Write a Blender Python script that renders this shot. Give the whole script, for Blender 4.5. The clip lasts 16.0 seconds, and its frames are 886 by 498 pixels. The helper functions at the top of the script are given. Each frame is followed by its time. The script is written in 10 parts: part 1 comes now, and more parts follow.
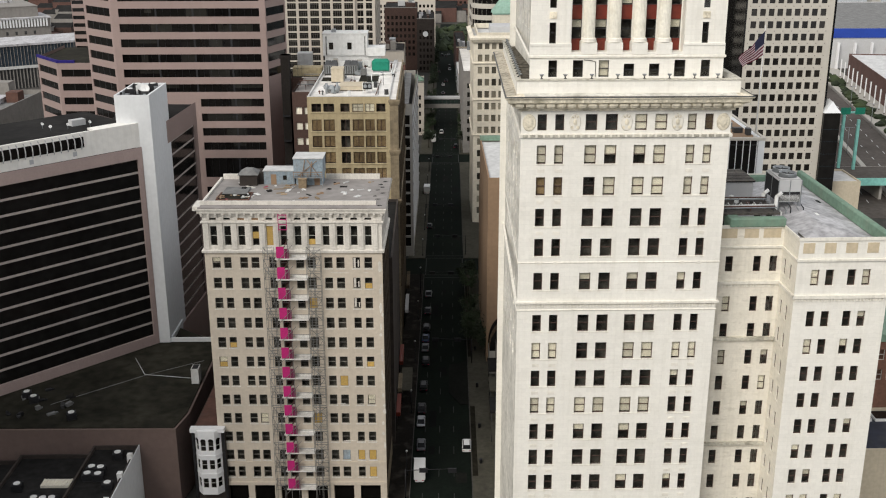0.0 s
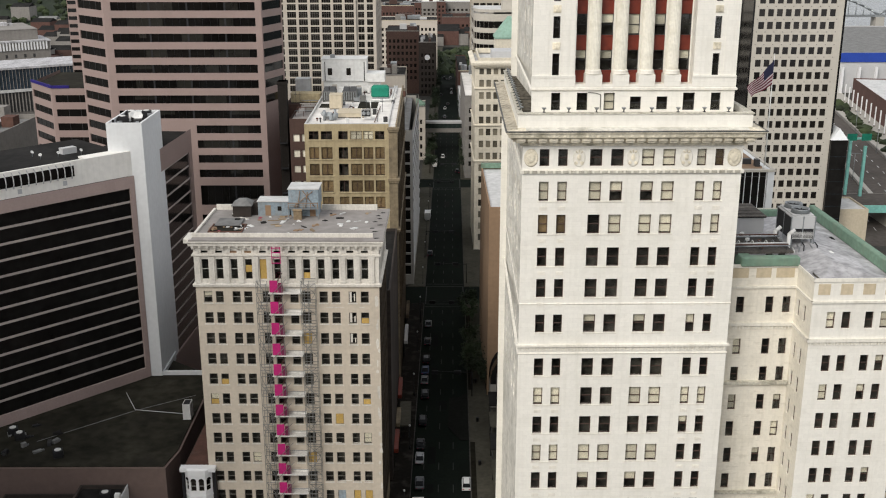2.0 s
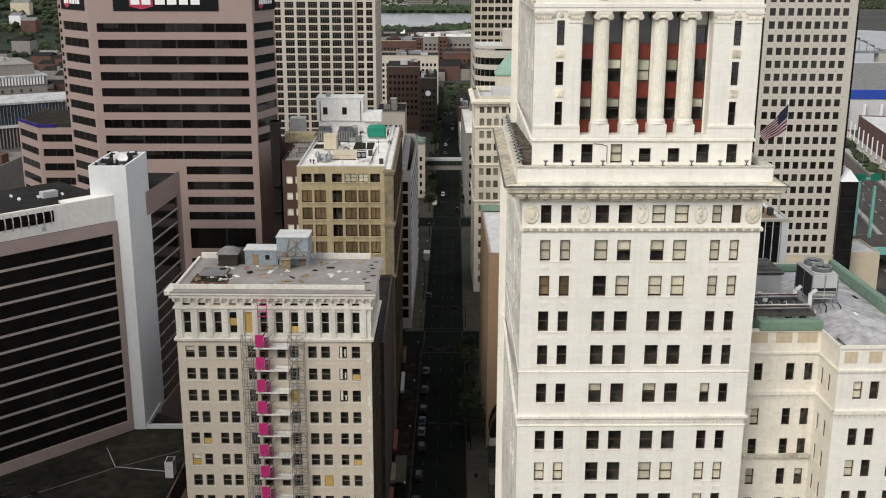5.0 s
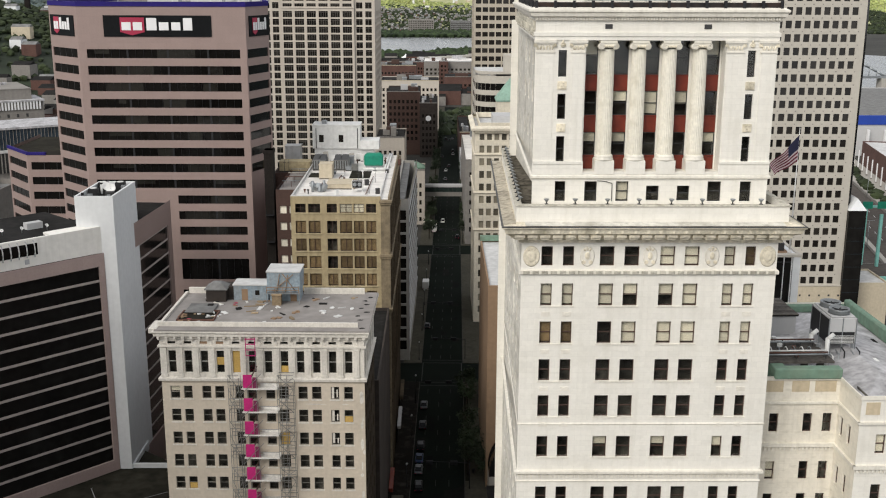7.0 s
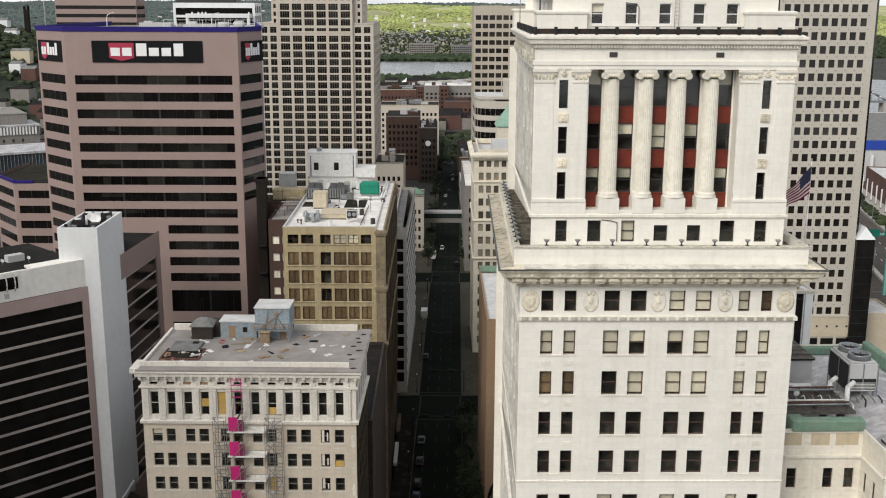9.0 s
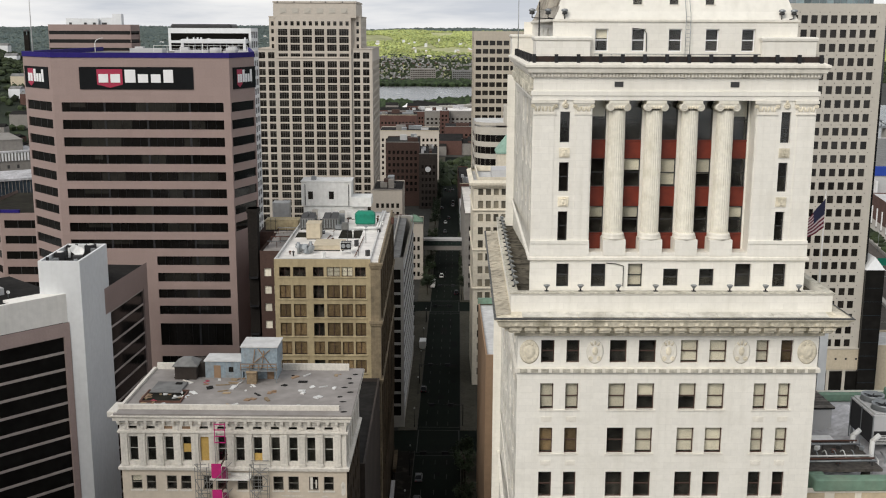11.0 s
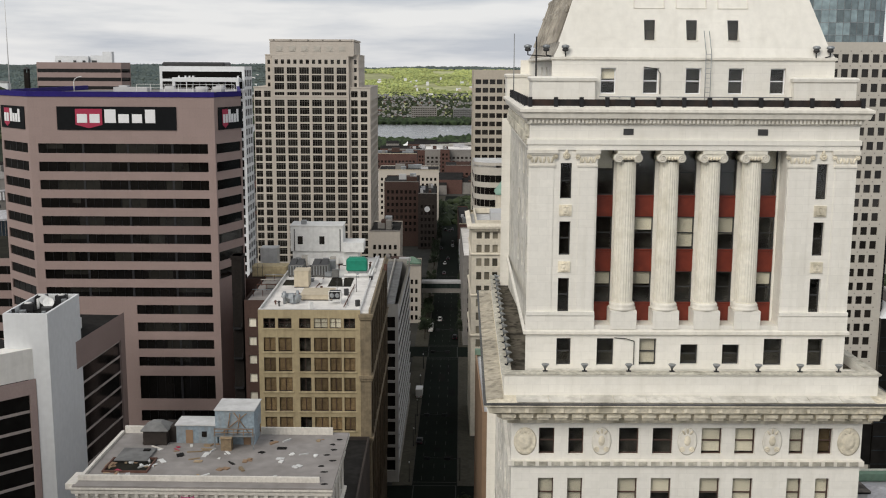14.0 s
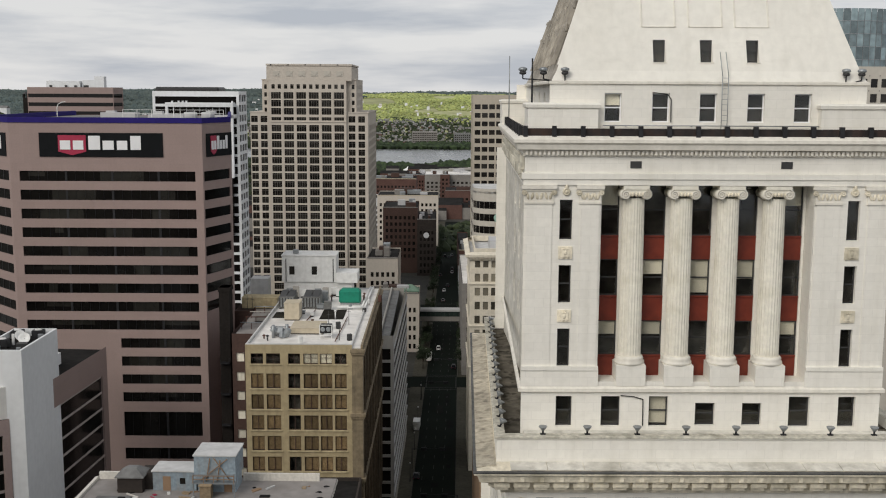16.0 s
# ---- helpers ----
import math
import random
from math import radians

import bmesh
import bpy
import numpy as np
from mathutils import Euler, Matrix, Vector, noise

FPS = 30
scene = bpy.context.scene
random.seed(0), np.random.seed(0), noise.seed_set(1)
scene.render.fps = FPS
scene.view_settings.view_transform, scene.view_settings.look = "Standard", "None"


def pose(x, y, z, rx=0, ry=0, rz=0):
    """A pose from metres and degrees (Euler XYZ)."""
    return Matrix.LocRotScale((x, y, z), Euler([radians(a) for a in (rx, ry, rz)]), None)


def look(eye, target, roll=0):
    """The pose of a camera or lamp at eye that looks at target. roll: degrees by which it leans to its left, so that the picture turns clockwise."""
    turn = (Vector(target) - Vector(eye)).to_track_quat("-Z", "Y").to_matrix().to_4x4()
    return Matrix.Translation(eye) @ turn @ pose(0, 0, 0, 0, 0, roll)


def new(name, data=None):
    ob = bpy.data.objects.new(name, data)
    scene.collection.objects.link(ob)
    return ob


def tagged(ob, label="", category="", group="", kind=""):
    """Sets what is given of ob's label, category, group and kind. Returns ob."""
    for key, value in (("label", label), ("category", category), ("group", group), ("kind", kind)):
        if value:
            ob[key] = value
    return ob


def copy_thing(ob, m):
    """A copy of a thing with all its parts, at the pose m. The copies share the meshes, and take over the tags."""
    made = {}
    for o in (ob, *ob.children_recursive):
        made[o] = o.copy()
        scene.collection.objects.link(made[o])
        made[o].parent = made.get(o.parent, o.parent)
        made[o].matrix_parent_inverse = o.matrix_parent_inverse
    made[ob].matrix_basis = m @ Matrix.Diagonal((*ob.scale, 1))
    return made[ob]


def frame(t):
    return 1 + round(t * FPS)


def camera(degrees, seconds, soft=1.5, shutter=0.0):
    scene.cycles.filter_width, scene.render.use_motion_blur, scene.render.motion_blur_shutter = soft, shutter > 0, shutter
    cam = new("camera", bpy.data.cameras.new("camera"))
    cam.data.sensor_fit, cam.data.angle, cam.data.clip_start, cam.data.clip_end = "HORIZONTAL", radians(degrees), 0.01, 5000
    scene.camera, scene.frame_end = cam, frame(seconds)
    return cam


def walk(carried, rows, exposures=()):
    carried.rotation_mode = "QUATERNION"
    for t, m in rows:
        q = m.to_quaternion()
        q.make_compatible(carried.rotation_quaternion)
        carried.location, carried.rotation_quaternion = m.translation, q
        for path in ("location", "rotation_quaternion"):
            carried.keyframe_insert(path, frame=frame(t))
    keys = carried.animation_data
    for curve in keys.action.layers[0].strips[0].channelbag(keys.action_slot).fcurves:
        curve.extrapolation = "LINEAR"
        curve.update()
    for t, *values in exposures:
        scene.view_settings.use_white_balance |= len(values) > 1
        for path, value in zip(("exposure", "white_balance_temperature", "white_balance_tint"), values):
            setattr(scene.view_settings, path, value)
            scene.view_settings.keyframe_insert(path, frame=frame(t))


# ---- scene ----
cam = camera(45.2, 16.0, soft=1.1)
PATH = [
    (0, (-0.002, 1.184, 108.626), (0.021, 3.082, 107.995), -0.1),
    (0.5, (0.144, 2.69, 108.695), (0.166, 4.591, 108.073), -0.1),
    (1, (0.295, 4.224, 108.757), (0.316, 6.128, 108.146), -0.0),
    (1.5, (0.449, 5.785, 108.815), (0.469, 7.692, 108.212), -0.0),
    (2, (0.608, 7.371, 108.867), (0.627, 9.281, 108.274), 0.0),
    (2.5, (0.77, 8.984, 108.914), (0.788, 10.897, 108.331), 0.0),
    (3, (0.936, 10.621, 108.957), (0.953, 12.536, 108.383), 0.1),
    (3.5, (1.106, 12.282, 108.995), (1.123, 14.201, 108.431), 0.1),
    (4, (1.279, 13.966, 109.029), (1.296, 15.888, 108.475), 0.1),
    (6.5, (2.203, 22.717, 109.146), (2.216, 24.653, 108.643), 0.2),
    (7, (2.398, 24.528, 109.16), (2.411, 26.466, 108.668), 0.2),
    (7.5, (2.597, 26.357, 109.173), (2.61, 28.298, 108.691), 0.2),
    (8, (2.8, 28.205, 109.182), (2.812, 30.149, 108.711), 0.2),
    (8.5, (3.006, 30.07, 109.191), (3.017, 32.016, 108.73), 0.2),
    (9, (3.215, 31.951, 109.197), (3.226, 33.9, 108.747), 0.2),
    (11.5, (4.312, 41.585, 109.214), (4.32, 43.546, 108.82), 0.2),
    (12, (4.541, 43.552, 109.216), (4.549, 45.515, 108.834), 0.2),
    (12.5, (4.774, 45.531, 109.218), (4.781, 47.496, 108.847), 0.2),
    (13, (5.009, 47.521, 109.221), (5.015, 49.489, 108.861), 0.2),
    (13.5, (5.248, 49.522, 109.224), (5.253, 51.491, 108.876), 0.2),
    (14, (5.49, 51.532, 109.229), (5.495, 53.504, 108.892), 0.3),
    (14.5, (5.735, 53.552, 109.234), (5.739, 55.525, 108.909), 0.3),
    (15, (5.982, 55.58, 109.241), (5.986, 57.555, 108.927), 0.3),
    (15.5, (6.233, 57.616, 109.249), (6.236, 59.593, 108.947), 0.3),
    (16, (6.487, 59.659, 109.26), (6.49, 61.638, 108.968), 0.3),
]
walk(cam, [(t, look(eye, target, roll)) for t, eye, target, roll in PATH],
     exposures=[(0, -0.03), (4, -0.07), (7, -0.1), (9, -0.14), (11.5, -0.29), (14.5, -0.48), (16, -0.57)])

# ---- world, sun ----
SUN_ELEV, SUN_AZ = radians(37), radians(214)          # azimuth clockwise from +y
world = bpy.data.worlds.new("overcast_sky")
scene.world = world
world.use_nodes = True
wn, wl = world.node_tree.nodes, world.node_tree.links
wn.clear()
w_out, w_bg = wn.new("ShaderNodeOutputWorld"), wn.new("ShaderNodeBackground")
w_sky = wn.new("ShaderNodeTexSky")
w_sky.sky_type, w_sky.sun_disc = "NISHITA", False
w_sky.sun_elevation, w_sky.sun_rotation = SUN_ELEV, SUN_AZ
w_co, w_map = wn.new("ShaderNodeTexCoord"), wn.new("ShaderNodeMapping")
w_map.inputs["Scale"].default_value = (1.5, 1.5, 11.0)
w_noise = wn.new("ShaderNodeTexNoise")
w_noise.inputs["Scale"].default_value, w_noise.inputs["Detail"].default_value = 2.6, 9
w_noise.inputs["Roughness"].default_value = 0.55
w_ramp = wn.new("ShaderNodeValToRGB")
w_ramp.color_ramp.elements[0].position, w_ramp.color_ramp.elements[0].color = 0.38, (6.2, 6.55, 7.25, 1)
w_ramp.color_ramp.elements[1].position, w_ramp.color_ramp.elements[1].color = 0.6, (9.9, 9.85, 9.85, 1)
w_mix = wn.new("ShaderNodeMix")
w_mix.data_type = "RGBA"
w_mix.inputs["Factor"].default_value = 0.92
wl.new(w_co.outputs["Generated"], w_map.inputs["Vector"])
wl.new(w_map.outputs["Vector"], w_noise.inputs["Vector"])
wl.new(w_noise.outputs["Fac"], w_ramp.inputs["Fac"])
wl.new(w_sky.outputs["Color"], w_mix.inputs["A"])
wl.new(w_ramp.outputs["Color"], w_mix.inputs["B"])
# cloud cover thins a little towards the horizon
w_sep, w_lift, w_mul = wn.new("ShaderNodeSeparateXYZ"), wn.new("ShaderNodeMapRange"), wn.new("ShaderNodeMix")
w_lift.inputs["From Min"].default_value, w_lift.inputs["From Max"].default_value = 0.0, 0.8
w_lift.inputs["To Min"].default_value, w_lift.inputs["To Max"].default_value = 1.12, 0.86
w_mul.data_type, w_mul.blend_type = "RGBA", "MULTIPLY"
w_mul.inputs["Factor"].default_value = 1.0
wl.new(w_co.outputs["Generated"], w_sep.inputs["Vector"])
wl.new(w_sep.outputs["Z"], w_lift.inputs["Value"])
wl.new(w_mix.outputs["Result"], w_mul.inputs["A"])
wl.new(w_lift.outputs["Result"], w_mul.inputs["B"])
wl.new(w_mul.outputs["Result"], w_bg.inputs["Color"])
w_bg.inputs["Strength"].default_value = 0.104
wl.new(w_bg.outputs["Background"], w_out.inputs["Surface"])

sun = new("sun", bpy.data.lights.new("sun", "SUN"))
sun.data.energy, sun.data.angle, sun.data.color = 2.8, radians(32), (1.0, 0.95, 0.88)
sun_dir = Vector((math.sin(SUN_AZ) * math.cos(SUN_ELEV), math.cos(SUN_AZ) * math.cos(SUN_ELEV), math.sin(SUN_ELEV)))
sun.matrix_world = look(tuple(sun_dir * 300), (0, 0, 0))

# ---- materials ----


def mat(name, color, rough=0.85, metal=0.0, vary=0.12, fine=1.2, broad=0.12, stain=0.0, streak=0.0, bump=0.0, rand=0.0, spec=0.35,
        stain_col=(0.12, 0.11, 0.09), joints=None, joint_dark=0.12, smudge=0.0, stain_scale=0.35, stain_to=0.75):
    """Procedural surface: fine grain, broad tone changes, stains, rain streaks, relief and masonry joints, in metres."""
    m = bpy.data.materials.new(name)
    m.use_nodes = True
    n, l = m.node_tree.nodes, m.node_tree.links
    b = n["Principled BSDF"]
    b.inputs["Roughness"].default_value, b.inputs["Metallic"].default_value = rough, metal
    b.inputs["Specular IOR Level"].default_value = spec
    geo = n.new("ShaderNodeNewGeometry")
    pos = geo.outputs["Position"]

    def noise_tex(scale, detail, vec=None):
        t = n.new("ShaderNodeTexNoise")
        t.inputs["Scale"].default_value, t.inputs["Detail"].default_value = scale, detail
        l.new(vec if vec else pos, t.inputs["Vector"])
        return t.outputs["Fac"]

    def mix(kind, fac, a, bcol):
        x = n.new("ShaderNodeMix")
        x.data_type, x.blend_type = "RGBA", kind
        for key, v in (("Factor", fac), ("A", a), ("B", bcol)):
            if hasattr(v, "is_linked"):
                l.new(v, x.inputs[key])
            else:
                x.inputs[key].default_value = v
        return x.outputs["Result"]

    def ramp(v, lo, hi, c0, c1):
        r = n.new("ShaderNodeValToRGB")
        e = r.color_ramp.elements
        e[0].position, e[1].position, e[0].color, e[1].color = lo, hi, c0, c1
        l.new(v, r.inputs["Fac"])
        return r.outputs["Color"]

    def grey(v):
        return (v, v, v, 1)

    col = (*color, 1)
    f = noise_tex(fine, 6)
    col = mix("MULTIPLY", 1.0, col, ramp(f, 0.3, 0.7, grey(1 - vary), grey(1 + vary * 0.6)))
    col = mix("MULTIPLY", 1.0, col, ramp(noise_tex(broad, 3), 0.3, 0.7, grey(1 - vary), grey(1 + vary * 0.5)))
    if stain:
        col = mix("MIX", ramp(noise_tex(stain_scale, 8), min(0.52, stain_to - 0.12), stain_to, grey(0), grey(stain)), col, (*stain_col, 1))
    if streak:
        mp = n.new("ShaderNodeMapping")
        mp.inputs["Scale"].default_value = (1.7, 1.7, 0.1)
        l.new(pos, mp.inputs["Vector"])
        col = mix("MIX", ramp(noise_tex(1.0, 6, mp.outputs["Vector"]), 0.5, 0.8, grey(0), grey(streak)), col, (*stain_col, 1))
    if smudge:
        mp = n.new("ShaderNodeMapping")
        mp.inputs["Scale"].default_value = (0.8, 0.8, 2.4)
        l.new(pos, mp.inputs["Vector"])
        col = mix("MIX", ramp(noise_tex(1.0, 10, mp.outputs["Vector"]), 0.58, 0.7, grey(0), grey(smudge)), col, (*stain_col, 1))
    if rand:
        info = n.new("ShaderNodeObjectInfo")
        col = mix("MULTIPLY", 1.0, col, ramp(info.outputs["Random"], 0.0, 1.0, grey(1 - rand), grey(1 + rand * 0.5)))
    height = f
    if joints:
        bw, bh = joints
        br = n.new("ShaderNodeTexBrick")
        br.inputs["Scale"].default_value = 1.0
        br.inputs["Brick Width"].default_value, br.inputs["Row Height"].default_value = bw, bh
        br.inputs["Mortar Size"].default_value = 0.012 if bh > 0.2 else 0.006
        br.inputs["Color1"].default_value, br.inputs["Color2"].default_value = grey(1.0), grey(0.95 if bh > 0.2 else 0.9)
        br.inputs["Mortar"].default_value = grey(1 - joint_dark * 3)
        sx, co = n.new("ShaderNodeSeparateXYZ"), n.new("ShaderNodeCombineXYZ")
        add = n.new("ShaderNodeMath")
        l.new(pos, sx.inputs["Vector"])
        l.new(sx.outputs["X"], add.inputs[0]), l.new(sx.outputs["Y"], add.inputs[1])
        l.new(add.outputs["Value"], co.inputs["X"]), l.new(sx.outputs["Z"], co.inputs["Y"])
        l.new(co.outputs["Vector"], br.inputs["Vector"])
        col = mix("MULTIPLY", 1.0, col, br.outputs["Color"])
        height = br.outputs["Fac"]
    if bump or joints:
        bp = n.new("ShaderNodeBump")
        bp.inputs["Strength"].default_value, bp.inputs["Distance"].default_value = bump or 0.25, 0.03
        bp.invert = bool(joints)
        l.new(height, bp.inputs["Height"])
        l.new(bp.outputs["Normal"], b.inputs["Normal"])
    l.new(col, b.inputs["Base Color"])
    rr = n.new("ShaderNodeMapRange")
    rr.inputs["To Min"].default_value, rr.inputs["To Max"].default_value = max(rough - 0.08, 0.02), min(rough + 0.08, 1)
    l.new(f, rr.inputs["Value"])
    l.new(rr.outputs["Result"], b.inputs["Roughness"])
    return m


def clear_glass(name, tint=(0.93, 0.93, 0.91)):
    """Thin window pane: see-through, with mirror gloss by Fresnel."""
    m = bpy.data.materials.new(name)
    m.use_nodes = True
    n, l = m.node_tree.nodes, m.node_tree.links
    n.clear()
    out, mx = n.new("ShaderNodeOutputMaterial"), n.new("ShaderNodeMixShader")
    tr, gl, fr = n.new("ShaderNodeBsdfTransparent"), n.new("ShaderNodeBsdfGlossy"), n.new("ShaderNodeFresnel")
    tr.inputs["Color"].default_value = (*tint, 1)
    gl.inputs["Roughness"].default_value = 0.04
    fr.inputs["IOR"].default_value = 1.5
    l.new(fr.outputs["Fac"], mx.inputs["Fac"])
    l.new(tr.outputs["BSDF"], mx.inputs[1]), l.new(gl.outputs["BSDF"], mx.inputs[2])
    l.new(mx.outputs["Shader"], out.inputs["Surface"])
    return m


def dark_glass(name, color, rough=0.06, rand=0.0, wave=0.0, spec=0.5):
    """Tinted office glass with a dark room behind it."""
    return mat(name, color, rough, 0.0, vary=0.25, fine=0.6, broad=0.2, rand=rand, spec=spec, bump=wave)


TERRA = mat("white_terracotta", (0.82, 0.793, 0.72), 0.55, vary=0.035, fine=3.0, broad=0.08, stain=0.14, streak=0.2, joints=(1.1, 0.55), joint_dark=0.035, smudge=0.1, stain_col=(0.5, 0.47, 0.375))
TERRA_PLAIN = mat("smooth_white_stucco", (0.8, 0.775, 0.7), 0.65, vary=0.05, fine=2.0, broad=0.15, stain=0.15, streak=0.25, smudge=0.12, stain_col=(0.5, 0.47, 0.4))
TERRA_MOSS = mat("mossy_ledge_terracotta", (0.5412, 0.4875, 0.385), 0.85, vary=0.3, fine=2.2, stain=0.6, stain_scale=1.5, stain_to=0.68, streak=0.25, bump=0.5, stain_col=(0.09, 0.08, 0.062))
TERRA_TRIM = mat("white_terracotta_trim", (0.78, 0.745, 0.66), 0.6, vary=0.08, fine=3.0, stain=0.3, streak=0.3, bump=0.2, stain_col=(0.36, 0.33, 0.26))
TERRA_OLD = mat("weathered_terracotta", (0.6, 0.57, 0.48), 0.75, vary=0.3, fine=3.5, stain=0.8, stain_scale=0.8, streak=0.5, bump=0.5, stain_col=(0.15, 0.14, 0.1))
TERRA_AGED = mat("aged_cornice_terracotta", (0.82, 0.7508, 0.598), 0.7, vary=0.2, fine=3.5, stain=0.75, stain_scale=0.7, streak=0.35, bump=0.5, stain_col=(0.25, 0.225, 0.15))
TERRA_WORN = mat("rain_worn_terracotta", (0.75, 0.725, 0.65), 0.75, vary=0.2, fine=1.6, broad=0.12, stain=0.55, streak=0.5, bump=0.3, joints=(1.1, 0.55), joint_dark=0.05, stain_col=(0.27, 0.25, 0.2))
TERRA_COURT = mat("cream_court_terracotta", (0.8, 0.755, 0.655), 0.65, vary=0.06, fine=2.5, stain=0.25, streak=0.3, joints=(1.1, 0.55), joint_dark=0.04, smudge=0.3, stain_col=(0.46, 0.42, 0.33))
TERRA_FLANK = mat("grey_roof_terracotta", (0.468, 0.429, 0.3645), 0.85, vary=0.3, fine=1.6, stain=0.6, streak=0.6, bump=0.4, stain_col=(0.11, 0.1, 0.08))
TERRA_BUFF = mat("buff_terracotta", (0.56, 0.47, 0.33), 0.7, vary=0.1, fine=2.5, stain=0.2, streak=0.2)
RED_PANEL = mat("oxide_red_metal", (0.1785, 0.02975, 0.0153), 0.5, vary=0.2, fine=2.0, streak=0.3, stain_col=(0.06, 0.02, 0.015))
WOOD_FRAME = mat("painted_sash_brown", (0.0825, 0.04743, 0.03714), 0.6, vary=0.2)
DARK_FRAME = mat("dark_metal_frame", (0.045, 0.045, 0.045), 0.5, vary=0.2)
STONE_FRAME = mat("grey_weathered_sash", (0.27, 0.25, 0.22), 0.7, vary=0.25, rand=0.5)
PALE_FRAME = mat("pale_painted_frame", (0.55, 0.54, 0.5), 0.6, vary=0.15)
BLIND = mat("cream_roller_blind", (0.88, 0.83, 0.69), 0.9, vary=0.08, rand=0.3)
OLIVE_SHADE = mat("brown_window_shade", (0.272, 0.192, 0.104), 0.8, vary=0.3, fine=1.5, rand=0.5)
ROOM = mat("dark_room_interior", (0.12, 0.112, 0.096), 0.95, vary=0.75, fine=0.6, broad=0.35, stain=0.8, stain_scale=0.5, stain_col=(0.03, 0.028, 0.026))
GLASS = clear_glass("window_glass")
COPPER = mat("green_copper", (0.17, 0.27, 0.2), 0.75, vary=0.2, fine=1.5, stain=0.3, streak=0.3, stain_col=(0.2, 0.2, 0.15))
RUST_METAL = mat("rusty_dark_metal", (0.01925, 0.0156, 0.0143), 0.7, vary=0.6, fine=2.2, stain=0.6, stain_scale=0.9, streak=0.5, stain_col=(0.07, 0.035, 0.022))
BLACK_METAL = mat("black_roof_metal", (0.018, 0.018, 0.02), 0.6, vary=0.4, fine=1.5)
GALV = mat("galvanised_metal", (0.33, 0.35, 0.36), 0.45, 0.6, vary=0.2, fine=2.0, stain=0.2)
GALV_DARK = mat("dull_lead_sheet", (0.13, 0.13, 0.125), 0.7, 0.2, vary=0.4, fine=1.5, stain=0.5, stain_col=(0.04, 0.04, 0.04))
WHITE_METAL = mat("white_painted_metal", (0.77, 0.77, 0.748), 0.5, vary=0.1, stain=0.2, streak=0.2, stain_col=(0.3, 0.28, 0.24))
ROOF_GREY = mat("grey_gravel_roof", (0.2, 0.2, 0.195), 0.95, vary=0.25, fine=1.0, broad=0.2, stain=0.5, bump=0.2, stain_col=(0.09, 0.085, 0.08))
ROOF_PALE = mat("pale_membrane_roof", (0.6, 0.6, 0.59), 0.8, vary=0.15, fine=0.8, broad=0.15, stain=0.4, stain_col=(0.33, 0.33, 0.32))
ROOF_WORN = mat("worn_membrane_roof", (0.52, 0.515, 0.53), 0.8, vary=0.3, fine=0.9, broad=0.2, stain=0.6, stain_scale=0.5, streak=0.5, bump=0.2, stain_col=(0.13, 0.125, 0.12))
SHED_WOOD = mat("weathered_grey_boards", (0.165, 0.1476, 0.1295), 0.9, vary=0.5, fine=2.5, stain=0.85, stain_scale=0.9, bump=0.3, stain_col=(0.05, 0.045, 0.04), rand=0.5)
ROOF_RUBBLE = mat("dusty_rubble_roof", (0.3, 0.28, 0.265), 0.95, vary=0.14, fine=0.7, broad=0.2, stain=0.6, stain_scale=0.22, bump=0.15, stain_col=(0.2, 0.18, 0.165), spec=0.15)
ROOF_WHITE = mat("white_membrane_roof", (0.8, 0.775, 0.735), 0.75, vary=0.15, fine=0.7, stain=0.55, stain_col=(0.36, 0.34, 0.31))
ROOF_DARK = mat("dark_bitumen_roof", (0.025, 0.024, 0.023), 0.9, vary=0.35, fine=0.8, broad=0.15, stain=0.4, stain_col=(0.012, 0.012, 0.012), spec=0.08)
ROOF_OLIVE = mat("weathered_tar_roof", (0.032, 0.0301, 0.0224), 0.95, vary=0.45, fine=0.5, broad=0.08, stain=0.8, stain_scale=0.12, stain_col=(0.026, 0.024, 0.02), spec=0.08)
ROOF_BROWN = mat("brown_felt_roof", (0.12, 0.06, 0.045), 0.9, vary=0.25, fine=0.8, stain=0.3)
BEIGE = mat("beige_limestone", (0.63, 0.555, 0.455), 0.85, vary=0.06, fine=2.0, stain=0.12, streak=0.15, stain_col=(0.3, 0.26, 0.2), joints=(0.9, 0.45), joint_dark=0.02)
BEIGE_TRIM = mat("pale_limestone_trim", (0.73, 0.695, 0.63), 0.8, vary=0.12, fine=3.0, stain=0.25, streak=0.3, bump=0.2, stain_col=(0.25, 0.23, 0.2))
BROWN_BRICK = mat("brown_brick", (0.085, 0.05, 0.04), 0.9, vary=0.2, fine=2.0, joints=(0.22, 0.075), joint_dark=0.1)
DARK_BRICK = mat("sooty_brick", (0.05, 0.04, 0.034), 0.9, vary=0.3, fine=1.0, streak=0.3, stain_col=(0.02, 0.02, 0.018))
RED_BRICK = mat("red_brick", (0.125, 0.066, 0.053), 0.9, vary=0.2, fine=1.5, joints=(0.22, 0.075), joint_dark=0.08)
YELLOW_BRICK = mat("buff_yellow_brick", (0.465, 0.3807, 0.2295), 0.85, vary=0.12, fine=1.2, stain=0.3, streak=0.35, stain_col=(0.2, 0.15, 0.08), joints=(0.22, 0.075), joint_dark=0.04)
CHILLER_GREY = mat("dull_chiller_grey", (0.2, 0.2, 0.19), 0.6, 0.3, vary=0.25, fine=1.5, stain=0.4, stain_col=(0.08, 0.08, 0.075))
YELLOW_TRIM = mat("stained_buff_trim", (0.5, 0.42, 0.26), 0.85, vary=0.25, fine=1.2, stain=0.7, streak=0.4, stain_col=(0.2, 0.16, 0.09))
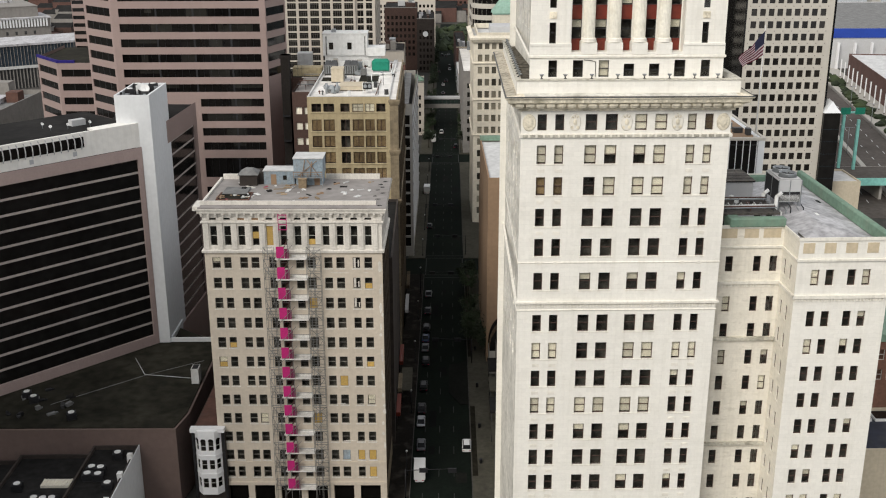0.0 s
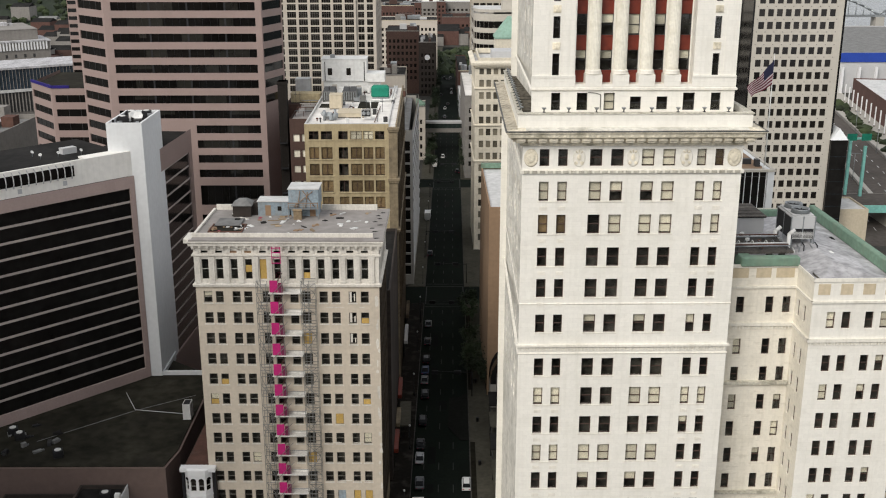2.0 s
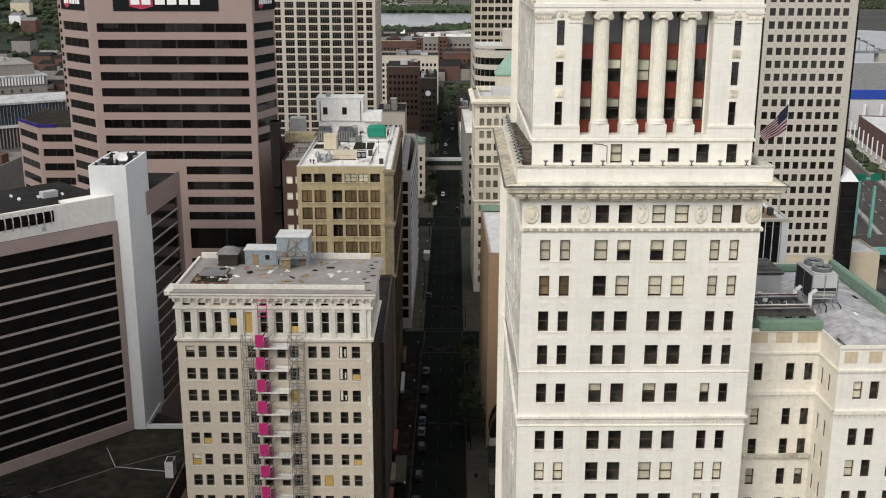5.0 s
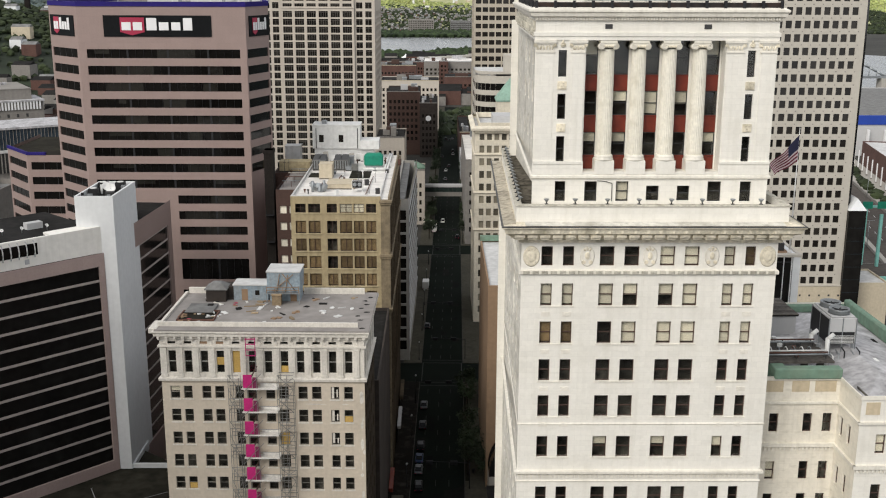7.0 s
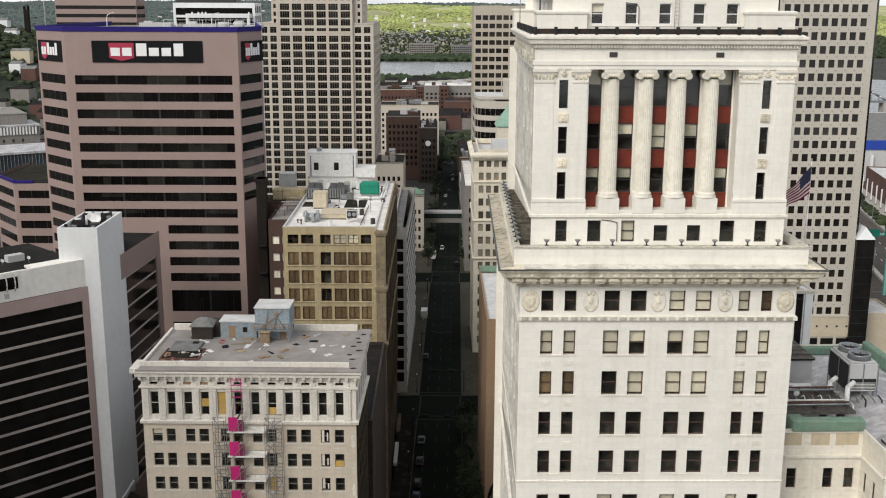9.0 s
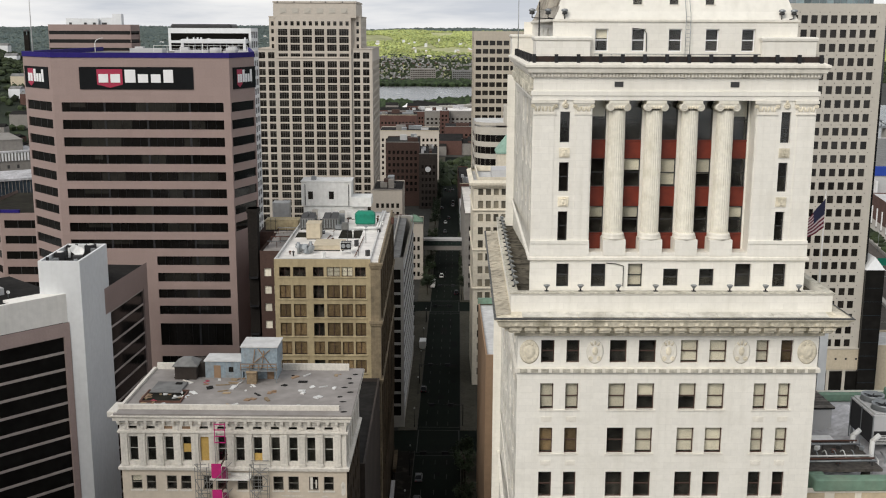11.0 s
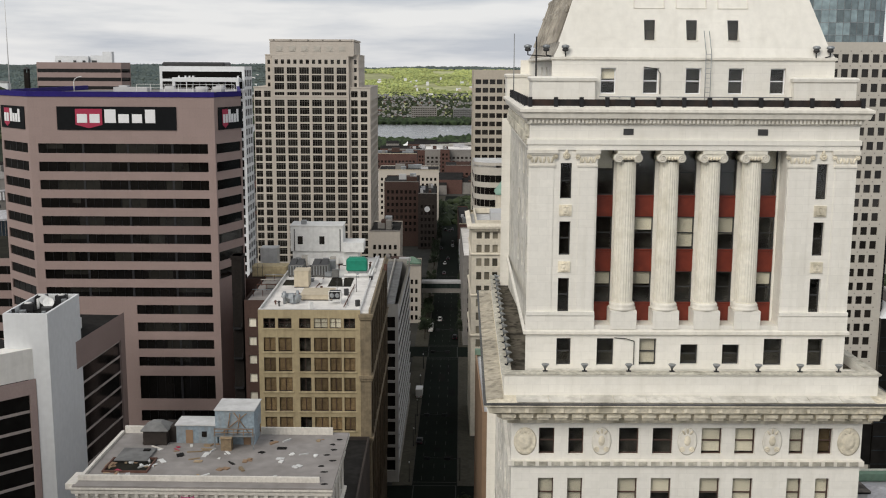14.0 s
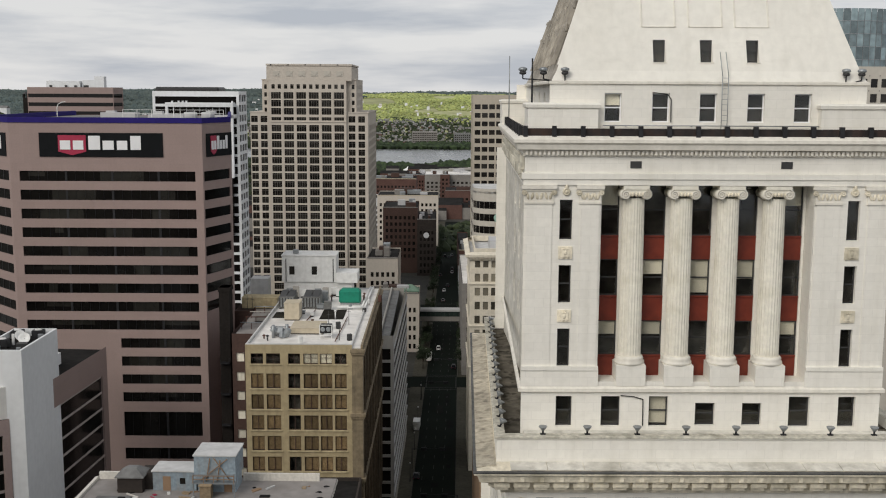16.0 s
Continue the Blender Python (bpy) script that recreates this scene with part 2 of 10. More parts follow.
# darker brown stone, mainly for the yellow building's street side
STREET_STONE = mat("dark_street_front_stone", (0.1275, 0.09936, 0.06664), 0.95, vary=0.35, fine=1.2, stain=0.7, streak=0.5, bump=0.3, stain_col=(0.04, 0.035, 0.028), spec=0.1)
PINK_HOTEL = mat("polished_pink_granite", (0.45, 0.345, 0.315), 0.5, vary=0.06, fine=3.0, broad=0.1, stain=0.1, streak=0.12, stain_col=(0.3, 0.22, 0.2), joints=(3.0, 1.9), joint_dark=0.04)
TERRA_COLUMN = mat("stained_column_terracotta", (0.8, 0.765, 0.66), 0.6, vary=0.1, fine=3.0, stain=0.4, stain_scale=0.8, streak=0.3, bump=0.2, stain_col=(0.5, 0.46, 0.34))
OLD_STONE = mat("dirty_carved_stone", (0.25, 0.2, 0.13), 0.9, vary=0.25, fine=1.5, stain=0.5, streak=0.5, bump=0.3, stain_col=(0.07, 0.06, 0.045))
PINK = mat("pink_granite", (0.316, 0.236, 0.213), 0.6, vary=0.05, fine=3.0, broad=0.1, stain=0.08, streak=0.12, stain_col=(0.22, 0.165, 0.155), joints=(3.0, 1.9), joint_dark=0.04)
PINK_DARK = mat("pink_precast", (0.175, 0.124, 0.107), 0.8, vary=0.1, fine=1.0, broad=0.1, stain=0.2, streak=0.25, stain_col=(0.16, 0.11, 0.09), joints=(6.0, 3.0), joint_dark=0.04)
PURPLE = mat("purple_painted_metal", (0.026, 0.018, 0.15), 0.7, vary=0.15, spec=0.12)
STRIP_GLASS = dark_glass("bronze_strip_glass", (0.0088, 0.008, 0.0072), 0.06, rand=0.4, spec=0.25)
HOTEL_LINE = mat("dull_precast_line", (0.44, 0.38, 0.35), 0.8, vary=0.15, fine=1.0)
NAVY_ROOF = mat("navy_membrane_roof", (0.03, 0.034, 0.05), 0.8, vary=0.25, fine=0.8, stain=0.3)
OLD_RED = mat("warm_red_brick", (0.2, 0.1, 0.068), 0.9, vary=0.2, fine=1.5, joints=(0.22, 0.075), joint_dark=0.08, streak=0.2)
# near-black tint holds the shade of deep window recesses
DEEP_SHADE_GLASS = dark_glass("deep_shade_matt_glass", (0.016, 0.014, 0.012), 0.5, spec=0.04)
HOTEL_GLASS = dark_glass("black_brown_glass", (0.0136, 0.01287, 0.01188), 0.1, spec=0.27)
GREY_PANE = dark_glass("grey_office_glass", (0.0252, 0.0231, 0.0196), 0.1, rand=0.6, spec=0.4)
SHADED_PANE = mat("shaded_window_pane", (0.2, 0.18, 0.135), 0.3, vary=0.1, rand=0.94)
TOWER_GLASS = dark_glass("bronze_window_glass", (0.024, 0.021, 0.018), 0.08, rand=0.6, spec=0.35)
BLUE_GLASS = dark_glass("blue_curtain_glass", (0.24, 0.315, 0.335), 0.05, rand=0.6)
STUCCO = mat("white_stucco", (0.73, 0.745, 0.75), 0.85, vary=0.05, fine=1.0, broad=0.07, streak=0.12, stain_col=(0.4, 0.4, 0.38))
HOTEL_WHITE = mat("warm_white_stucco", (0.88, 0.855, 0.8), 0.85, vary=0.06, fine=1.0, broad=0.07, streak=0.2, stain=0.15, stain_col=(0.5, 0.48, 0.42))
STUCCO_GREY = mat("pale_grey_panel", (0.5, 0.5, 0.5), 0.85, vary=0.05, fine=0.8, streak=0.12, stain_col=(0.35, 0.35, 0.34))
CONCRETE = mat("pale_concrete", (0.42, 0.4, 0.36), 0.85, vary=0.08, fine=1.0, broad=0.08, stain=0.12, streak=0.2, stain_col=(0.25, 0.23, 0.2))
SOOT_BRICK = mat("black_sooty_brick", (0.022, 0.019, 0.017), 0.95, vary=0.3, fine=2.0, stain=0.4, stain_col=(0.012, 0.011, 0.01), spec=0.08)
# limestone block's right flank: its shade is painted in as dark brown
SHADED_FLANK = mat("shaded_flank_brick", (0.0612, 0.04698, 0.0336), 0.95, vary=0.2, fine=2.0, stain=0.6, streak=0.4, stain_col=(0.06, 0.05, 0.04), joints=(0.4, 0.2), joint_dark=0.05, spec=0.1)
TOWER_STONE = mat("pale_grey_stone", (0.539, 0.4869, 0.42), 0.8, vary=0.06, fine=1.0, broad=0.06, streak=0.12, stain_col=(0.3, 0.28, 0.25))
SLAB_STONE = mat("beige_slab_stone", (0.46, 0.41, 0.335), 0.85, vary=0.08, fine=1.0, streak=0.15, stain_col=(0.3, 0.27, 0.22))
GRID_STONE = mat("cream_precast_grid", (0.5022, 0.4697, 0.4094), 0.8, vary=0.06, fine=1.0, broad=0.06, streak=0.15, stain_col=(0.38, 0.35, 0.3))
# brighter copy of the cream stone, with sunlight put into its colour
CREAM_SUNLIT = mat("sunlit_cream_stone", (0.74, 0.68, 0.555), 0.85, vary=0.1, fine=1.5, streak=0.25, stain=0.2, stain_col=(0.36, 0.31, 0.23))
DULL_CONCRETE = mat("dull_concrete", (0.25, 0.235, 0.215), 0.9, vary=0.12, fine=0.8, broad=0.08, stain=0.25, streak=0.25, stain_col=(0.12, 0.11, 0.1))
MULLION = mat("bronze_window_bar", (0.13, 0.12, 0.105), 0.6, vary=0.1)
FIN_BLUE = dark_glass("slate_blue_glass", (0.045, 0.065, 0.085), 0.2)
BRIDGE_GLASS = dark_glass("dark_green_glazing", (0.03, 0.045, 0.04), 0.2)
CREAM_STONE = mat("cream_limestone", (0.55, 0.48, 0.36), 0.85, vary=0.1, fine=1.5, streak=0.25, stain=0.15, stain_col=(0.3, 0.25, 0.18))
TAN = mat("tan_brick_wall", (0.3, 0.2, 0.125), 0.9, vary=0.1, fine=1.0, broad=0.1, streak=0.2, stain_col=(0.17, 0.11, 0.07))
ASPHALT = mat("asphalt", (0.008194, 0.01216, 0.008832), 0.95, vary=0.3, fine=1.5, broad=0.06, stain=0.5, stain_col=(0.006, 0.007, 0.0065), spec=0.08)
LANE_ASPHALT = mat("worn_pale_asphalt", (0.105, 0.092, 0.082), 0.95, vary=0.25, fine=0.5, broad=0.04, stain=0.4, stain_scale=0.1, stain_col=(0.08, 0.072, 0.066), spec=0.1)
DIRT = mat("dry_brown_verge", (0.1, 0.078, 0.055), 0.98, vary=0.4, fine=0.6, broad=0.05, stain=0.5, stain_scale=0.15, stain_col=(0.05, 0.055, 0.03), spec=0.05)
TERRACE = mat("sooty_terrace_deck", (0.135, 0.1204, 0.096), 0.95, vary=0.4, fine=1.2, broad=0.3, stain=0.9, stain_scale=1.3, stain_to=0.64, stain_col=(0.03, 0.027, 0.02), spec=0.1)
PAVING = mat("concrete_pavement", (0.08424, 0.07918, 0.06086), 0.95, spec=0.1, vary=0.2, fine=1.0, broad=0.1, stain=0.5, joints=(1.5, 1.5), joint_dark=0.1, stain_col=(0.034, 0.031, 0.027))
# left pavement's shade is put into this darker brick tone
SHADED_PAVING = mat("shaded_brick_paving", (0.0144, 0.01216, 0.009855), 0.95, vary=0.3, fine=1.5, stain=0.4, spec=0.1, joints=(0.2, 0.1), joint_dark=0.1)
KERB = mat("worn_granite_kerb", (0.07, 0.066, 0.06), 0.9, vary=0.3, fine=1.0, stain=0.4, spec=0.1)
DIRT_DARK = mat("dark_planting_soil", (0.022, 0.02, 0.014), 0.98, vary=0.4, fine=1.2, spec=0.05)
ROAD_PATCH = mat("fresh_tar_patch", (0.00648, 0.00722, 0.00657), 0.9, vary=0.3, fine=1.5, spec=0.08)
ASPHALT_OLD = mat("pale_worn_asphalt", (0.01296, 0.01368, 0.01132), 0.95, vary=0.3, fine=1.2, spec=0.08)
PAINT = mat("worn_road_paint", (0.0324, 0.0342, 0.03066), 0.8, vary=0.35, fine=3.0)
GROUND = mat("city_ground", (0.045, 0.044, 0.038), 0.95, vary=0.4, fine=0.06, broad=0.01, stain=0.4)
RIVER = mat("river_water", (0.18, 0.19, 0.19), 0.25, vary=0.1, fine=0.02, broad=0.004)
"""foliage"""
LEAF = mat("tree_foliage", (0.032, 0.048, 0.022), 0.8, vary=0.35, fine=0.7, broad=0.05, rand=0.35)
# distance haze is tinted into this pale blue-grey
HAZE_RIDGE = mat("haze_tinted_ridge", (0.3, 0.345, 0.37), 0.95, vary=0.1, fine=0.01, broad=0.003)
# cloud shade over the nearer hillside is painted into this dark green
LEAF_SHADED = mat("shaded_hillside_woods", (0.035, 0.05, 0.028), 0.9, vary=0.4, fine=0.05, broad=0.008, rand=0.3)
HILL = mat("hill_ground", (0.42, 0.43, 0.22), 0.95, vary=0.3, fine=0.02, broad=0.004)
BARK = mat("bark", (0.06, 0.045, 0.035), 0.95, vary=0.3, fine=4)
PINK_NET_DIM = mat("see_through_magenta_net", (0.2, 0.03, 0.085), 0.8, vary=0.3, fine=3.0)
PINK_NET = mat("magenta_debris_net", (0.5, 0.02, 0.17), 0.7, vary=0.15, fine=3.0)
OLD_WOOD = mat("weathered_pale_wood", (0.36, 0.27, 0.17), 0.85, vary=0.25, fine=3.0, rand=0.4)
PLY = mat("plywood_sheet", (0.6, 0.4, 0.12), 0.8, vary=0.15, fine=3.0, rand=0.2)
DECK = mat("scaffold_deck", (0.72, 0.7, 0.66), 0.8, vary=0.2, fine=3.0)
STEEL = mat("scaffold_steel", (0.28, 0.28, 0.27), 0.5, 0.5, vary=0.2)
BLUE_PANEL = mat("faded_blue_cladding", (0.322, 0.399, 0.4554), 0.75, vary=0.25, fine=2.5, stain=0.5, streak=0.6, stain_col=(0.26, 0.23, 0.19))
BLACK_SIGN = mat("black_sign_panel", (0.009, 0.01, 0.011), 0.7, vary=0.2, spec=0.1)
SIGN_WHITE = mat("white_sign_letter", (0.8, 0.8, 0.8), 0.5, vary=0.03)
SIGN_RED = mat("crimson_sign_shield", (0.38, 0.03, 0.07), 0.5, vary=0.05)
TEAL = mat("teal_tarp", (0.01, 0.22, 0.14), 0.6, vary=0.15, fine=1.5)
PATINA = mat("pale_copper_patina", (0.27, 0.42, 0.34), 0.8, vary=0.15, fine=1.0, streak=0.3, stain_col=(0.16, 0.2, 0.16))
TEAL_POST = mat("aqua_painted_steel", (0.26, 0.6, 0.53), 0.6, vary=0.15)
BLUE_PAINT = mat("stadium_blue", (0.02, 0.06, 0.35), 0.5, vary=0.1)
FLAG_RED = mat("flag_red_cloth", (0.115, 0.01, 0.024), 0.8, vary=0.1)
FLAG_WHITE = mat("flag_white_cloth", (0.46, 0.38, 0.39), 0.8, vary=0.1)
FLAG_BLUE = mat("flag_blue_cloth", (0.018, 0.02, 0.05), 0.8, vary=0.1)
TYRE = mat("tyre_rubber", (0.015, 0.015, 0.015), 0.8)
LAMP_GLASS = mat("lamp_lens", (0.6, 0.6, 0.58), 0.2)

# ---- building blocks ----


def part(name, bm, material, parent=None, label="", m=None, smooth=False):
    """Link a bmesh as one mesh object under a thing or a part."""
    me = bpy.data.meshes.new(name)
    bm.to_mesh(me)
    bm.free()
    mats = material if isinstance(material, (list, tuple)) else [material]
    for x in mats:
        me.materials.append(x)
    if smooth:
        for p in me.polygons:
            p.use_smooth = True
    return put(name, me, parent, m, label)


def put(name, me, parent=None, m=None, label=""):
    ob = new(name, me)
    ob.parent = parent
    if m is not None:
        ob.matrix_local = m
    if label:
        ob["label"] = label
    return ob


def thing(name, m, label, category, group="", kind=""):
    return tagged(placed(new(name), m), label, category, group, kind)


def placed(ob, m):
    ob.matrix_local = m
    return ob


def box(bm, x0, x1, y0, y1, z0, z1, mi=0):
    v = [bm.verts.new((x, y, z)) for z in (z0, z1) for y in (y0, y1) for x in (x0, x1)]
    for q in ((0, 2, 3, 1), (4, 5, 7, 6), (0, 1, 5, 4), (1, 3, 7, 5), (3, 2, 6, 7), (2, 0, 4, 6)):
        bm.faces.new([v[i] for i in q]).material_index = mi
    return v


def boxes(*specs):
    bm = bmesh.new()
    for s in specs:
        box(bm, *s)
    return bm


def bevelled(bm, width):
    bmesh.ops.bevel(bm, geom=bm.edges[:], offset=width, segments=1, affect="EDGES")
    return bm


def prism(bm, pts, z0, z1, mi=0, cap=True):
    """Upright prism over a plan polygon (anticlockwise)."""
    lo = [bm.verts.new((x, y, z0)) for x, y in pts]
    hi = [bm.verts.new((x, y, z1)) for x, y in pts]
    k = len(pts)
    for i in range(k):
        bm.faces.new((lo[i], lo[(i + 1) % k], hi[(i + 1) % k], hi[i])).material_index = mi
    if cap:
        bm.faces.new(hi).material_index = mi
        bm.faces.new(lo[::-1]).material_index = mi


def cyl(bm, a, b, r0, r1=None, seg=10, mi=0):
    """Tapered rod from a to b."""
    a, b = Vector(a), Vector(b)
    r1 = r0 if r1 is None else r1
    q = (b - a).to_track_quat("Z", "Y")
    rings = []
    for c, r in ((a, r0), (b, r1)):
        rings.append([bm.verts.new(c + q @ Vector((r * math.cos(2 * math.pi * i / seg), r * math.sin(2 * math.pi * i / seg), 0))) for i in range(seg)])
    for i in range(seg):
        f = bm.faces.new((rings[0][i], rings[0][(i + 1) % seg], rings[1][(i + 1) % seg], rings[1][i]))
        f.material_index = mi
        f.smooth = True
    bm.faces.new(rings[1]).material_index = mi
    bm.faces.new(rings[0][::-1]).material_index = mi


def lathe(bm, profile, seg=16, mi=0, cx=0.0, cy=0.0, squash=1.0):
    rings = [[bm.verts.new((cx + r * math.cos(2 * math.pi * i / seg), cy + squash * r * math.sin(2 * math.pi * i / seg), z)) for i in range(seg)] for r, z in profile]
    for a, b in zip(rings, rings[1:]):
        for i in range(seg):
            f = bm.faces.new((a[i], a[(i + 1) % seg], b[(i + 1) % seg], b[i]))
            f.material_index, f.smooth = mi, True
    bm.faces.new(rings[-1]).material_index = mi
    bm.faces.new(rings[0][::-1]).material_index = mi


def ring(bm, x0, x1, y0, y1, profile, mi=0, close=False):
    """A moulding run round a rectangle: profile rows are (outward offset, z)."""
    loops = []
    for o, z in profile:
        loops.append([bm.verts.new(p) for p in ((x0 - o, y0 - o, z), (x1 + o, y0 - o, z), (x1 + o, y1 + o, z), (x0 - o, y1 + o, z))])
    for a, b in zip(loops, loops[1:]):
        for i in range(4):
            bm.faces.new((a[i], a[(i + 1) % 4], b[(i + 1) % 4], b[i])).material_index = mi
    if close:
        bm.faces.new(loops[-1]).material_index = mi


def pierced(bm, u0, u1, z0, z1, holes, reveal, mi=0, skip_back=True):
    """An upright wall face (x along, facing -y) with real openings and their reveals."""
    us = sorted({round(u, 3) for u in [u0, u1] + [h[0] for h in holes] + [h[1] for h in holes]})
    zs = sorted({round(z, 3) for z in [z0, z1] + [h[2] for h in holes] + [h[3] for h in holes]})
    cut = set()
    for a, b, c, d in holes:
        for i in range(len(us) - 1):
            if us[i] >= round(a, 3) - 1e-6 and us[i + 1] <= round(b, 3) + 1e-6:
                for j in range(len(zs) - 1):
                    if zs[j] >= round(c, 3) - 1e-6 and zs[j + 1] <= round(d, 3) + 1e-6:
                        cut.add((i, j))
    grid = {}

    def v(i, j):
        if (i, j) not in grid:
            grid[i, j] = bm.verts.new((us[i], 0, zs[j]))
        return grid[i, j]

    for i in range(len(us) - 1):
        j = 0
        while j < len(zs) - 1:
            if (i, j) in cut:
                j += 1
                continue
            bm.faces.new((v(i, j), v(i + 1, j), v(i + 1, j + 1), v(i, j + 1))).material_index = mi
            j += 1
    for a, b, c, d in holes:
        q = [bm.verts.new(p) for p in ((a, 0, c), (b, 0, c), (b, 0, d), (a, 0, d), (a, reveal, c), (b, reveal, c), (b, reveal, d), (a, reveal, d))]
        for k in ((0, 1, 5, 4), (1, 2, 6, 5), (2, 3, 7, 6), (3, 0, 4, 7)):
            bm.faces.new([q[x] for x in k]).material_index = mi
    bmesh.ops.remove_doubles(bm, verts=bm.verts, dist=0.0008)


SASHES = {}


def sash_mesh(w, h, kind):
    """Shared meshes of one window size: frame with rails and sill, pane, roller blind."""
    key = (round(w, 2), round(h, 2), kind)
    if key in SASHES:
        return SASHES[key]
    f = 0.07
    frame_mat = {"brown": WOOD_FRAME, "dark": DARK_FRAME, "pale": PALE_FRAME, "stone": STONE_FRAME, "white": SIGN_WHITE}[kind.split("_")[0]]
    bm = boxes((-w / 2, -w / 2 + f, -0.05, 0.05, 0, h), (w / 2 - f, w / 2, -0.05, 0.05, 0, h), (-w / 2 + f, w / 2 - f, -0.05, 0.05, 0, f),
               (-w / 2 + f, w / 2 - f, -0.05, 0.05, h - f, h))
    if kind.endswith("mullion"):
        box(bm, -0.05, 0.05, -0.045, 0.045, f, h - f)
        if h < 2.2:
            box(bm, -w / 2 + f, w / 2 - f, -0.03, 0.03, h * 0.55, h * 0.55 + 0.05)
    else:
        box(bm, -w / 2 + f, w / 2 - f, -0.04, 0.04, h / 2 - 0.04, h / 2 + 0.04)
    fm = bpy.data.meshes.new("sash")
    bm.to_mesh(fm)
    bm.free()
    fm.materials.append(frame_mat)
    bm = boxes((-w / 2 + f, w / 2 - f, 0.0, 0.012, f, h - f))
    pm = bpy.data.meshes.new("pane")
    bm.to_mesh(pm)
    bm.free()
    pm.materials.append(GLASS)
    blinds = []
    for share in (0.42, 0.55, 0.93):
        bm = boxes((-w / 2 + f, w / 2 - f, 0.1, 0.12, h * (1 - share), h - f))
        me = bpy.data.meshes.new("blind")
        bm.to_mesh(me)
        bm.free()
        me.materials.append(BLIND)
        blinds.append(me)
    me = blinds[-1].copy()
    me.name = "shade"
    me.materials.clear()
    me.materials.append(OLIVE_SHADE)
    blinds.append(me)
    SASHES[key] = (fm, pm, blinds)
    return SASHES[key]


def sash(parent, u, z, w, h, depth, kind="brown", blind=None, base=None):
    """One window as a part: sash frame, with pane and blind under it. base: matrix of its wall."""
    fm, pm, blinds = sash_mesh(w, h, kind)
    m = Matrix.Translation((u, depth, z))
    ob = put("window", fm, parent, (base @ m) if base is not None else m)
    pane = put("pane", pm, ob)
    pane.visible_shadow = False
    if blind is not None:
        put("blind", blinds[blind], ob)
    return ob


def rand_blind(rng, share):
    return rng.choice((0, 1, 1, 2, 2)) if rng.random() < share else None


def facade(parent, material, u0, u1, z0, z1, cols, rows, reveal=0.35, m=None, kind="brown", blinds=0.3, seed=1, extra=(), room=True, name="wall", skip=(), lit=None):
    """A wall with a grid of sash windows. cols: (u0, u1); rows: (z0, z1). lit(i, j): blind choice or None."""
    rng = random.Random(seed)
    holes = [(a, b, c, d) for j, (c, d) in enumerate(rows) for i, (a, b) in enumerate(cols) if (i, j) not in skip]
    bm = bmesh.new()
    pierced(bm, u0, u1, z0, z1, holes + [e[:4] for e in extra], reveal)
    ob = part(name, bm, material, parent, m=m)
    if room:
        bm = bmesh.new()
        box(bm, u0 + 0.5, u1 - 0.5, reveal + 1.2, reveal + 1.25, z0, z1 - 0.6)
        part("room_backing", bm, ROOM, parent, m=m)
    for j, (c, d) in enumerate(rows):
        for i, (a, b) in enumerate(cols):
            if (i, j) in skip:
                continue
            bl = lit(i, j) if lit else rand_blind(rng, blinds)
            sash(parent, (a + b) / 2, c, b - a, d - c, reveal - 0.08, kind, bl, m)
    return ob


def sides(x0, x1, y0, y1):
    return {"front": pose(0, y0, 0), "left": pose(x0, y1, 0, 0, 0, -90), "right": pose(x1, y0, 0, 0, 0, 90), "back": pose(x1, y1, 0, 0, 0, 180)}


SKEW = 0.026                                           # skews the tower's left flank to fit the camera's view


def flank(y):
    return SKEW * y


def skewed(bm):
    for v in bm.verts:
        if v.co.x < -4.5:
            v.co.x += flank(v.co.y)
    return bm


def tower_sides(x0, x1, y0, y1):
    sd = sides(x0, x1, y0, y1)
    sd["left"] = pose(x0 + flank(y1), y1, 0, 0, 0, -90 + math.degrees(math.atan(SKEW)))
    return sd


# ---- white terracotta office tower ----
TOWER_POSE = pose(22.67, 121.95, 0, 0, 0, 0.3)
tower = thing("office_tower", TOWER_POSE, "white glazed terracotta office tower with columned top storeys and pyramid roof", "building")
TX0, TX1, TD = -12.2, 12.1, 33.0
t_cols = [(-10.3, -9.22), (-8.25, -7.2), (-4.75, -3.38), (-2.42, -1.02), (0.98, 2.38), (3.3, 4.7), (7.08, 8.1), (9.08, 10.06)]
t_tops = [81.05, 77.25, 73.4, 69.66, 65.35, 59.9, 56.2, 52.45, 48.75, 45.05, 41.4, 37.75] + [34.1 - 3.66 * i for i in range(8)]
t_rows = [(z - 2.22, z + 0.02) for z in t_tops] + [(82.8, 84.72)]
t_rng = random.Random(7)
N = None
DRAWN = {0: (2, 2, 2, 1, 1, 2, 2, 2), 1: (3, 3, N, 2, 2, 2, 2, 2), 2: (N,) * 8, 3: (N,) * 8, 4: (N, N, 0, N, 0, N, 1, N), 5: (N,) * 8, 6: (2, 2, N, N, 2, 2, 2, 2),
         7: (N, N, N, N, N, N, 0, N), 8: (2, 2, 2, 2, 2, 2, N, N), 9: (N, N, 0, N, 1, N, N, N), 10: (N,) * 8, 11: (N, N, N, N, 1, N, 0, N), 20: (N, N, N, N, 2, 2, 2, 3)}


def tower_blinds(i, j):
    return DRAWN[j][i] if j in DRAWN else rand_blind(t_rng, 0.15)


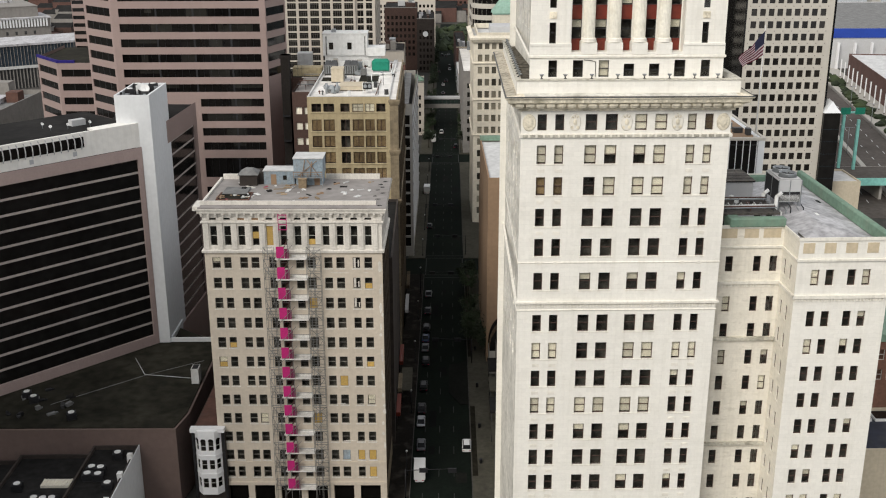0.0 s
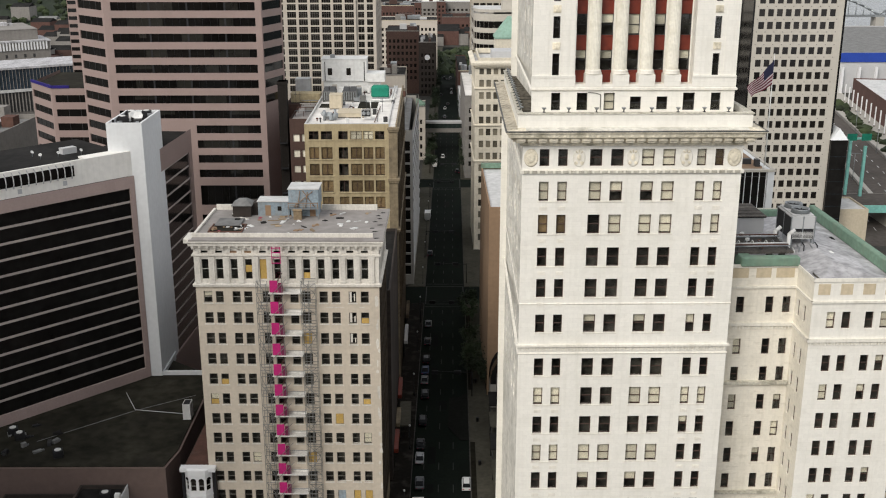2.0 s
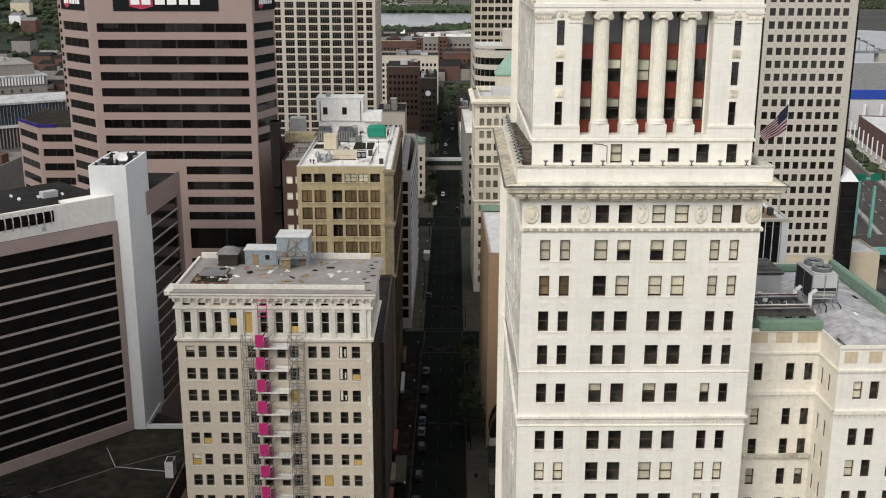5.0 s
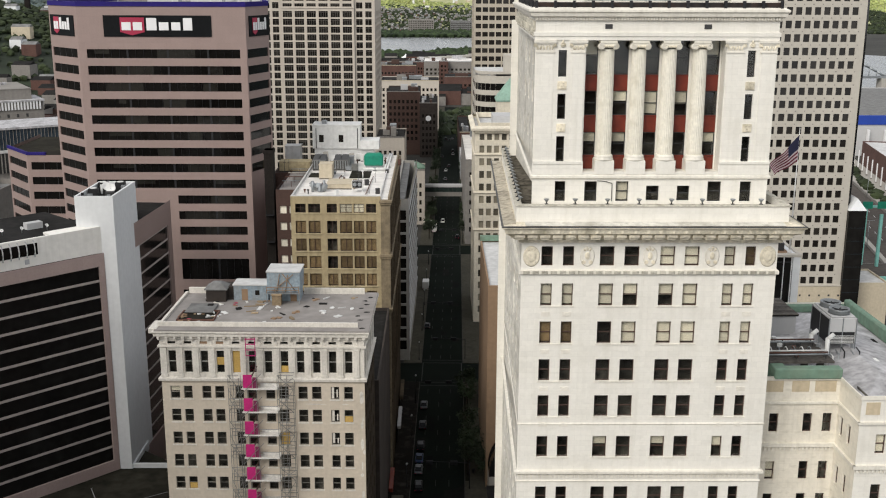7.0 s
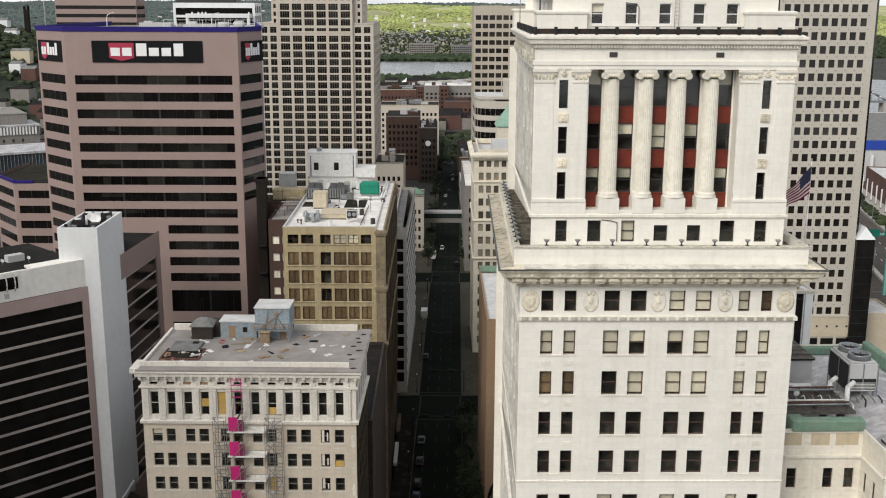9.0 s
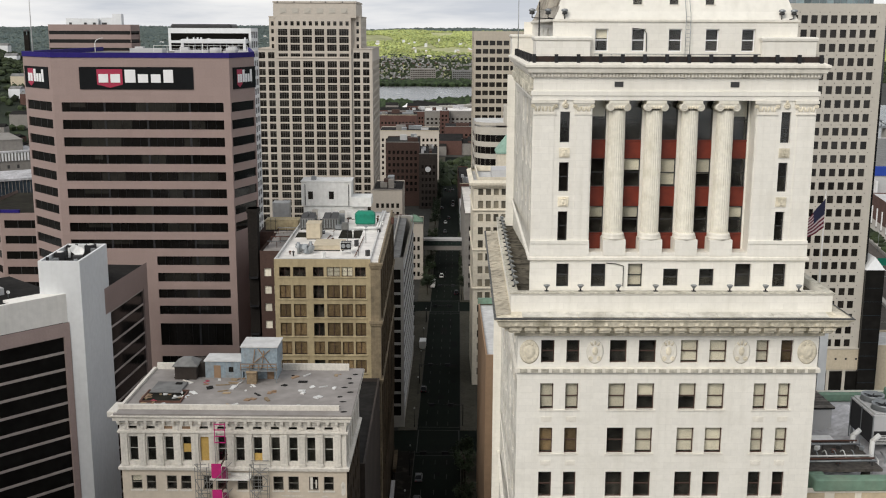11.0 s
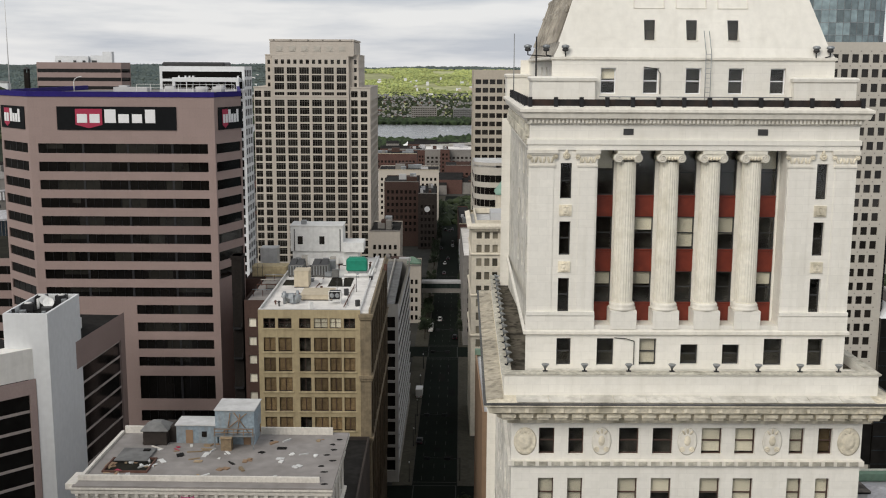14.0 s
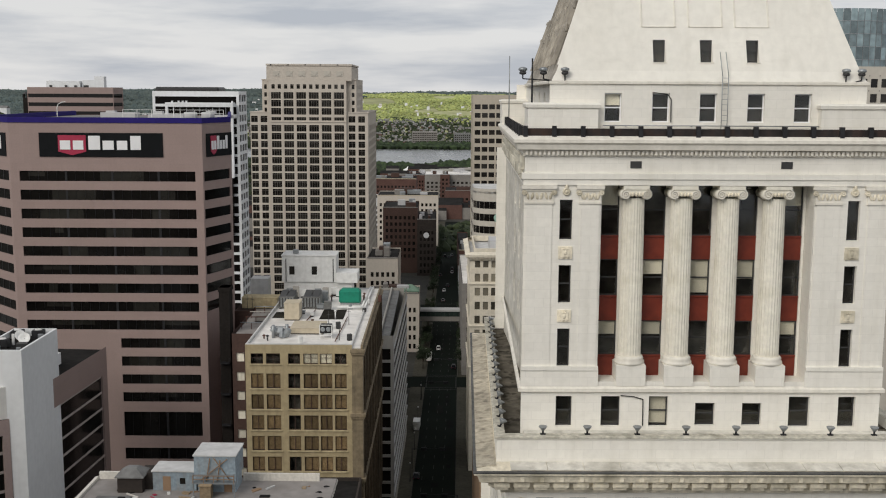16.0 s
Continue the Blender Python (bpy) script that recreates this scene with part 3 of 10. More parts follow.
tw = tower_sides(TX0, TX1, 0, TD)
facade(tower, TERRA, TX0, TX1, 0, 86.6, t_cols, t_rows, 0.38, tw["front"], "brown", lit=tower_blinds)
side_cols = [(a + 12.2, b + 12.2) for a, b in t_cols]
facade(tower, TERRA_WORN, 0, TD, 0, 86.6, [(c * 1.3 + 0.9, c * 1.3 + 0.9 + d - c) for c, d in side_cols], t_rows[:9] + t_rows[-1:], 0.38, tw["left"], "brown", blinds=0.25, seed=3)
bm = bmesh.new()
pierced(bm, 0, TD, 0, 86.6, [], 0.3)
part("wall", bm, TERRA, tower, m=tw["right"])
bm = bmesh.new()
pierced(bm, 0, TX1 - TX0, 0, 86.6, [], 0.3)
part("wall", bm, TERRA, tower, m=tw["back"])
# window sills in pairs
sill_me = {}
for j, (c, d) in enumerate(t_rows[:14]):
    for k in range(4):
        a, b = t_cols[2 * k][0], t_cols[2 * k + 1][1]
        key = round(b - a, 2)
        if key not in sill_me:
            bm = boxes((-(b - a) / 2 - 0.15, (b - a) / 2 + 0.15, -0.06, 0.05, -0.13, 0))
            me = bpy.data.meshes.new("sill")
            bm.to_mesh(me), bm.free()
            me.materials.append(TERRA_TRIM)
            sill_me[key] = me
        put("sill", sill_me[key], tower, pose((a + b) / 2, 0, c))
# carved panels between storeys
rng = random.Random(11)
panel_me = bpy.data.meshes.new("carved_panel")
bm = boxes((-0.42, 0.42, -0.03, 0.02, -0.22, 0.22), (-0.3, 0.3, -0.05, -0.03, -0.12, 0.12), (-0.12, 0.12, -0.07, -0.05, -0.17, 0.17))
bm.to_mesh(panel_me), bm.free()
panel_me.materials.append(TERRA_TRIM)
for j in (0, 1, 2, 3, 6, 7, 8, 9, 10, 11):
    zc = t_rows[j][0] - 0.82
    for i in (0, 1, 6, 7):
        put("carved_panel", panel_me, tower, pose(sum(t_cols[i]) / 2, 0, zc))


def band(z0, z1, out, material, label=""):
    bm = bmesh.new()
    ring(bm, TX0, TX1, 0, TD, [(0, z0), (out, z0 + 0.08), (out, z1 - 0.08), (0, z1)])
    return part("string_course", skewed(bm), material, tower, label)


band(81.95, 82.45, 0.22, TERRA_TRIM)
band(66.55, 66.8, 0.07, TERRA_TRIM)
band(61.35, 61.75, 0.3, TERRA_TRIM)
band(60.45, 60.65, 0.12, TERRA_TRIM)
# dentils under the course
bm = boxes((-0.1, 0.1, -0.15, 0, -0.17, 0.17))
dent_me = bpy.data.meshes.new("dentil")
bm.to_mesh(dent_me), bm.free()
dent_me.materials.append(TERRA_TRIM)
for i in range(60):
    put("dentil", dent_me, tower, pose(TX0 + 0.25 + i * (TX1 - TX0 - 0.5) / 59, 0, 61.1))
# frieze medallions
for k, u in enumerate((-11.25, -5.95, 0.0, 5.9, 11.2)):
    bm = bmesh.new()
    lathe(bm, [(0.78, 0), (0.86, 0.08), (0.78, 0.18), (0.62, 0.14), (0.5, 0.08), (0.46, 0.2), (0.25, 0.3)], 20)
    bmesh.ops.transform(bm, matrix=pose(0, 0, 0, 90) @ Matrix.Diagonal((0.92 if k in (0, 4) else 0.8, 1.18, 0.36 if k in (0, 4) else 0.14, 1)), verts=bm.verts)
    part("medallion", bm, TERRA_AGED if k in (0, 4) else TERRA_TRIM, tower, m=pose(u, 0.0, 83.75))
shield_me, curl_me, leaf_me = (bpy.data.meshes.new(k) for k in ("shield", "scroll", "leaf"))
bm = bmesh.new()
lathe(bm, [(0.5, 0), (0.46, 0.1), (0.34, 0.19), (0.16, 0.24), (0.02, 0.25)], 14)
bmesh.ops.transform(bm, matrix=pose(0, 0, 0, 90) @ Matrix.Diagonal((0.62, 1.0, 0.7, 1)), verts=bm.verts)
bm.to_mesh(shield_me), bm.free()
bm = bmesh.new()
lathe(bm, [(0.24, 0), (0.24, 0.1), (0.17, 0.13), (0.15, 0.08), (0.1, 0.08), (0.08, 0.14), (0.01, 0.15)], 12)
bmesh.ops.transform(bm, matrix=pose(0, 0, 0, 90), verts=bm.verts)
bm.to_mesh(curl_me), bm.free()
bm = bmesh.new()
lathe(bm, [(0.17, 0), (0.14, 0.09), (0.06, 0.14), (0.01, 0.15)], 8)
bmesh.ops.transform(bm, matrix=pose(0, 0, 0, 90) @ Matrix.Diagonal((0.7, 1.5, 1, 1)), verts=bm.verts)
bm.to_mesh(leaf_me), bm.free()
for me in (shield_me, curl_me, leaf_me):
    me.materials.append(TERRA_AGED)


def cartouche(m, big=1.0):
    """A carved oval shield with two scrolls below and three leaves above."""
    sc = Matrix.Diagonal((big, big * 0.8, big, 1))
    put("shield", shield_me, tower, m @ sc)
    for sx in (-1, 1):
        put("scroll", curl_me, tower, m @ sc @ pose(sx * 0.42, 0, -0.78))
    for a in (-38, 0, 38):
        put("leaf", leaf_me, tower, m @ sc @ pose(0, 0, 0.3, 0, a, 0) @ pose(0, 0, 0.55))


for u in (-11.25, -5.95, 0.0, 5.9, 11.2):
    cartouche(pose(u, 0.0, 83.8), 0.8)
# carved frieze band and panels between the frieze windows
for k in range(28):
    bm = boxes((-0.3, 0.3, -0.27, -0.2, 82.05, 82.35), (-0.12, 0.12, -0.3, -0.27, 82.1, 82.3))
    part("frieze_carving", bm, TERRA_OLD, tower, m=pose(TX0 + 0.5 + k * (TX1 - TX0 - 1.0) / 27, 0, 0))
# main cornice with brackets, ledge and blocking course
bm = bmesh.new()
ring(bm, TX0, TX1, 0, TD, [(0, 85.1), (0.3, 85.16), (0.34, 85.42), (0.62, 85.52), (0.9, 85.72), (1.0, 86.02), (1.6, 86.3), (1.75, 86.75), (1.95, 86.85), (1.95, 87.0), (0.7, 87.22), (0.2, 87.25)])
part("cornice", skewed(bm), TERRA_AGED, tower, "stained projecting terracotta cornice")
bm = boxes((-0.47, 0.47, -1.3, -0.6, 85.86, 86.14), (-0.4, 0.4, -1.06, -0.5, 85.62, 85.86), (-0.3, 0.3, -1.34, -1.3, 85.92, 86.08), (-0.12, 0.12, -1.72, -1.55, 86.36, 86.7))
brk_me = bpy.data.meshes.new("bracket")
bm.to_mesh(brk_me), bm.free()
brk_me.materials.append(TERRA_AGED)
for i in range(22):
    put("bracket", brk_me, tower, pose(TX0 - 0.3 + i * (TX1 - TX0 + 0.6) / 21, 0, 0))
for i in range(28):
    put("bracket", brk_me, tower, pose(TX0 + flank(i * TD / 27), i * TD / 27, 0, 0, 0, -88.5))
bm = bmesh.new()
ring(bm, TX0, TX1, 0, TD, [(1.93, 86.93), (1.99, 86.95), (2.0, 87.03), (1.8, 87.07)])
part("lead_flashing", skewed(bm), GALV_DARK, tower, "dark grey lead flashing on the cornice lip")
bm = bmesh.new()
ring(bm, TX0, TX1, 0, TD, [(0.6, 88.7), (0.74, 88.72), (0.74, 88.8), (0.6, 88.84), (0.08, 88.84)])
part("parapet_coping", skewed(bm), TERRA_OLD, tower, "moss-stained parapet coping")
bm = bmesh.new()
ring(bm, TX0, TX1, 0, TD, [(0.6, 87.2), (0.6, 88.6), (0.68, 88.65), (0.68, 88.8), (0.1, 88.8), (0.1, 88.1)])
part("parapet", skewed(bm), TERRA, tower)
bm = boxes((TX0 - 0.12, TX1 + 0.12, -0.12, TD + 0.12, 87.9, 88.15))
part("terrace_deck", skewed(bm), TERRACE, tower, "sooty stained terrace deck behind the parapet")
bm = boxes((TX0 + 1.2, TX1 - 0.2, -0.08, 1.78, 88.16, 88.44))
part("front_walk", bm, TERRA_WORN, tower, "pale stained walk before the columned storeys")
# dirty ledge slabs and joints along the flank
for k in range(16):
    y0 = -1.2 + 2.2 * k
    bm = boxes((TX0 - 1.82, TX0 - 0.66, y0, y0 + 2.16, 87.1, 87.262))
    for v in bm.verts:
        if v.co.x < TX0 - 1 and v.co.z > 87.2:
            v.co.z -= 0.18
    part("ledge_slab", skewed(bm), TERRA_MOSS, tower, "soot-mottled ledge slab")
for k in range(11):
    u = TX0 + 0.2 + 2.2 * k
    bm = boxes((u, u + 2.17, -1.75, -0.66, 87.1, 87.255))
    for v in bm.verts:
        if v.co.y < -1 and v.co.z > 87.2:
            v.co.z -= 0.16
    part("ledge_slab", bm, TERRA_WORN, tower)



def spiral(bm, pts, r):
    """One continuous rounded ridge along points that lie in an upright plane."""
    rings = []
    for k, p in enumerate(pts):
        a, b = Vector(pts[max(0, k - 1)]), Vector(pts[min(len(pts) - 1, k + 1)])
        side = (b - a).normalized().cross(Vector((0, 1, 0)))
        rings.append([bm.verts.new(Vector(p) + r * (math.cos(q * 1.2566) * side + math.sin(q * 1.2566) * Vector((0, 1, 0)))) for q in range(5)])
    for a, b in zip(rings, rings[1:]):
        for q in range(5):
            bm.faces.new((a[q], a[(q + 1) % 5], b[(q + 1) % 5], b[q])).smooth = True
    bm.faces.new(rings[0]), bm.faces.new(rings[-1])


# columned storeys
UX0, UX1, UY0, UY1 = -11.2, 11.15, 1.8, TD - 1.8
e_cols = [(-9.02, -8.02), (-6.2, -5.02), (-3.22, -2.03), (-0.33, 0.89), (2.6, 3.8), (5.5, 6.8), (8.58, 9.65)]
uw = tower_sides(UX0, UX1, UY0, UY1)
facade(tower, TERRA, UX0, UX1, 88.0, 91.0, e_cols[:3] + e_cols[5:], [(88.68, 90.62)], 0.4, uw["front"], "dark", lit=lambda i, j: 2 if i == 2 else None,
       extra=[(*e_cols[3], 88.75, 90.2), (*e_cols[4], 88.75, 90.2)])
for a, b in e_cols[3:5]:
    sash(tower, (a + b) / 2, 88.75, b - a, 1.45, UY0 + 0.32, "dark")
bm = bmesh.new()
ring(bm, UX0, UX1, UY0, UY1, [(0.0, 90.85), (0.22, 90.95), (0.22, 91.15), (0.08, 91.25), (0.05, 91.3)])
part("string_course", skewed(bm), TERRA_TRIM, tower)
OX0, OX1 = -6.5, 6.4
pier_win = [(92.5, 94.9), (96.5, 98.85), (100.42, 102.85)]
for x0, x1, wa, wb in ((UX0, OX0, -9.02, -8.25), (OX1, UX1, 8.45, 9.2)):
    facade(tower, TERRA, x0, x1, 91.0, 104.5, [(wa, wb)], pier_win, 0.4, uw["front"], "dark", blinds=0.3, seed=int(x0 * 10), name="pier")
    bm = boxes((x0, x1, UY0 + 0.02, UY0 + 1.4, 91.0, 91.02), (x0 + 0.02 if x0 > 0 else x1 - 0.02, x0 + 0.05 if x0 > 0 else x1 - 0.05, UY0, UY0 + 1.5, 91.0, 104.4))
    part("pier_return", bm, TERRA, tower)
    for z in (95.7, 99.63):                             # carved plaques
        bm = boxes(((wa + wb) / 2 - 0.42, (wa + wb) / 2 + 0.42, UY0 - 0.08, UY0, z - 0.38, z + 0.38), ((wa + wb) / 2 - 0.25, (wa + wb) / 2 + 0.25, UY0 - 0.14, UY0 - 0.08, z - 0.25, z + 0.25))
        part("plaque", bm, TERRA_AGED, tower)
        cartouche(pose((wa + wb) / 2, UY0 - 0.14, z), 0.3)
    put("scroll", curl_me, tower, pose((wa + wb) / 2, UY0, 103.35))
    put("leaf", leaf_me, tower, pose((wa + wb) / 2, UY0, 103.62))
    bm = boxes((x0 - 0.05, x1 + 0.05, UY0 - 0.12, UY0, 91.25, 92.3), (x0 - 0.02, x1 + 0.02, UY0 - 0.2, UY0, 92.3, 92.55))
    part("plinth", bm, TERRA, tower)
    for a, b in ((x0, wa - 0.35), (wb + 0.35, x1)):    # capitals of the flat pilasters
        bm = boxes((a + 0.05, b - 0.05, UY0 - 0.09, UY0, 102.75, 103.4), (a - 0.14, b + 0.14, UY0 - 0.24, UY0, 103.52, 103.74), (a - 0.04, b + 0.04, UY0 - 0.16, UY0, 103.4, 103.52), (a + 0.02, b - 0.02, UY0 - 0.13, UY0, 102.62, 102.75))
        cap_ = part("pilaster_capital", bm, TERRA_TRIM, tower, "carved flat pilaster capital")
        for q in range(6):
            uq = a + 0.22 + q * (b - a - 0.44) / 5
            put("leaf", leaf_me, cap_, pose(uq, UY0 - 0.09, 103.08, 0, (-14, 14)[q % 2], 0) @ Matrix.Diagonal((0.8, 0.4, 0.9, 1)))
        for uq in (a + 0.02, b - 0.02):
            put("scroll", curl_me, cap_, pose(uq, UY0 - 0.1, 103.3) @ Matrix.Diagonal((0.7, 0.6, 0.7, 1)))
        part("pilaster", boxes((a + 0.12, b - 0.12, UY0 - 0.05, UY0, 92.55, 102.62)), TERRA, tower)
# window wall behind the columns
bays = [(-6.45, -5.15), (-3.65, -2.28), (-0.72, 0.6), (2.1, 3.42), (4.95, 6.25)]
yb = UY0 + 1.45
part("column_ledge", boxes((OX0, OX1, UY0, yb + 0.4, 91.0, 91.55)), TERRA, tower)
bm = boxes((OX0, OX1, yb + 0.25, yb + 0.5, 103.6, 104.4))
for a, b in zip([OX0] + [y for _, y in bays], [x for x, _ in bays] + [OX1]):
    if b - a > 0.02:
        part("window_pier", boxes((a, b, yb, yb + 0.5, 91.56, 103.59)), TERRA, tower)
part("wall", bm, TERRA, tower)
bm = boxes((OX0, OX1, yb + 1.4, yb + 1.45, 91.5, 104))
part("room_backing", bm, ROOM, tower)
for k, (a, b) in enumerate(bays):
    for z0, z1 in ((91.55, 92.9), (95.1, 96.7), (99.0, 100.5)):
        bm = boxes((a, b, yb + 0.12, yb + 0.3, z0, z1), (a + 0.12, b - 0.12, yb + 0.09, yb + 0.12, z0 + 0.18, z1 - 0.18), (a, b, yb + 0.05, yb + 0.12, z1 - 0.1, z1))
        part("spandrel_panel", bm, RED_PANEL, tower, "oxide red metal spandrel panel")
    for q, (z0, z1) in enumerate(((92.9, 95.1), (96.7, 99.0), (100.5, 103.7))):
        sash(tower, (a + b) / 2, z0, b - a, z1 - z0, yb + 0.22, "dark", ((0, 0, None, None, 0), (None, 0, 2, 1, None), (0, None, None, None, 0))[q][k])
col_x = (-4.42, -1.47, 1.38, 4.2)
for cx in col_x:
    bm = bmesh.new()
    box(bm, cx - 0.91, cx + 0.91, UY0 - 0.12, UY0 + 1.5, 91.3, 92.6)
    part("pedestal", bm, TERRA, tower)
    bm = bmesh.new()
    prof = [(0.95, 92.6), (0.95, 92.75), (0.85, 92.85), (0.9, 92.95), (0.8, 93.1)]
    lathe(bm, prof, 24, cx=cx, cy=UY0 + 0.75)
    part("column_base", bm, TERRA_TRIM, tower)
    bm = bmesh.new()
    seg, zs = 48, (93.1, 96.5, 99.8, 102.95)
    rings = []
    for z in zs:
        r = 0.71 - 0.06 * ((z - 93.1) / 9.85) ** 1.6
        rings.append([bm.verts.new((cx + (r if i % 2 else r * 0.95) * math.cos(2 * math.pi * i / seg), UY0 + 0.75 + (r if i % 2 else r * 0.95) * math.sin(2 * math.pi * i / seg), z)) for i in range(seg)])
    for a, b in zip(rings, rings[1:]):
        for i in range(seg):
            bm.faces.new((a[i], a[(i + 1) % seg], b[(i + 1) % seg], b[i]))
    part("column_shaft", bm, TERRA_COLUMN, tower, "fluted stained column shaft")
    bm = bmesh.new()
    box(bm, cx - 0.64, cx + 0.64, UY0 - 0.05, UY0 + 1.5, 103.1, 103.5)
    box(bm, cx - 0.78, cx + 0.78, UY0 - 0.12, UY0 + 1.55, 103.5, 103.72)
    for sx in (-1, 1):
        cyl(bm, (cx + sx * 0.64, UY0 - 0.06, 103.2), (cx + sx * 0.64, UY0 + 1.5, 103.2), 0.31, seg=18)
    cap_ = part("ionic_capital", bm, TERRA_COLUMN, tower, "ionic capital with scrolled volutes")
    for sx in (-1, 1):                                 # spiral ridge of each volute
        bm = bmesh.new()
        pts = [(cx + sx * (0.64 + (0.31 - 0.011 * i) * math.cos(math.pi / 2 - 0.55 * i)), UY0 - 0.1, 103.2 + (0.31 - 0.011 * i) * math.sin(math.pi / 2 - 0.55 * i)) for i in range(25)]
        spiral(bm, pts, 0.045)
        part("volute", bm, TERRA_TRIM, cap_)
    for q in range(5):
        put("leaf", leaf_me, cap_, pose(cx - 0.4 + 0.2 * q, UY0 - 0.05, 103.2, 0, 180, 0) @ Matrix.Diagonal((0.7, 0.7, 0.6, 1)))
# upper side walls, entablature and cornice
facade(tower, TERRA_WORN, 0, UY1 - UY0, 88.0, 104.5, [(3, 3.8), (8, 9.2), (11.2, 12.4), (14.4, 15.6), (17.6, 18.8), (20.8, 22.0), (25.6, 26.4)], [(92.5, 94.9), (96.5, 98.85), (100.42, 102.85)], 0.4, uw["left"], "dark", seed=5)
for key, w in (("right", UY1 - UY0), ("back", UX1 - UX0)):
    bm = bmesh.new()
    pierced(bm, 0, w, 88.3, 104.5, [], 0.3)
    part("wall", bm, TERRA, tower, m=uw[key])
bm = bmesh.new()
ring(bm, UX0, UX1, UY0, UY1, [(-1.6, 103.75), (0.1, 103.75), (0.1, 104.1), (0.18, 104.12), (0.18, 104.45), (0.02, 104.5), (0.02, 105.5)])
part("entablature", skewed(bm), TERRA, tower)
for u in (-4.5, 4.6):
    bm = boxes((u - 0.34, u + 0.34, UY0 - 0.06, UY0 + 0.1, 104.78, 105.2))
    part("vent_grille", bm, DARK_FRAME, tower, "small dark vent grille in the frieze")
bm = bmesh.new()
ring(bm, UX0, UX1, UY0, UY1, [(0.0, 105.45), (0.15, 105.5), (0.15, 105.55), (0.2, 105.84), (0.5, 105.9), (0.58, 106.2), (0.72, 106.32), (0.72, 106.5), (0.3, 106.7), (-0.9, 106.72)])
part("cornice", skewed(bm), TERRA_TRIM, tower)
bm = boxes((-0.07, 0.07, -0.3, 0, -0.1, 0.16))
dm = bpy.data.meshes.new("small_dentil")
bm.to_mesh(dm), bm.free()
dm.materials.append(TERRA_TRIM)
for i in range(84):
    put("dentil", dm, tower, pose(UX0 + 0.1 + i * (UX1 - UX0 - 0.2) / 83, UY0 - 0.02, 105.68))
bm = bevelled(boxes((-0.3, 0.0, -0.3, 0.3, 104.6, 105.5), (-0.42, -0.1, -0.18, 0.18, 104.35, 105.0), (-0.24, 0.0, -0.14, 0.14, 104.0, 104.4)), 0.05)
drop_me = bpy.data.meshes.new("carved_drop")
bm.to_mesh(drop_me), bm.free()
drop_me.materials.append(TERRA_OLD)
for i in range(18):
    put("carved_drop", drop_me, tower, pose(UX0 + flank(UY0 + 0.8 + 1.6 * i), UY0 + 0.8 + 1.6 * i, 0))
# black roof walk with posts
bm = bmesh.new()
ring(bm, UX0 - 0.2, UX1 + 0.2, UY0 - 0.2, UY1 + 0.2, [(0, 106.6), (0, 107.12), (-0.12, 107.15), (-0.12, 106.6)])
part("roof_gutter", skewed(bm), RUST_METAL, tower, "rusty black metal gutter along the upper cornice")
post_me = bpy.data.meshes.new("gutter_post")
bm = boxes((-0.13, 0.13, -0.22, 0.05, 106.55, 107.3))
bm.to_mesh(post_me), bm.free()
post_me.materials.append(BLACK_METAL)
for i in range(14):
    put("gutter_post", post_me, tower, pose(UX0 + i * (UX1 - UX0) / 13, UY0 - 0.2, 0))
for i in range(12):
    put("gutter_post", post_me, tower, pose(UX0 - 0.2 + flank(UY0 + 0.6 + i * 2), UY0 + 0.6 + i * 2, 0, 0, 0, -90))
# attic storey
AX0, AX1, AY0, AY1 = -9.65, 9.65, 3.0, TD - 3.0
aw = tower_sides(AX0, AX1, AY0, AY1)
a_cols = [(-6.3, -5.26), (-3.4, -2.34), (-0.5, 0.56), (2.42, 3.46), (5.28, 6.32)]
facade(tower, TERRA, AX0, AX1, 106.4, 109.9, a_cols, [(107.5, 109.25)], 0.35, aw["front"], "white", lit=lambda i, j: {0: 0}.get(i))
facade(tower, TERRA, 0, AY1 - AY0, 106.4, 109.9, [(6.0 + 3.2 * i, 7.0 + 3.2 * i) for i in range(5)], [(107.5, 109.25)], 0.35, aw["left"], "pale", seed=9)
for key, w in (("right", AY1 - AY0), ("back", AX1 - AX0)):
    bm = bmesh.new()
    pierced(bm, 0, w, 106.4, 109.9, [], 0.3)
    part("wall", bm, TERRA, tower, m=aw[key])
bm = bmesh.new()
ring(bm, AX0, AX1, AY0, AY1, [(0.0, 109.75), (0.12, 109.8), (0.12, 109.95), (0.02, 110.0)])
part("string_course", skewed(bm), TERRA_TRIM, tower)
for sx, sy in ((-1, -1), (1, -1), (-1, 1), (1, 1)):
    cx, cy = sx * 8.45, (AY0 + 0.6 if sy < 0 else AY1 - 0.6)
    bm = bmesh.new()
    xa, xb = sorted((sx * 11.0, sx * 6.75))
    box(bm, xa, xb, cy - 1.2, cy + 1.2, 106.5, 108.45)
    ring(bm, xa, xb, cy - 1.2, cy + 1.2, [(0, 108.3), (0.1, 108.36), (0.14, 108.55), (0.06, 108.62), (-0.1, 108.66)], close=True)
    part("corner_block", bm, TERRA, tower)
# pyramid roof with ribs
bm = bmesh.new()
ring(bm, AX0, AX1, AY0, AY1, [(0.0, 109.95), (-0.35, 110.6), (-0.47, 110.95), (-1.9, 115.0), (-5.6, 125.5), (-5.6, 128.5), (-5.4, 128.6), (-5.4, 129.2), (-7.2, 132.5)], close=True)
bm.normal_update()
for f in [f for f in bm.faces if abs(f.normal.y) > 0.5 and f.calc_center_median().y < 10 and 110.96 < f.calc_center_median().z < 114.9]:
    bm.faces.remove(f)
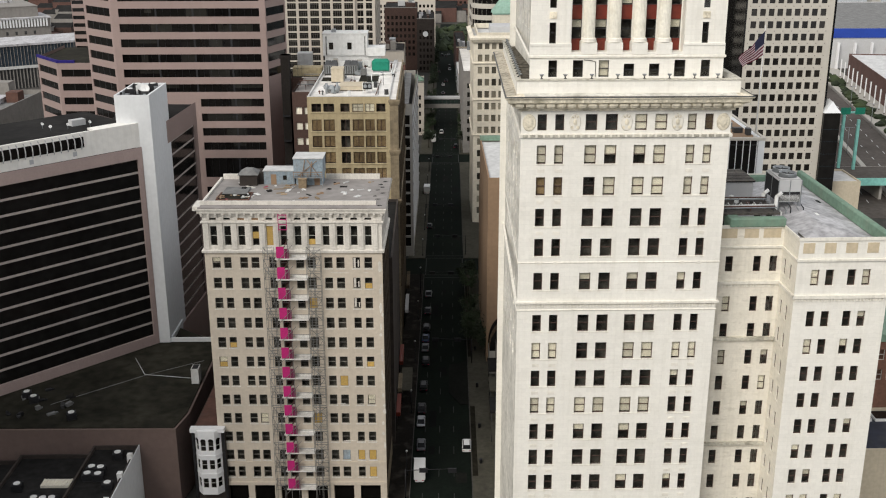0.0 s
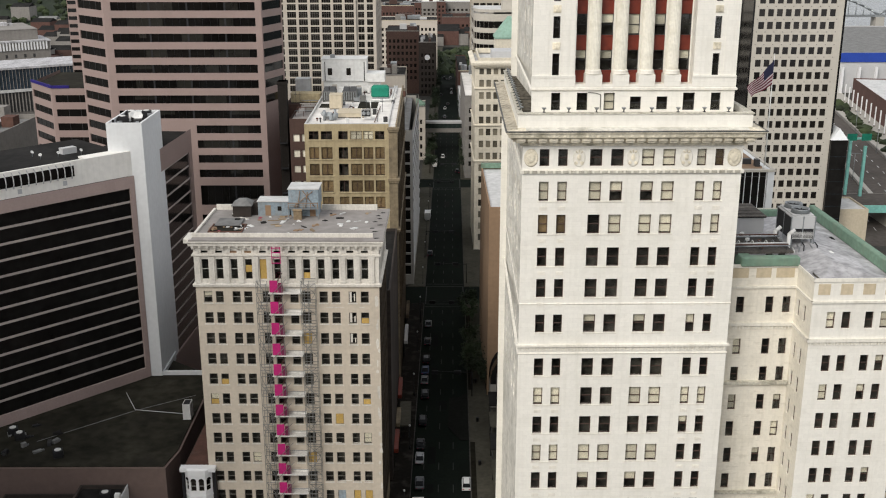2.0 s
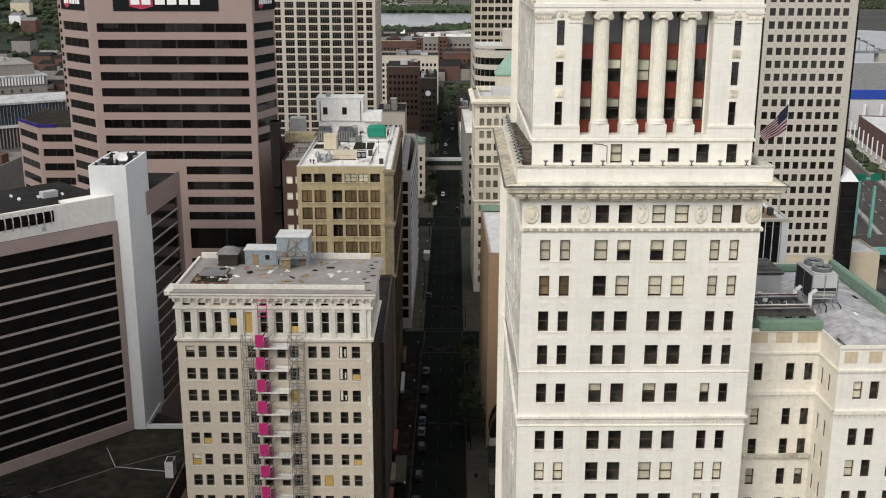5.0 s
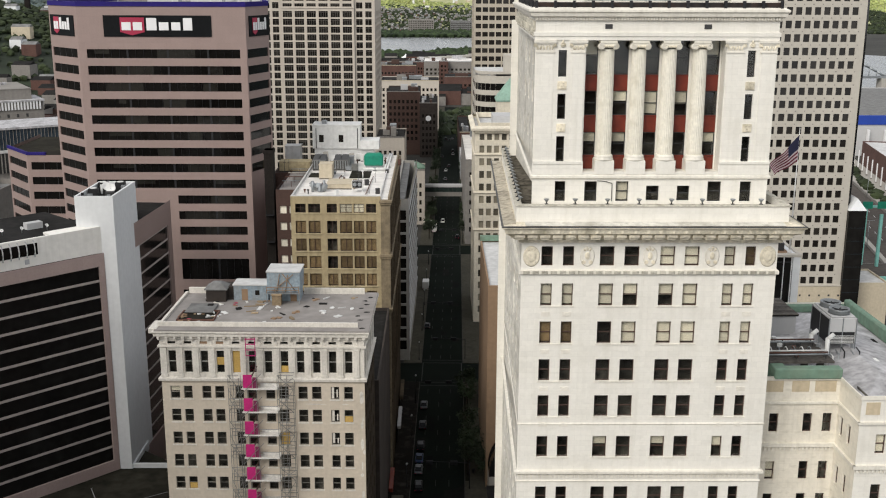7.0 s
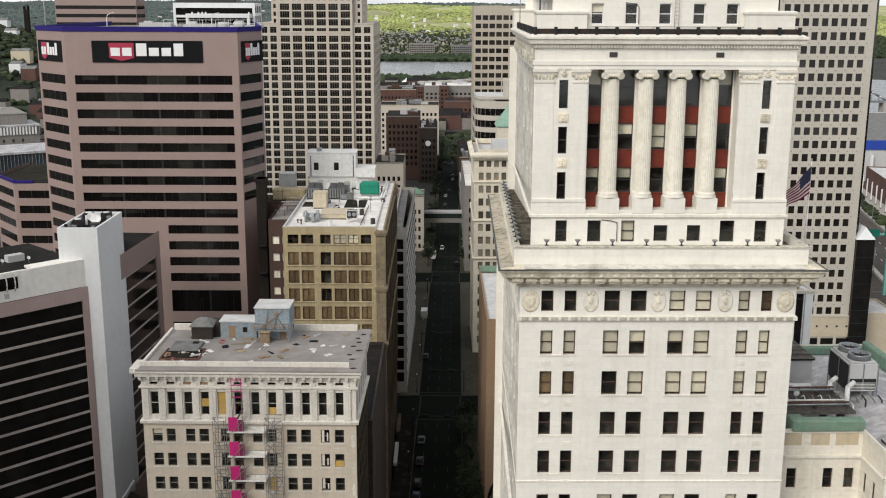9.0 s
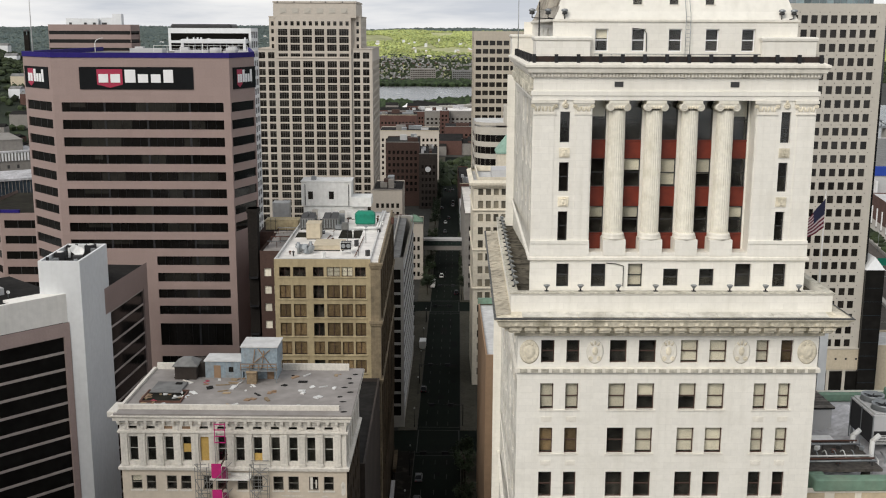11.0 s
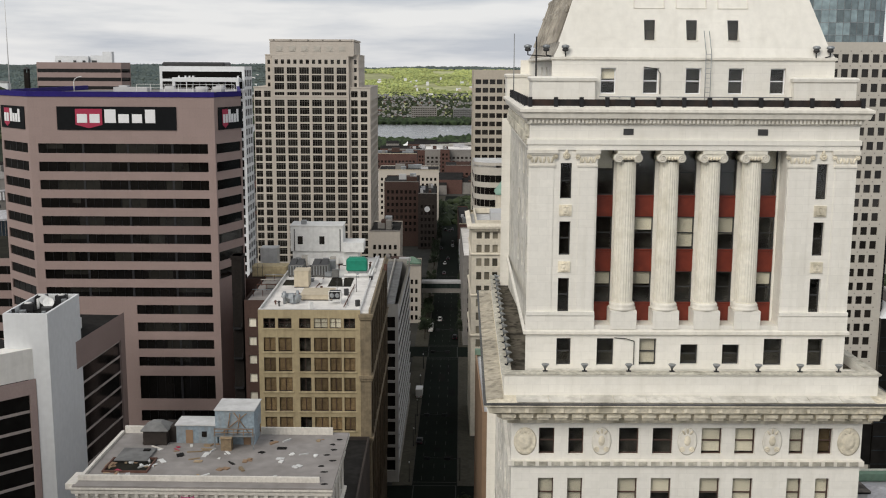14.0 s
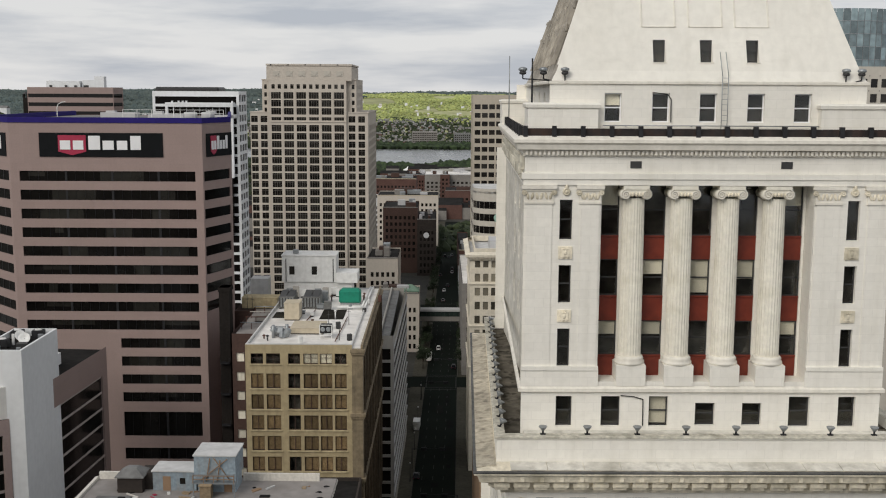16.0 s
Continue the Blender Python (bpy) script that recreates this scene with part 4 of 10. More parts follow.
# lower front slope, with three window recesses cut into it
p_cols = [(-3.3, -2.55), (-0.42, 0.33), (2.42, 3.17)]
SLOPE = 1.43 / 4.05
panel = bmesh.new()
pierced(panel, -4.2, 4.2, 110.95, 115.0, [(a, b, 111.12, 112.48) for a, b in p_cols], 0.75)
for s in (-1, 1):
    q = [panel.verts.new(p) for p in ((s * 4.2, 0, 110.95), (s * 9.18, 0, 110.95), (s * 7.75, 0, 115.0), (s * 4.2, 0, 115.0))]
    panel.faces.new(q if s > 0 else q[::-1])
for v in panel.verts:
    v.co.y += AY0 + 0.47 + (v.co.z - 110.95) * SLOPE
part("roof_slope", panel, TERRA_PLAIN, tower)
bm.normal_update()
# left roof faces take the darker, greyer terracotta
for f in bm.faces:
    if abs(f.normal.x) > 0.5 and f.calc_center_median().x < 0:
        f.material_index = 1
py = part("pyramid_roof", skewed(bm), TERRA_PLAIN, tower, "steep white pyramid roof with a darker grey flank")
py.data.materials.append(TERRA_FLANK)
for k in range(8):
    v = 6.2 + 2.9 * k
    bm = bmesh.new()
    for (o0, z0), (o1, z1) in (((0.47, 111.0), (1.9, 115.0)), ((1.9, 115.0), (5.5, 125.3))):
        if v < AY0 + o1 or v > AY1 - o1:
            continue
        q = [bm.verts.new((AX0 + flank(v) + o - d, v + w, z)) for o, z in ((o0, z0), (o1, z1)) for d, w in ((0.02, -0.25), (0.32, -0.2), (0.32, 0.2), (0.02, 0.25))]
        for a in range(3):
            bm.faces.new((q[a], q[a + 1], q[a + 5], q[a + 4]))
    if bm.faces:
        part("roof_rib", bm, TERRA_FLANK, tower)
    else:
        bm.free()
for row, (z, o) in enumerate(((113.2, 1.27), (114.6, 1.76))):
    for k in range(12):
        v = 5.2 + 2.0 * k
        bm = bmesh.new()
        lathe(bm, [(0.08, 0), (0.15, 0.15), (0.08, 0.3), (0.13, 0.42), (0.03, 0.6)], 7)
        part("crocket", bm, TERRA_FLANK, tower, m=pose(AX0 + flank(v) + o - 0.2, v, z - 0.2))
rib_me = bpy.data.meshes.new("rib")
bm = bmesh.new()
for z0, z1, o0, o1 in ((113.3, 115.0, 1.3, 1.9), (115.0, 125.0, 1.9, 5.42)):
    v = [bm.verts.new(p) for p in ((-0.04, AY0 + o0, z0), (0.04, AY0 + o0, z0), (0.04, AY0 + o1, z1), (-0.04, AY0 + o1, z1))]
    w = [bm.verts.new(p.co + Vector((0, -0.05, 0.02))) for p in v]
    bm.faces.new(w)
    for i in range(4):
        bm.faces.new((v[i], v[(i + 1) % 4], w[(i + 1) % 4], w[i]))
bm.to_mesh(rib_me), bm.free()
rib_me.materials.append(TERRA_TRIM)
for u in (-3.95, -1.9, -1.05, 1.0, 1.8, 3.85):
    put("roof_rib", rib_me, tower, pose(u, 0, 0))
for c in (-2.92, -0.03, 2.82):
    bm = boxes((c - 1.05, c + 1.05, AY0 + 1.24, AY0 + 1.34, 113.26, 113.3))
    part("panel_edge", bm, TERRA_TRIM, tower)
for a, b in p_cols:
    yw = AY0 + 0.47 + (112.48 - 110.95) * SLOPE + 0.05
    bm = boxes((a - 0.3, b + 0.3, yw + 0.12, yw + 0.2, 111.0, 112.6))
    part("room_backing", bm, ROOM, tower)
    sash(tower, (a + b) / 2, 111.12, b - a, 1.36, yw, "dark")
    bm = boxes((a - 0.06, b + 0.06, AY0 + 0.47, yw, 111.06, 111.13))
    part("recess_sill", bm, TERRA_TRIM, tower)
# ladder up to the roof slope
lad = thing("roof_ladder", TOWER_POSE @ pose(0.95, AY0 - 0.3, 107.0), "slim steel ladder fixed to the attic wall", "ladder")
for x in (-0.18, 0.18):
    bm = bmesh.new()
    cyl(bm, (x, 0, 0), (x, 0.1, 3.3), 0.025, seg=6)
    cyl(bm, (x, 0.1, 3.3), (x - 0.05, 0.75, 4.75), 0.025, seg=6)
    part("rail", bm, GALV, lad)
for k in range(10):
    bm = bmesh.new()
    cyl(bm, (-0.18, 0.03 + 0.01 * k, 0.3 + 0.32 * k), (0.18, 0.03 + 0.01 * k, 0.3 + 0.32 * k), 0.016, seg=5)
    part("rung", bm, GALV, lad)
for k, path in enumerate(([(-3.4, AY0 - 0.06, 109.3), (-2.5, AY0 - 0.08, 109.2), (-2.28, AY0 - 0.1, 108.9), (-2.25, AY0 - 0.08, 107.5)],
                          [(-5.0, UY0 - 0.06, 90.68), (-4.2, UY0 - 0.1, 90.62), (-3.62, UY0 - 0.1, 90.45), (-3.6, UY0 - 0.1, 88.75)])):
    cb = thing("wall_cable", TOWER_POSE, "thin black cable looping beside a window", "cable", "wall cables")
    bm = bmesh.new()
    for p, q in zip(path, path[1:]):
        cyl(bm, p, q, 0.032, seg=6)
    part("conduit", bm, BLACK_METAL, cb)
for u, v, z0, z1, r, mt, lb in ((-10.72, 3.0, 106.7, 111.3, 0.07, BLACK_METAL, "dark pole at the attic corner"), (-10.55, 26.0, 106.7, 112.2, 0.05, GALV, "slim bare flagstaff on the attic terrace")):
    pl = thing("roof_pole", TOWER_POSE @ pose(u, v, z0), lb, "pole", "tower poles")
    bm = bmesh.new()
    cyl(bm, (0, 0, 0), (0, 0, z1 - z0), r, r * 0.7, 8)
    part("shaft", bm, mt, pl)
    bm = bmesh.new()
    cyl(bm, (0, 0, 0), (0, 0, 0.15), r * 2.4, seg=8)
    part("foot", bm, mt, pl)
# pipes and patches along the ledge
pipe = thing("ledge_pipe", TOWER_POSE, "thin grey drain pipe along the attic ledge", "pipe")
bm = bmesh.new()
cyl(bm, (-6.4, AY0 - 0.25, 107.3), (6.9, AY0 - 0.25, 107.3), 0.035, seg=6)
part("run", bm, GALV, pipe)
for u in (-5, -1, 3, 6.5):
    bm = boxes((u - 0.03, u + 0.03, AY0 - 0.28, AY0 - 0.0, 107.24, 107.3))
    part("clip", bm, GALV, pipe)
def floodlight(m):
    ob = thing("floodlight", m, "grey cone-shaped floodlight on the tower ledge", "lamp", "floodlights on the tower")
    bm = bmesh.new()
    cyl(bm, (0, 0, 0), (0, 0, 0.3), 0.06, seg=6)
    box(bm, -0.16, 0.16, -0.1, 0.1, 0, 0.06)
    part("stand", bm, BLACK_METAL, ob)
    bm = bmesh.new()
    lathe(bm, [(0.07, 0.22), (0.14, 0.32), (0.26, 0.48), (0.26, 0.52)], 10)
    part("lamp_head", bm, GALV, ob)
    bm = bmesh.new()
    cyl(bm, (0, 0, 0.49), (0, 0, 0.5), 0.22, seg=10)
    part("lens", bm, LAMP_GLASS, ob)
    return ob


fl = floodlight(TOWER_POSE @ pose(-10.0, -0.3, 88.84))
for u in (-7.32, -4.3, -1.35, 1.68, 4.55, 7.4, 10.05):
    copy_thing(fl, TOWER_POSE @ pose(u, -0.3, 88.84))
for k in range(16):
    v = 1.2 + k * 2.0
    copy_thing(fl, TOWER_POSE @ pose(TX0 - 0.35 + flank(v), v, 88.82, 0, 25, 0))


def corner_lamp(m, arm):
    """Large globe floodlight on a bent arm at the roof corner."""
    ob = thing("corner_floodlight", m, "large metal floodlight on a bent arm at the roof corner", "lamp", "corner floodlights")
    bm = bmesh.new()
    cyl(bm, (0, 0, 0), (arm, 0, 0.1), 0.04, seg=6)
    cyl(bm, (arm, 0, 0.1), (arm, 0, 0.45), 0.04, seg=6)
    part("arm", bm, BLACK_METAL, ob)
    bm = bmesh.new()
    lathe(bm, [(0.1, 0.34), (0.2, 0.38), (0.22, 0.48), (0.15, 0.58)], 12, cx=arm)
    part("lamp_head", bm, DARK_FRAME, ob)
    bm = bmesh.new()
    lathe(bm, [(0.2, 0.56), (0.27, 0.62), (0.25, 0.74), (0.09, 0.8)], 12, cx=arm)
    part("reflector", bm, GALV, ob, "bright metal reflector dome")
    return ob


corner_lamp(TOWER_POSE @ pose(-9.7, 2.95, 109.98), -1.6)
for u, a in ((-9.55, -0.5), (-8.75, 0.0), (8.3, 0.0), (8.9, 0.35)):
    corner_lamp(TOWER_POSE @ pose(u, 2.95, 109.98), a)


def plain_block(parent, x0, x1, y0, y1, z0, z1, wall_mat, roof_mat=None, parapet=0.6, name="wall", thick=0.35):
    """Closed box walls with a parapet and a sunk roof."""
    bm = bmesh.new()
    ring(bm, x0, x1, y0, y1, [(0, z0), (0, z1), (-thick, z1), (-thick, z1 - parapet)])
    part(name, bm, wall_mat, parent)
    bm = boxes((x0 + thick, x1 - thick, y0 + thick, y1 - thick, z1 - parapet - 0.3, z1 - parapet))
    return part("roof", bm, roof_mat or ROOF_GREY, parent)


# ---- annex of the tower ----
annex = thing("office_annex", pose(44.2, 121.8, 0, 0, 0, 1), "white terracotta annex with a recessed court and green copper roof edge", "building")
an_cols = [(1.8, 2.8), (3.6, 4.6), (6.3, 7.3), (8.1, 9.1)]
AN_W = 11.5
an_tops = [65.6, 60.2, 56.5, 52.8, 49.15, 45.5, 41.9, 38.3] + [34.6 - 3.66 * i for i in range(8)]
an_rows = [(z - 2.08, z) for z in an_tops]
AW = sides(0, AN_W, 0, 32)
facade(annex, TERRA, 0, AN_W, 0, 69.4, an_cols, an_rows[:14], 0.35, AW["front"], "brown", blinds=0.3, seed=21)
facade(annex, TERRA_COURT, 26.6, 32, 0, 69.4, [(27.3, 28.1), (29.3, 30.1)], an_rows[:12], 0.35, AW["left"], "brown", blinds=0.1, seed=22)
facade(annex, TERRA_COURT, -9.9, 0, 0, 69.45, [(-7.1, -6.15), (-3.55, -2.6), (-1.5, -0.55)], an_rows[:14], 0.35, pose(0, 5.4, 0), "brown", blinds=0.25, seed=23)
bm = bmesh.new()
pierced(bm, 0, 32, 0, 69.4, [], 0.3)
part("wall", bm, TERRA, annex, m=AW["right"])
bm = bmesh.new()
pierced(bm, 0, AN_W + 9.9, 0, 69.4, [], 0.3)
part("wall", bm, TERRA, annex, m=AW["back"])
bm = boxes((-9.9, 11.1, 5.8, 31.6, 67.9, 68.2), (0.4, 11.1, 0.4, 5.8, 67.9, 68.2))
part("roof", bm, ROOF_WORN, annex, "worn grey membrane roof with dark stains")


def run(z0, z1, out, material):
    bm = bmesh.new()
    for pts in ([(0, 0), (AN_W, 0)], [(-9.9, 5.4), (0, 5.4)]):
        (xa, ya), (xb, yb_) = pts
        box(bm, xa - (out if xa == 0 else 0), xb, ya - out, ya, z0, z1)
    box(bm, -out, 0, -out + 0.01, 5.4 - out, z0, z1)
    return part("string_course", bm, material, annex)


run(61.9, 62.3, 0.25, TERRA_TRIM)
run(66.7, 66.95, 0.2, TERRA_TRIM)
run(69.3, 69.7, 0.15, TERRA_TRIM)
for z0, z1 in ((54.3, 54.7), (39.2, 39.55)):
    part("ledge", boxes((-9.9, 0, 4.9, 5.4, z0, z1)), TERRA_OLD, annex, "stained projecting ledge")
for i in range(28):
    put("dentil", dent_me, annex, pose(0.2 + i * 0.4, 0, 61.65))
for i in range(24):
    put("dentil", dent_me, annex, pose(-9.7 + i * 0.4, 5.4, 61.65))
rng = random.Random(5)
for i in range(4):
    bm = boxes((0.5 + i * 2.6, 1.9 + i * 2.6, -0.04, 0, 67.7, 69.0))
    part("parapet_panel", bm, TERRA_BUFF, annex, "buff terracotta panel in the parapet")
for a, b in ((-8.6, -5.9), (-5.0, -3.2), (-2.6, -0.4)):
    bm = boxes((a, b, 5.36, 5.4, 68.0, 69.2))
    part("parapet_panel", bm, TERRA_BUFF, annex, "buff terracotta panel in the parapet")
bm = boxes((10.75, 11.62, 0.3, 32.1, 68.2, 69.8), (0, 10.75, 31.4, 32.1, 68.2, 69.2), (-9.9, -0.1, 31.4, 32, 68.2, 69.2))
bevelled(bm, 0.15)
part("copper_coping", bm, COPPER, annex, "green copper roof edge")
bm = boxes((-7.0, 0.0, 5.0, 6.2, 69.5, 70.6), (-7.0, -5.6, 6.2, 14, 68.6, 70.6))
bevelled(bm, 0.1)
part("copper_upstand", bm, COPPER, annex, "green copper upstand round the plant deck")
ridge = bmesh.new()
v = [ridge.verts.new(p) for p in ((0.6, 0.6, 68.25), (10.7, 0.6, 68.25), (10.7, 31, 68.25), (0.6, 31, 68.25), (4.6, 7, 69.5), (4.6, 27, 69.5))]
for q in ((0, 1, 4), (1, 2, 5, 4), (2, 3, 5), (3, 0, 4, 5)):
    ridge.faces.new([v[i] for i in q])
part("roof_ridge", ridge, ROOF_WORN, annex)


def cooling_tower(m):
    ob = thing("cooling_tower", m, "galvanised rooftop cooling tower with two round fans", "cooling tower")
    bm = boxes((0, 3.0, 0, 5.4, 1.2, 4.2), (0.15, 2.85, 0.15, 5.25, 4.2, 4.4))
    bevelled(bm, 0.05)
    part("casing", bm, STUCCO_GREY, ob)
    part("air_inlet", boxes((0.12, 2.88, -0.03, 0.0, 1.25, 2.6), (-0.03, 0.0, 0.15, 5.25, 1.25, 4.0)), BLACK_METAL, ob, "dark open air inlet")
    for x, y in ((-0.08, -0.08), (1.45, -0.08), (2.98, -0.08), (-0.08, 2.6), (-0.08, 5.3)):
        part("frame_post", boxes((x, x + 0.1, y, y + 0.1, 0, 4.2)), GALV, ob)
    bm = boxes((0.2, 2.8, -0.06, -0.031, 1.3, 1.34))
    for i in range(6):
        box(bm, 0.2, 2.8, -0.12, -0.06, 1.35 + i * 0.16, 1.4 + i * 0.16)
    part("louvre", bm, WHITE_METAL, ob)
    for y in (1.4, 4.0):
        bm = bmesh.new()
        lathe(bm, [(1.2, 4.4), (1.1, 4.8), (1.15, 4.95), (1.0, 4.95), (0.95, 4.6)], 20, cx=1.5, cy=y)
        part("fan_shroud", bm, GALV, ob)
        bm = bmesh.new()
        for a in range(6):
            c, s = math.cos(a * math.pi / 3), math.sin(a * math.pi / 3)
            cyl(bm, (1.5, y, 4.75), (1.5 + 0.95 * c, y + 0.95 * s, 4.75), 0.1, 0.04, 5)
        part("fan", bm, BLACK_METAL, ob)
    for x, y in ((0.2, 0.2), (2.8, 0.2), (0.2, 5.2), (2.8, 5.2)):
        bm = boxes((x - 0.1, x + 0.1, y - 0.1, y + 0.1, -0.6, 1.2))
        part("leg", bm, GALV, ob)
    return ob


cooling_tower(pose(45.9, 136.2, 68.8, 0, 0, 1))
plant = thing("pipe_rack", pose(36.6, 128.6, 69.3, 0, 0, 2), "weathered rooftop pipe rack with curved pipe hoops", "pipe rack")
bm = boxes((0.1, 7.3, -0.1, 6.4, 1.2, 1.45), (0.4, 1.0, 0.8, 1.4, -1.1, 1.2), (6.0, 6.6, 0.8, 1.4, -1.1, 1.2), (0.4, 1.0, 5, 5.6, -1.1, 1.2), (6.0, 6.6, 5, 5.6, -1.1, 1.2))
part("deck", bm, SHED_WOOD, plant, "weathered grey timber deck")
for k in range(7):
    bm = bmesh.new()
    pts = [Vector((0.8 + k * 0.85, 2.6 + 1.3 * s / 8, 1.45 + 0.4 * math.sin(math.pi * s / 8))) for s in range(9)]
    for a, b in zip(pts, pts[1:]):
        cyl(bm, a, b, 0.06, seg=6)
    part("pipe_hoop", bm, WHITE_METAL if k % 2 else GALV, plant)
vent = thing("roof_duct", pose(43.5, 134.9, 68.2), "two bent galvanised duct pipes", "duct")
for k, (x, y) in enumerate(((0, 0), (1.3, -1.4))):
    bm = bmesh.new()
    cyl(bm, (x, y, 0), (x, y, 3.4), 0.24, seg=10)
    cyl(bm, (x, y, 3.3), (x + 0.7, y + 0.2, 3.8), 0.24, seg=10)
    part("pipe", bm, WHITE_METAL, vent)
shed = thing("roof_shed", pose(38.0, 144.6, 68.2, 0, 0, 2), "low grey shed roof on the annex", "roof shed")
bm = boxes((0, 7.2, 0, 6.4, 0, 2.3))
part("body", bm, STUCCO_GREY, shed)
bm = boxes((-0.2, 7.4, -0.2, 6.6, 2.3, 2.45))
part("roof", bm, ROOF_DARK, shed)
me = bpy.data.meshes.new("roof_board")
bm = boxes((-0.25, 7.45, 0, 0.42, 2.45, 2.52))
bm.to_mesh(me), bm.free()
me.materials.append(SHED_WOOD)
for i in range(14):
    put("roof_board", me, shed, pose(0, -0.2 + i * 0.49, 0.0 if i % 3 else 0.02))
hvac = thing("condenser_unit", pose(38.5, 137.6, 68.2, 0, 0, 2), "white box condenser on the roof", "air conditioner")
bm = bevelled(boxes((0, 4.6, 0, 1.6, 0, 1.6)), 0.06)
part("casing", bm, WHITE_METAL, hvac)

# smaller gear of the annex roof
rng = random.Random(61)
for k in range(5):
    dk_p = thing("roof_pipe", pose(36.6, (129.2, 129.8, 130.4, 133.2, 134.0)[k], 71.25, 0, 0, 2), "rusty horizontal pipe over the timber deck", "pipe", "annex roof pipes")
    bm = bmesh.new()
    cyl(bm, (0.2, 0, 0), (7.0, 0, 0), 0.09, seg=6)
    part("run", bm, (GALV, ROOF_BROWN, WHITE_METAL)[k % 3], dk_p)
    for x in (0.6, 3.5, 6.6):
        bm = boxes((x - 0.05, x + 0.05, -0.05, 0.05, -0.5, 0))
        part("support", bm, DARK_FRAME, dk_p)
for x, y, w, d, h_, mt, lb in ((37.6, 136.9, 1.2, 1.0, 2.2, GALV, "grey metal box"), (49.5, 133.0, 1.0, 1.0, 1.0, WHITE_METAL, "white metal box"), (50.2, 136.0, 0.7, 2.4, 0.5, GALV, "low grey metal box"), (52.0, 141.0, 1.6, 1.2, 0.35, ROOF_DARK, "dark curb box")):
    ob = thing("roof_box_unit", pose(x, y, 68.2, 0, 0, 2), lb + " on the annex roof", "roof unit", "annex roof boxes")
    bm = bevelled(boxes((0, w, 0, d, 0, h_)), 0.04)
    part("casing", bm, mt, ob)
for k in range(8):
    x, y = rng.uniform(37.2, 44.5), rng.uniform(129.2, 135.0)
    ob = thing("deck_clutter", pose(x, y, 70.75, 0, 0, rng.uniform(0, 90)), "small rusty fitting on the weathered timber deck", "fitting", "deck fittings")
    part("body", bevelled(boxes((-0.25, 0.25, -0.2, 0.2, 0, rng.uniform(0.25, 0.6))), 0.03), (ROOF_BROWN, WHITE_METAL, DARK_FRAME, GALV)[k % 4], ob)
for k in range(6):
    ob = thing("cooling_pipe", pose(46.0 + 0.55 * k, 134.6 - 0.15 * (k % 3), 68.2), "bent steel pipe beside the cooling tower", "pipe", "cooling tower pipes")
    bm = bmesh.new()
    h_ = 0.9 + 0.35 * (k % 3)
    cyl(bm, (0, 0, 0), (0, 0, h_), 0.08, seg=6)
    cyl(bm, (0, 0, h_ - 0.04), (0.2, 1.5, h_ - 0.04), 0.08, seg=6)
    part("run", bm, (WHITE_METAL, GALV, BLACK_METAL)[k % 3], ob)
# low neighbours beside the annex
nb = thing("navy_roof_building", pose(0, 0, 0), "low cream building with a navy roof and skylights", "building")
plain_block(nb, 57.5, 112, 155.3, 170.2, 0, 22.4, CREAM_STONE, NAVY_ROOF, parapet=0.5)
for x in (72, 77, 82):
    bm = boxes((x, x + 4.2, 166.0, 169.0, 21.9, 22.3))
    sk = part("skylight", bm, HOTEL_GLASS, nb)
    bm = boxes((x - 0.1, x, 165.9, 169.1, 21.9, 22.4), (x + 4.2, x + 4.3, 165.9, 169.1, 21.9, 22.4), (x, x + 4.2, 165.9, 166.0, 21.9, 22.4))
    part("frame", bm, WHITE_METAL, sk)
bm = bevelled(boxes((70.2, 71.6, 152.8, 155.3, 12.0, 12.9)), 0.04)
part("wall_unit", bm, GALV, nb)
bk = thing("red_brick_loft", pose(0, 0, 0), "warm red brick loft building with cream sashes", "building")
facade(bk, OLD_RED, 57.5, 112, 22, 35.0, [(60 + 2.2 * i, 61.5 + 2.2 * i) for i in range(22)], [(31.4, 33.4), (27.6, 29.6)], 0.3, pose(0, 170.6, 0), "pale", blinds=0.5, seed=77)
bm = boxes((57.5, 112, 171.3, 200, 0, 34.6))
part("body", bm, OLD_RED, bk)
bm = boxes((57.4, 112.1, 170.3, 200.1, 35.0, 36.4))
part("copper_coping", bm, COPPER, bk)
# ---- limestone office building under repair ----
LIME_POSE = pose(-23.9, 176.3, 0, 0, 0, -1)
lime = thing("limestone_building", LIME_POSE, "beige limestone office block with boarded windows and a deep white cornice", "building")
LX0, LX1, LD = -15.35, 15.5, 19.0
l_cols = [(-14.1, -12.66), (-12.05, -10.75), (-9.25, -7.88), (-7.3, -5.9), (-4.2, -2.9), (-2.3, -0.95), (0.47, 1.85), (2.5, 3.92), (5.4, 6.8), (7.47, 8.9), (10.32, 11.6), (12.35, 13.7)]
l_rows = [(49.03 - 3.755 * i - 2.03, 49.03 - 3.755 * i) for i in range(11)] + [(5.85, 8.0)]
lw = sides(LX0, LX1, 0, LD)
l_side = [(1.4 + 3.4 * i, 2.8 + 3.4 * i) for i in range(5)]
facade(lime, BEIGE, LX0, LX1, 4.6, 50.1, l_cols, l_rows, 0.3, lw["front"], "stone", blinds=0.03, seed=31)
facade(lime, SHADED_FLANK, 0, LD, 4.6, 50.1, l_side, l_rows, 0.3, lw["right"], "stone", blinds=0.03, seed=32)
for key, w in (("left", LD), ("back", LX1 - LX0)):
    bm = bmesh.new()
    pierced(bm, 0, w, 0, 58.0, [], 0.3)
    part("wall", bm, BROWN_BRICK, lime, m=lw[key])
top_cols = [(-13.55 + 2.425 * i - 0.6, -13.55 + 2.425 * i + 0.6) for i in range(12)]
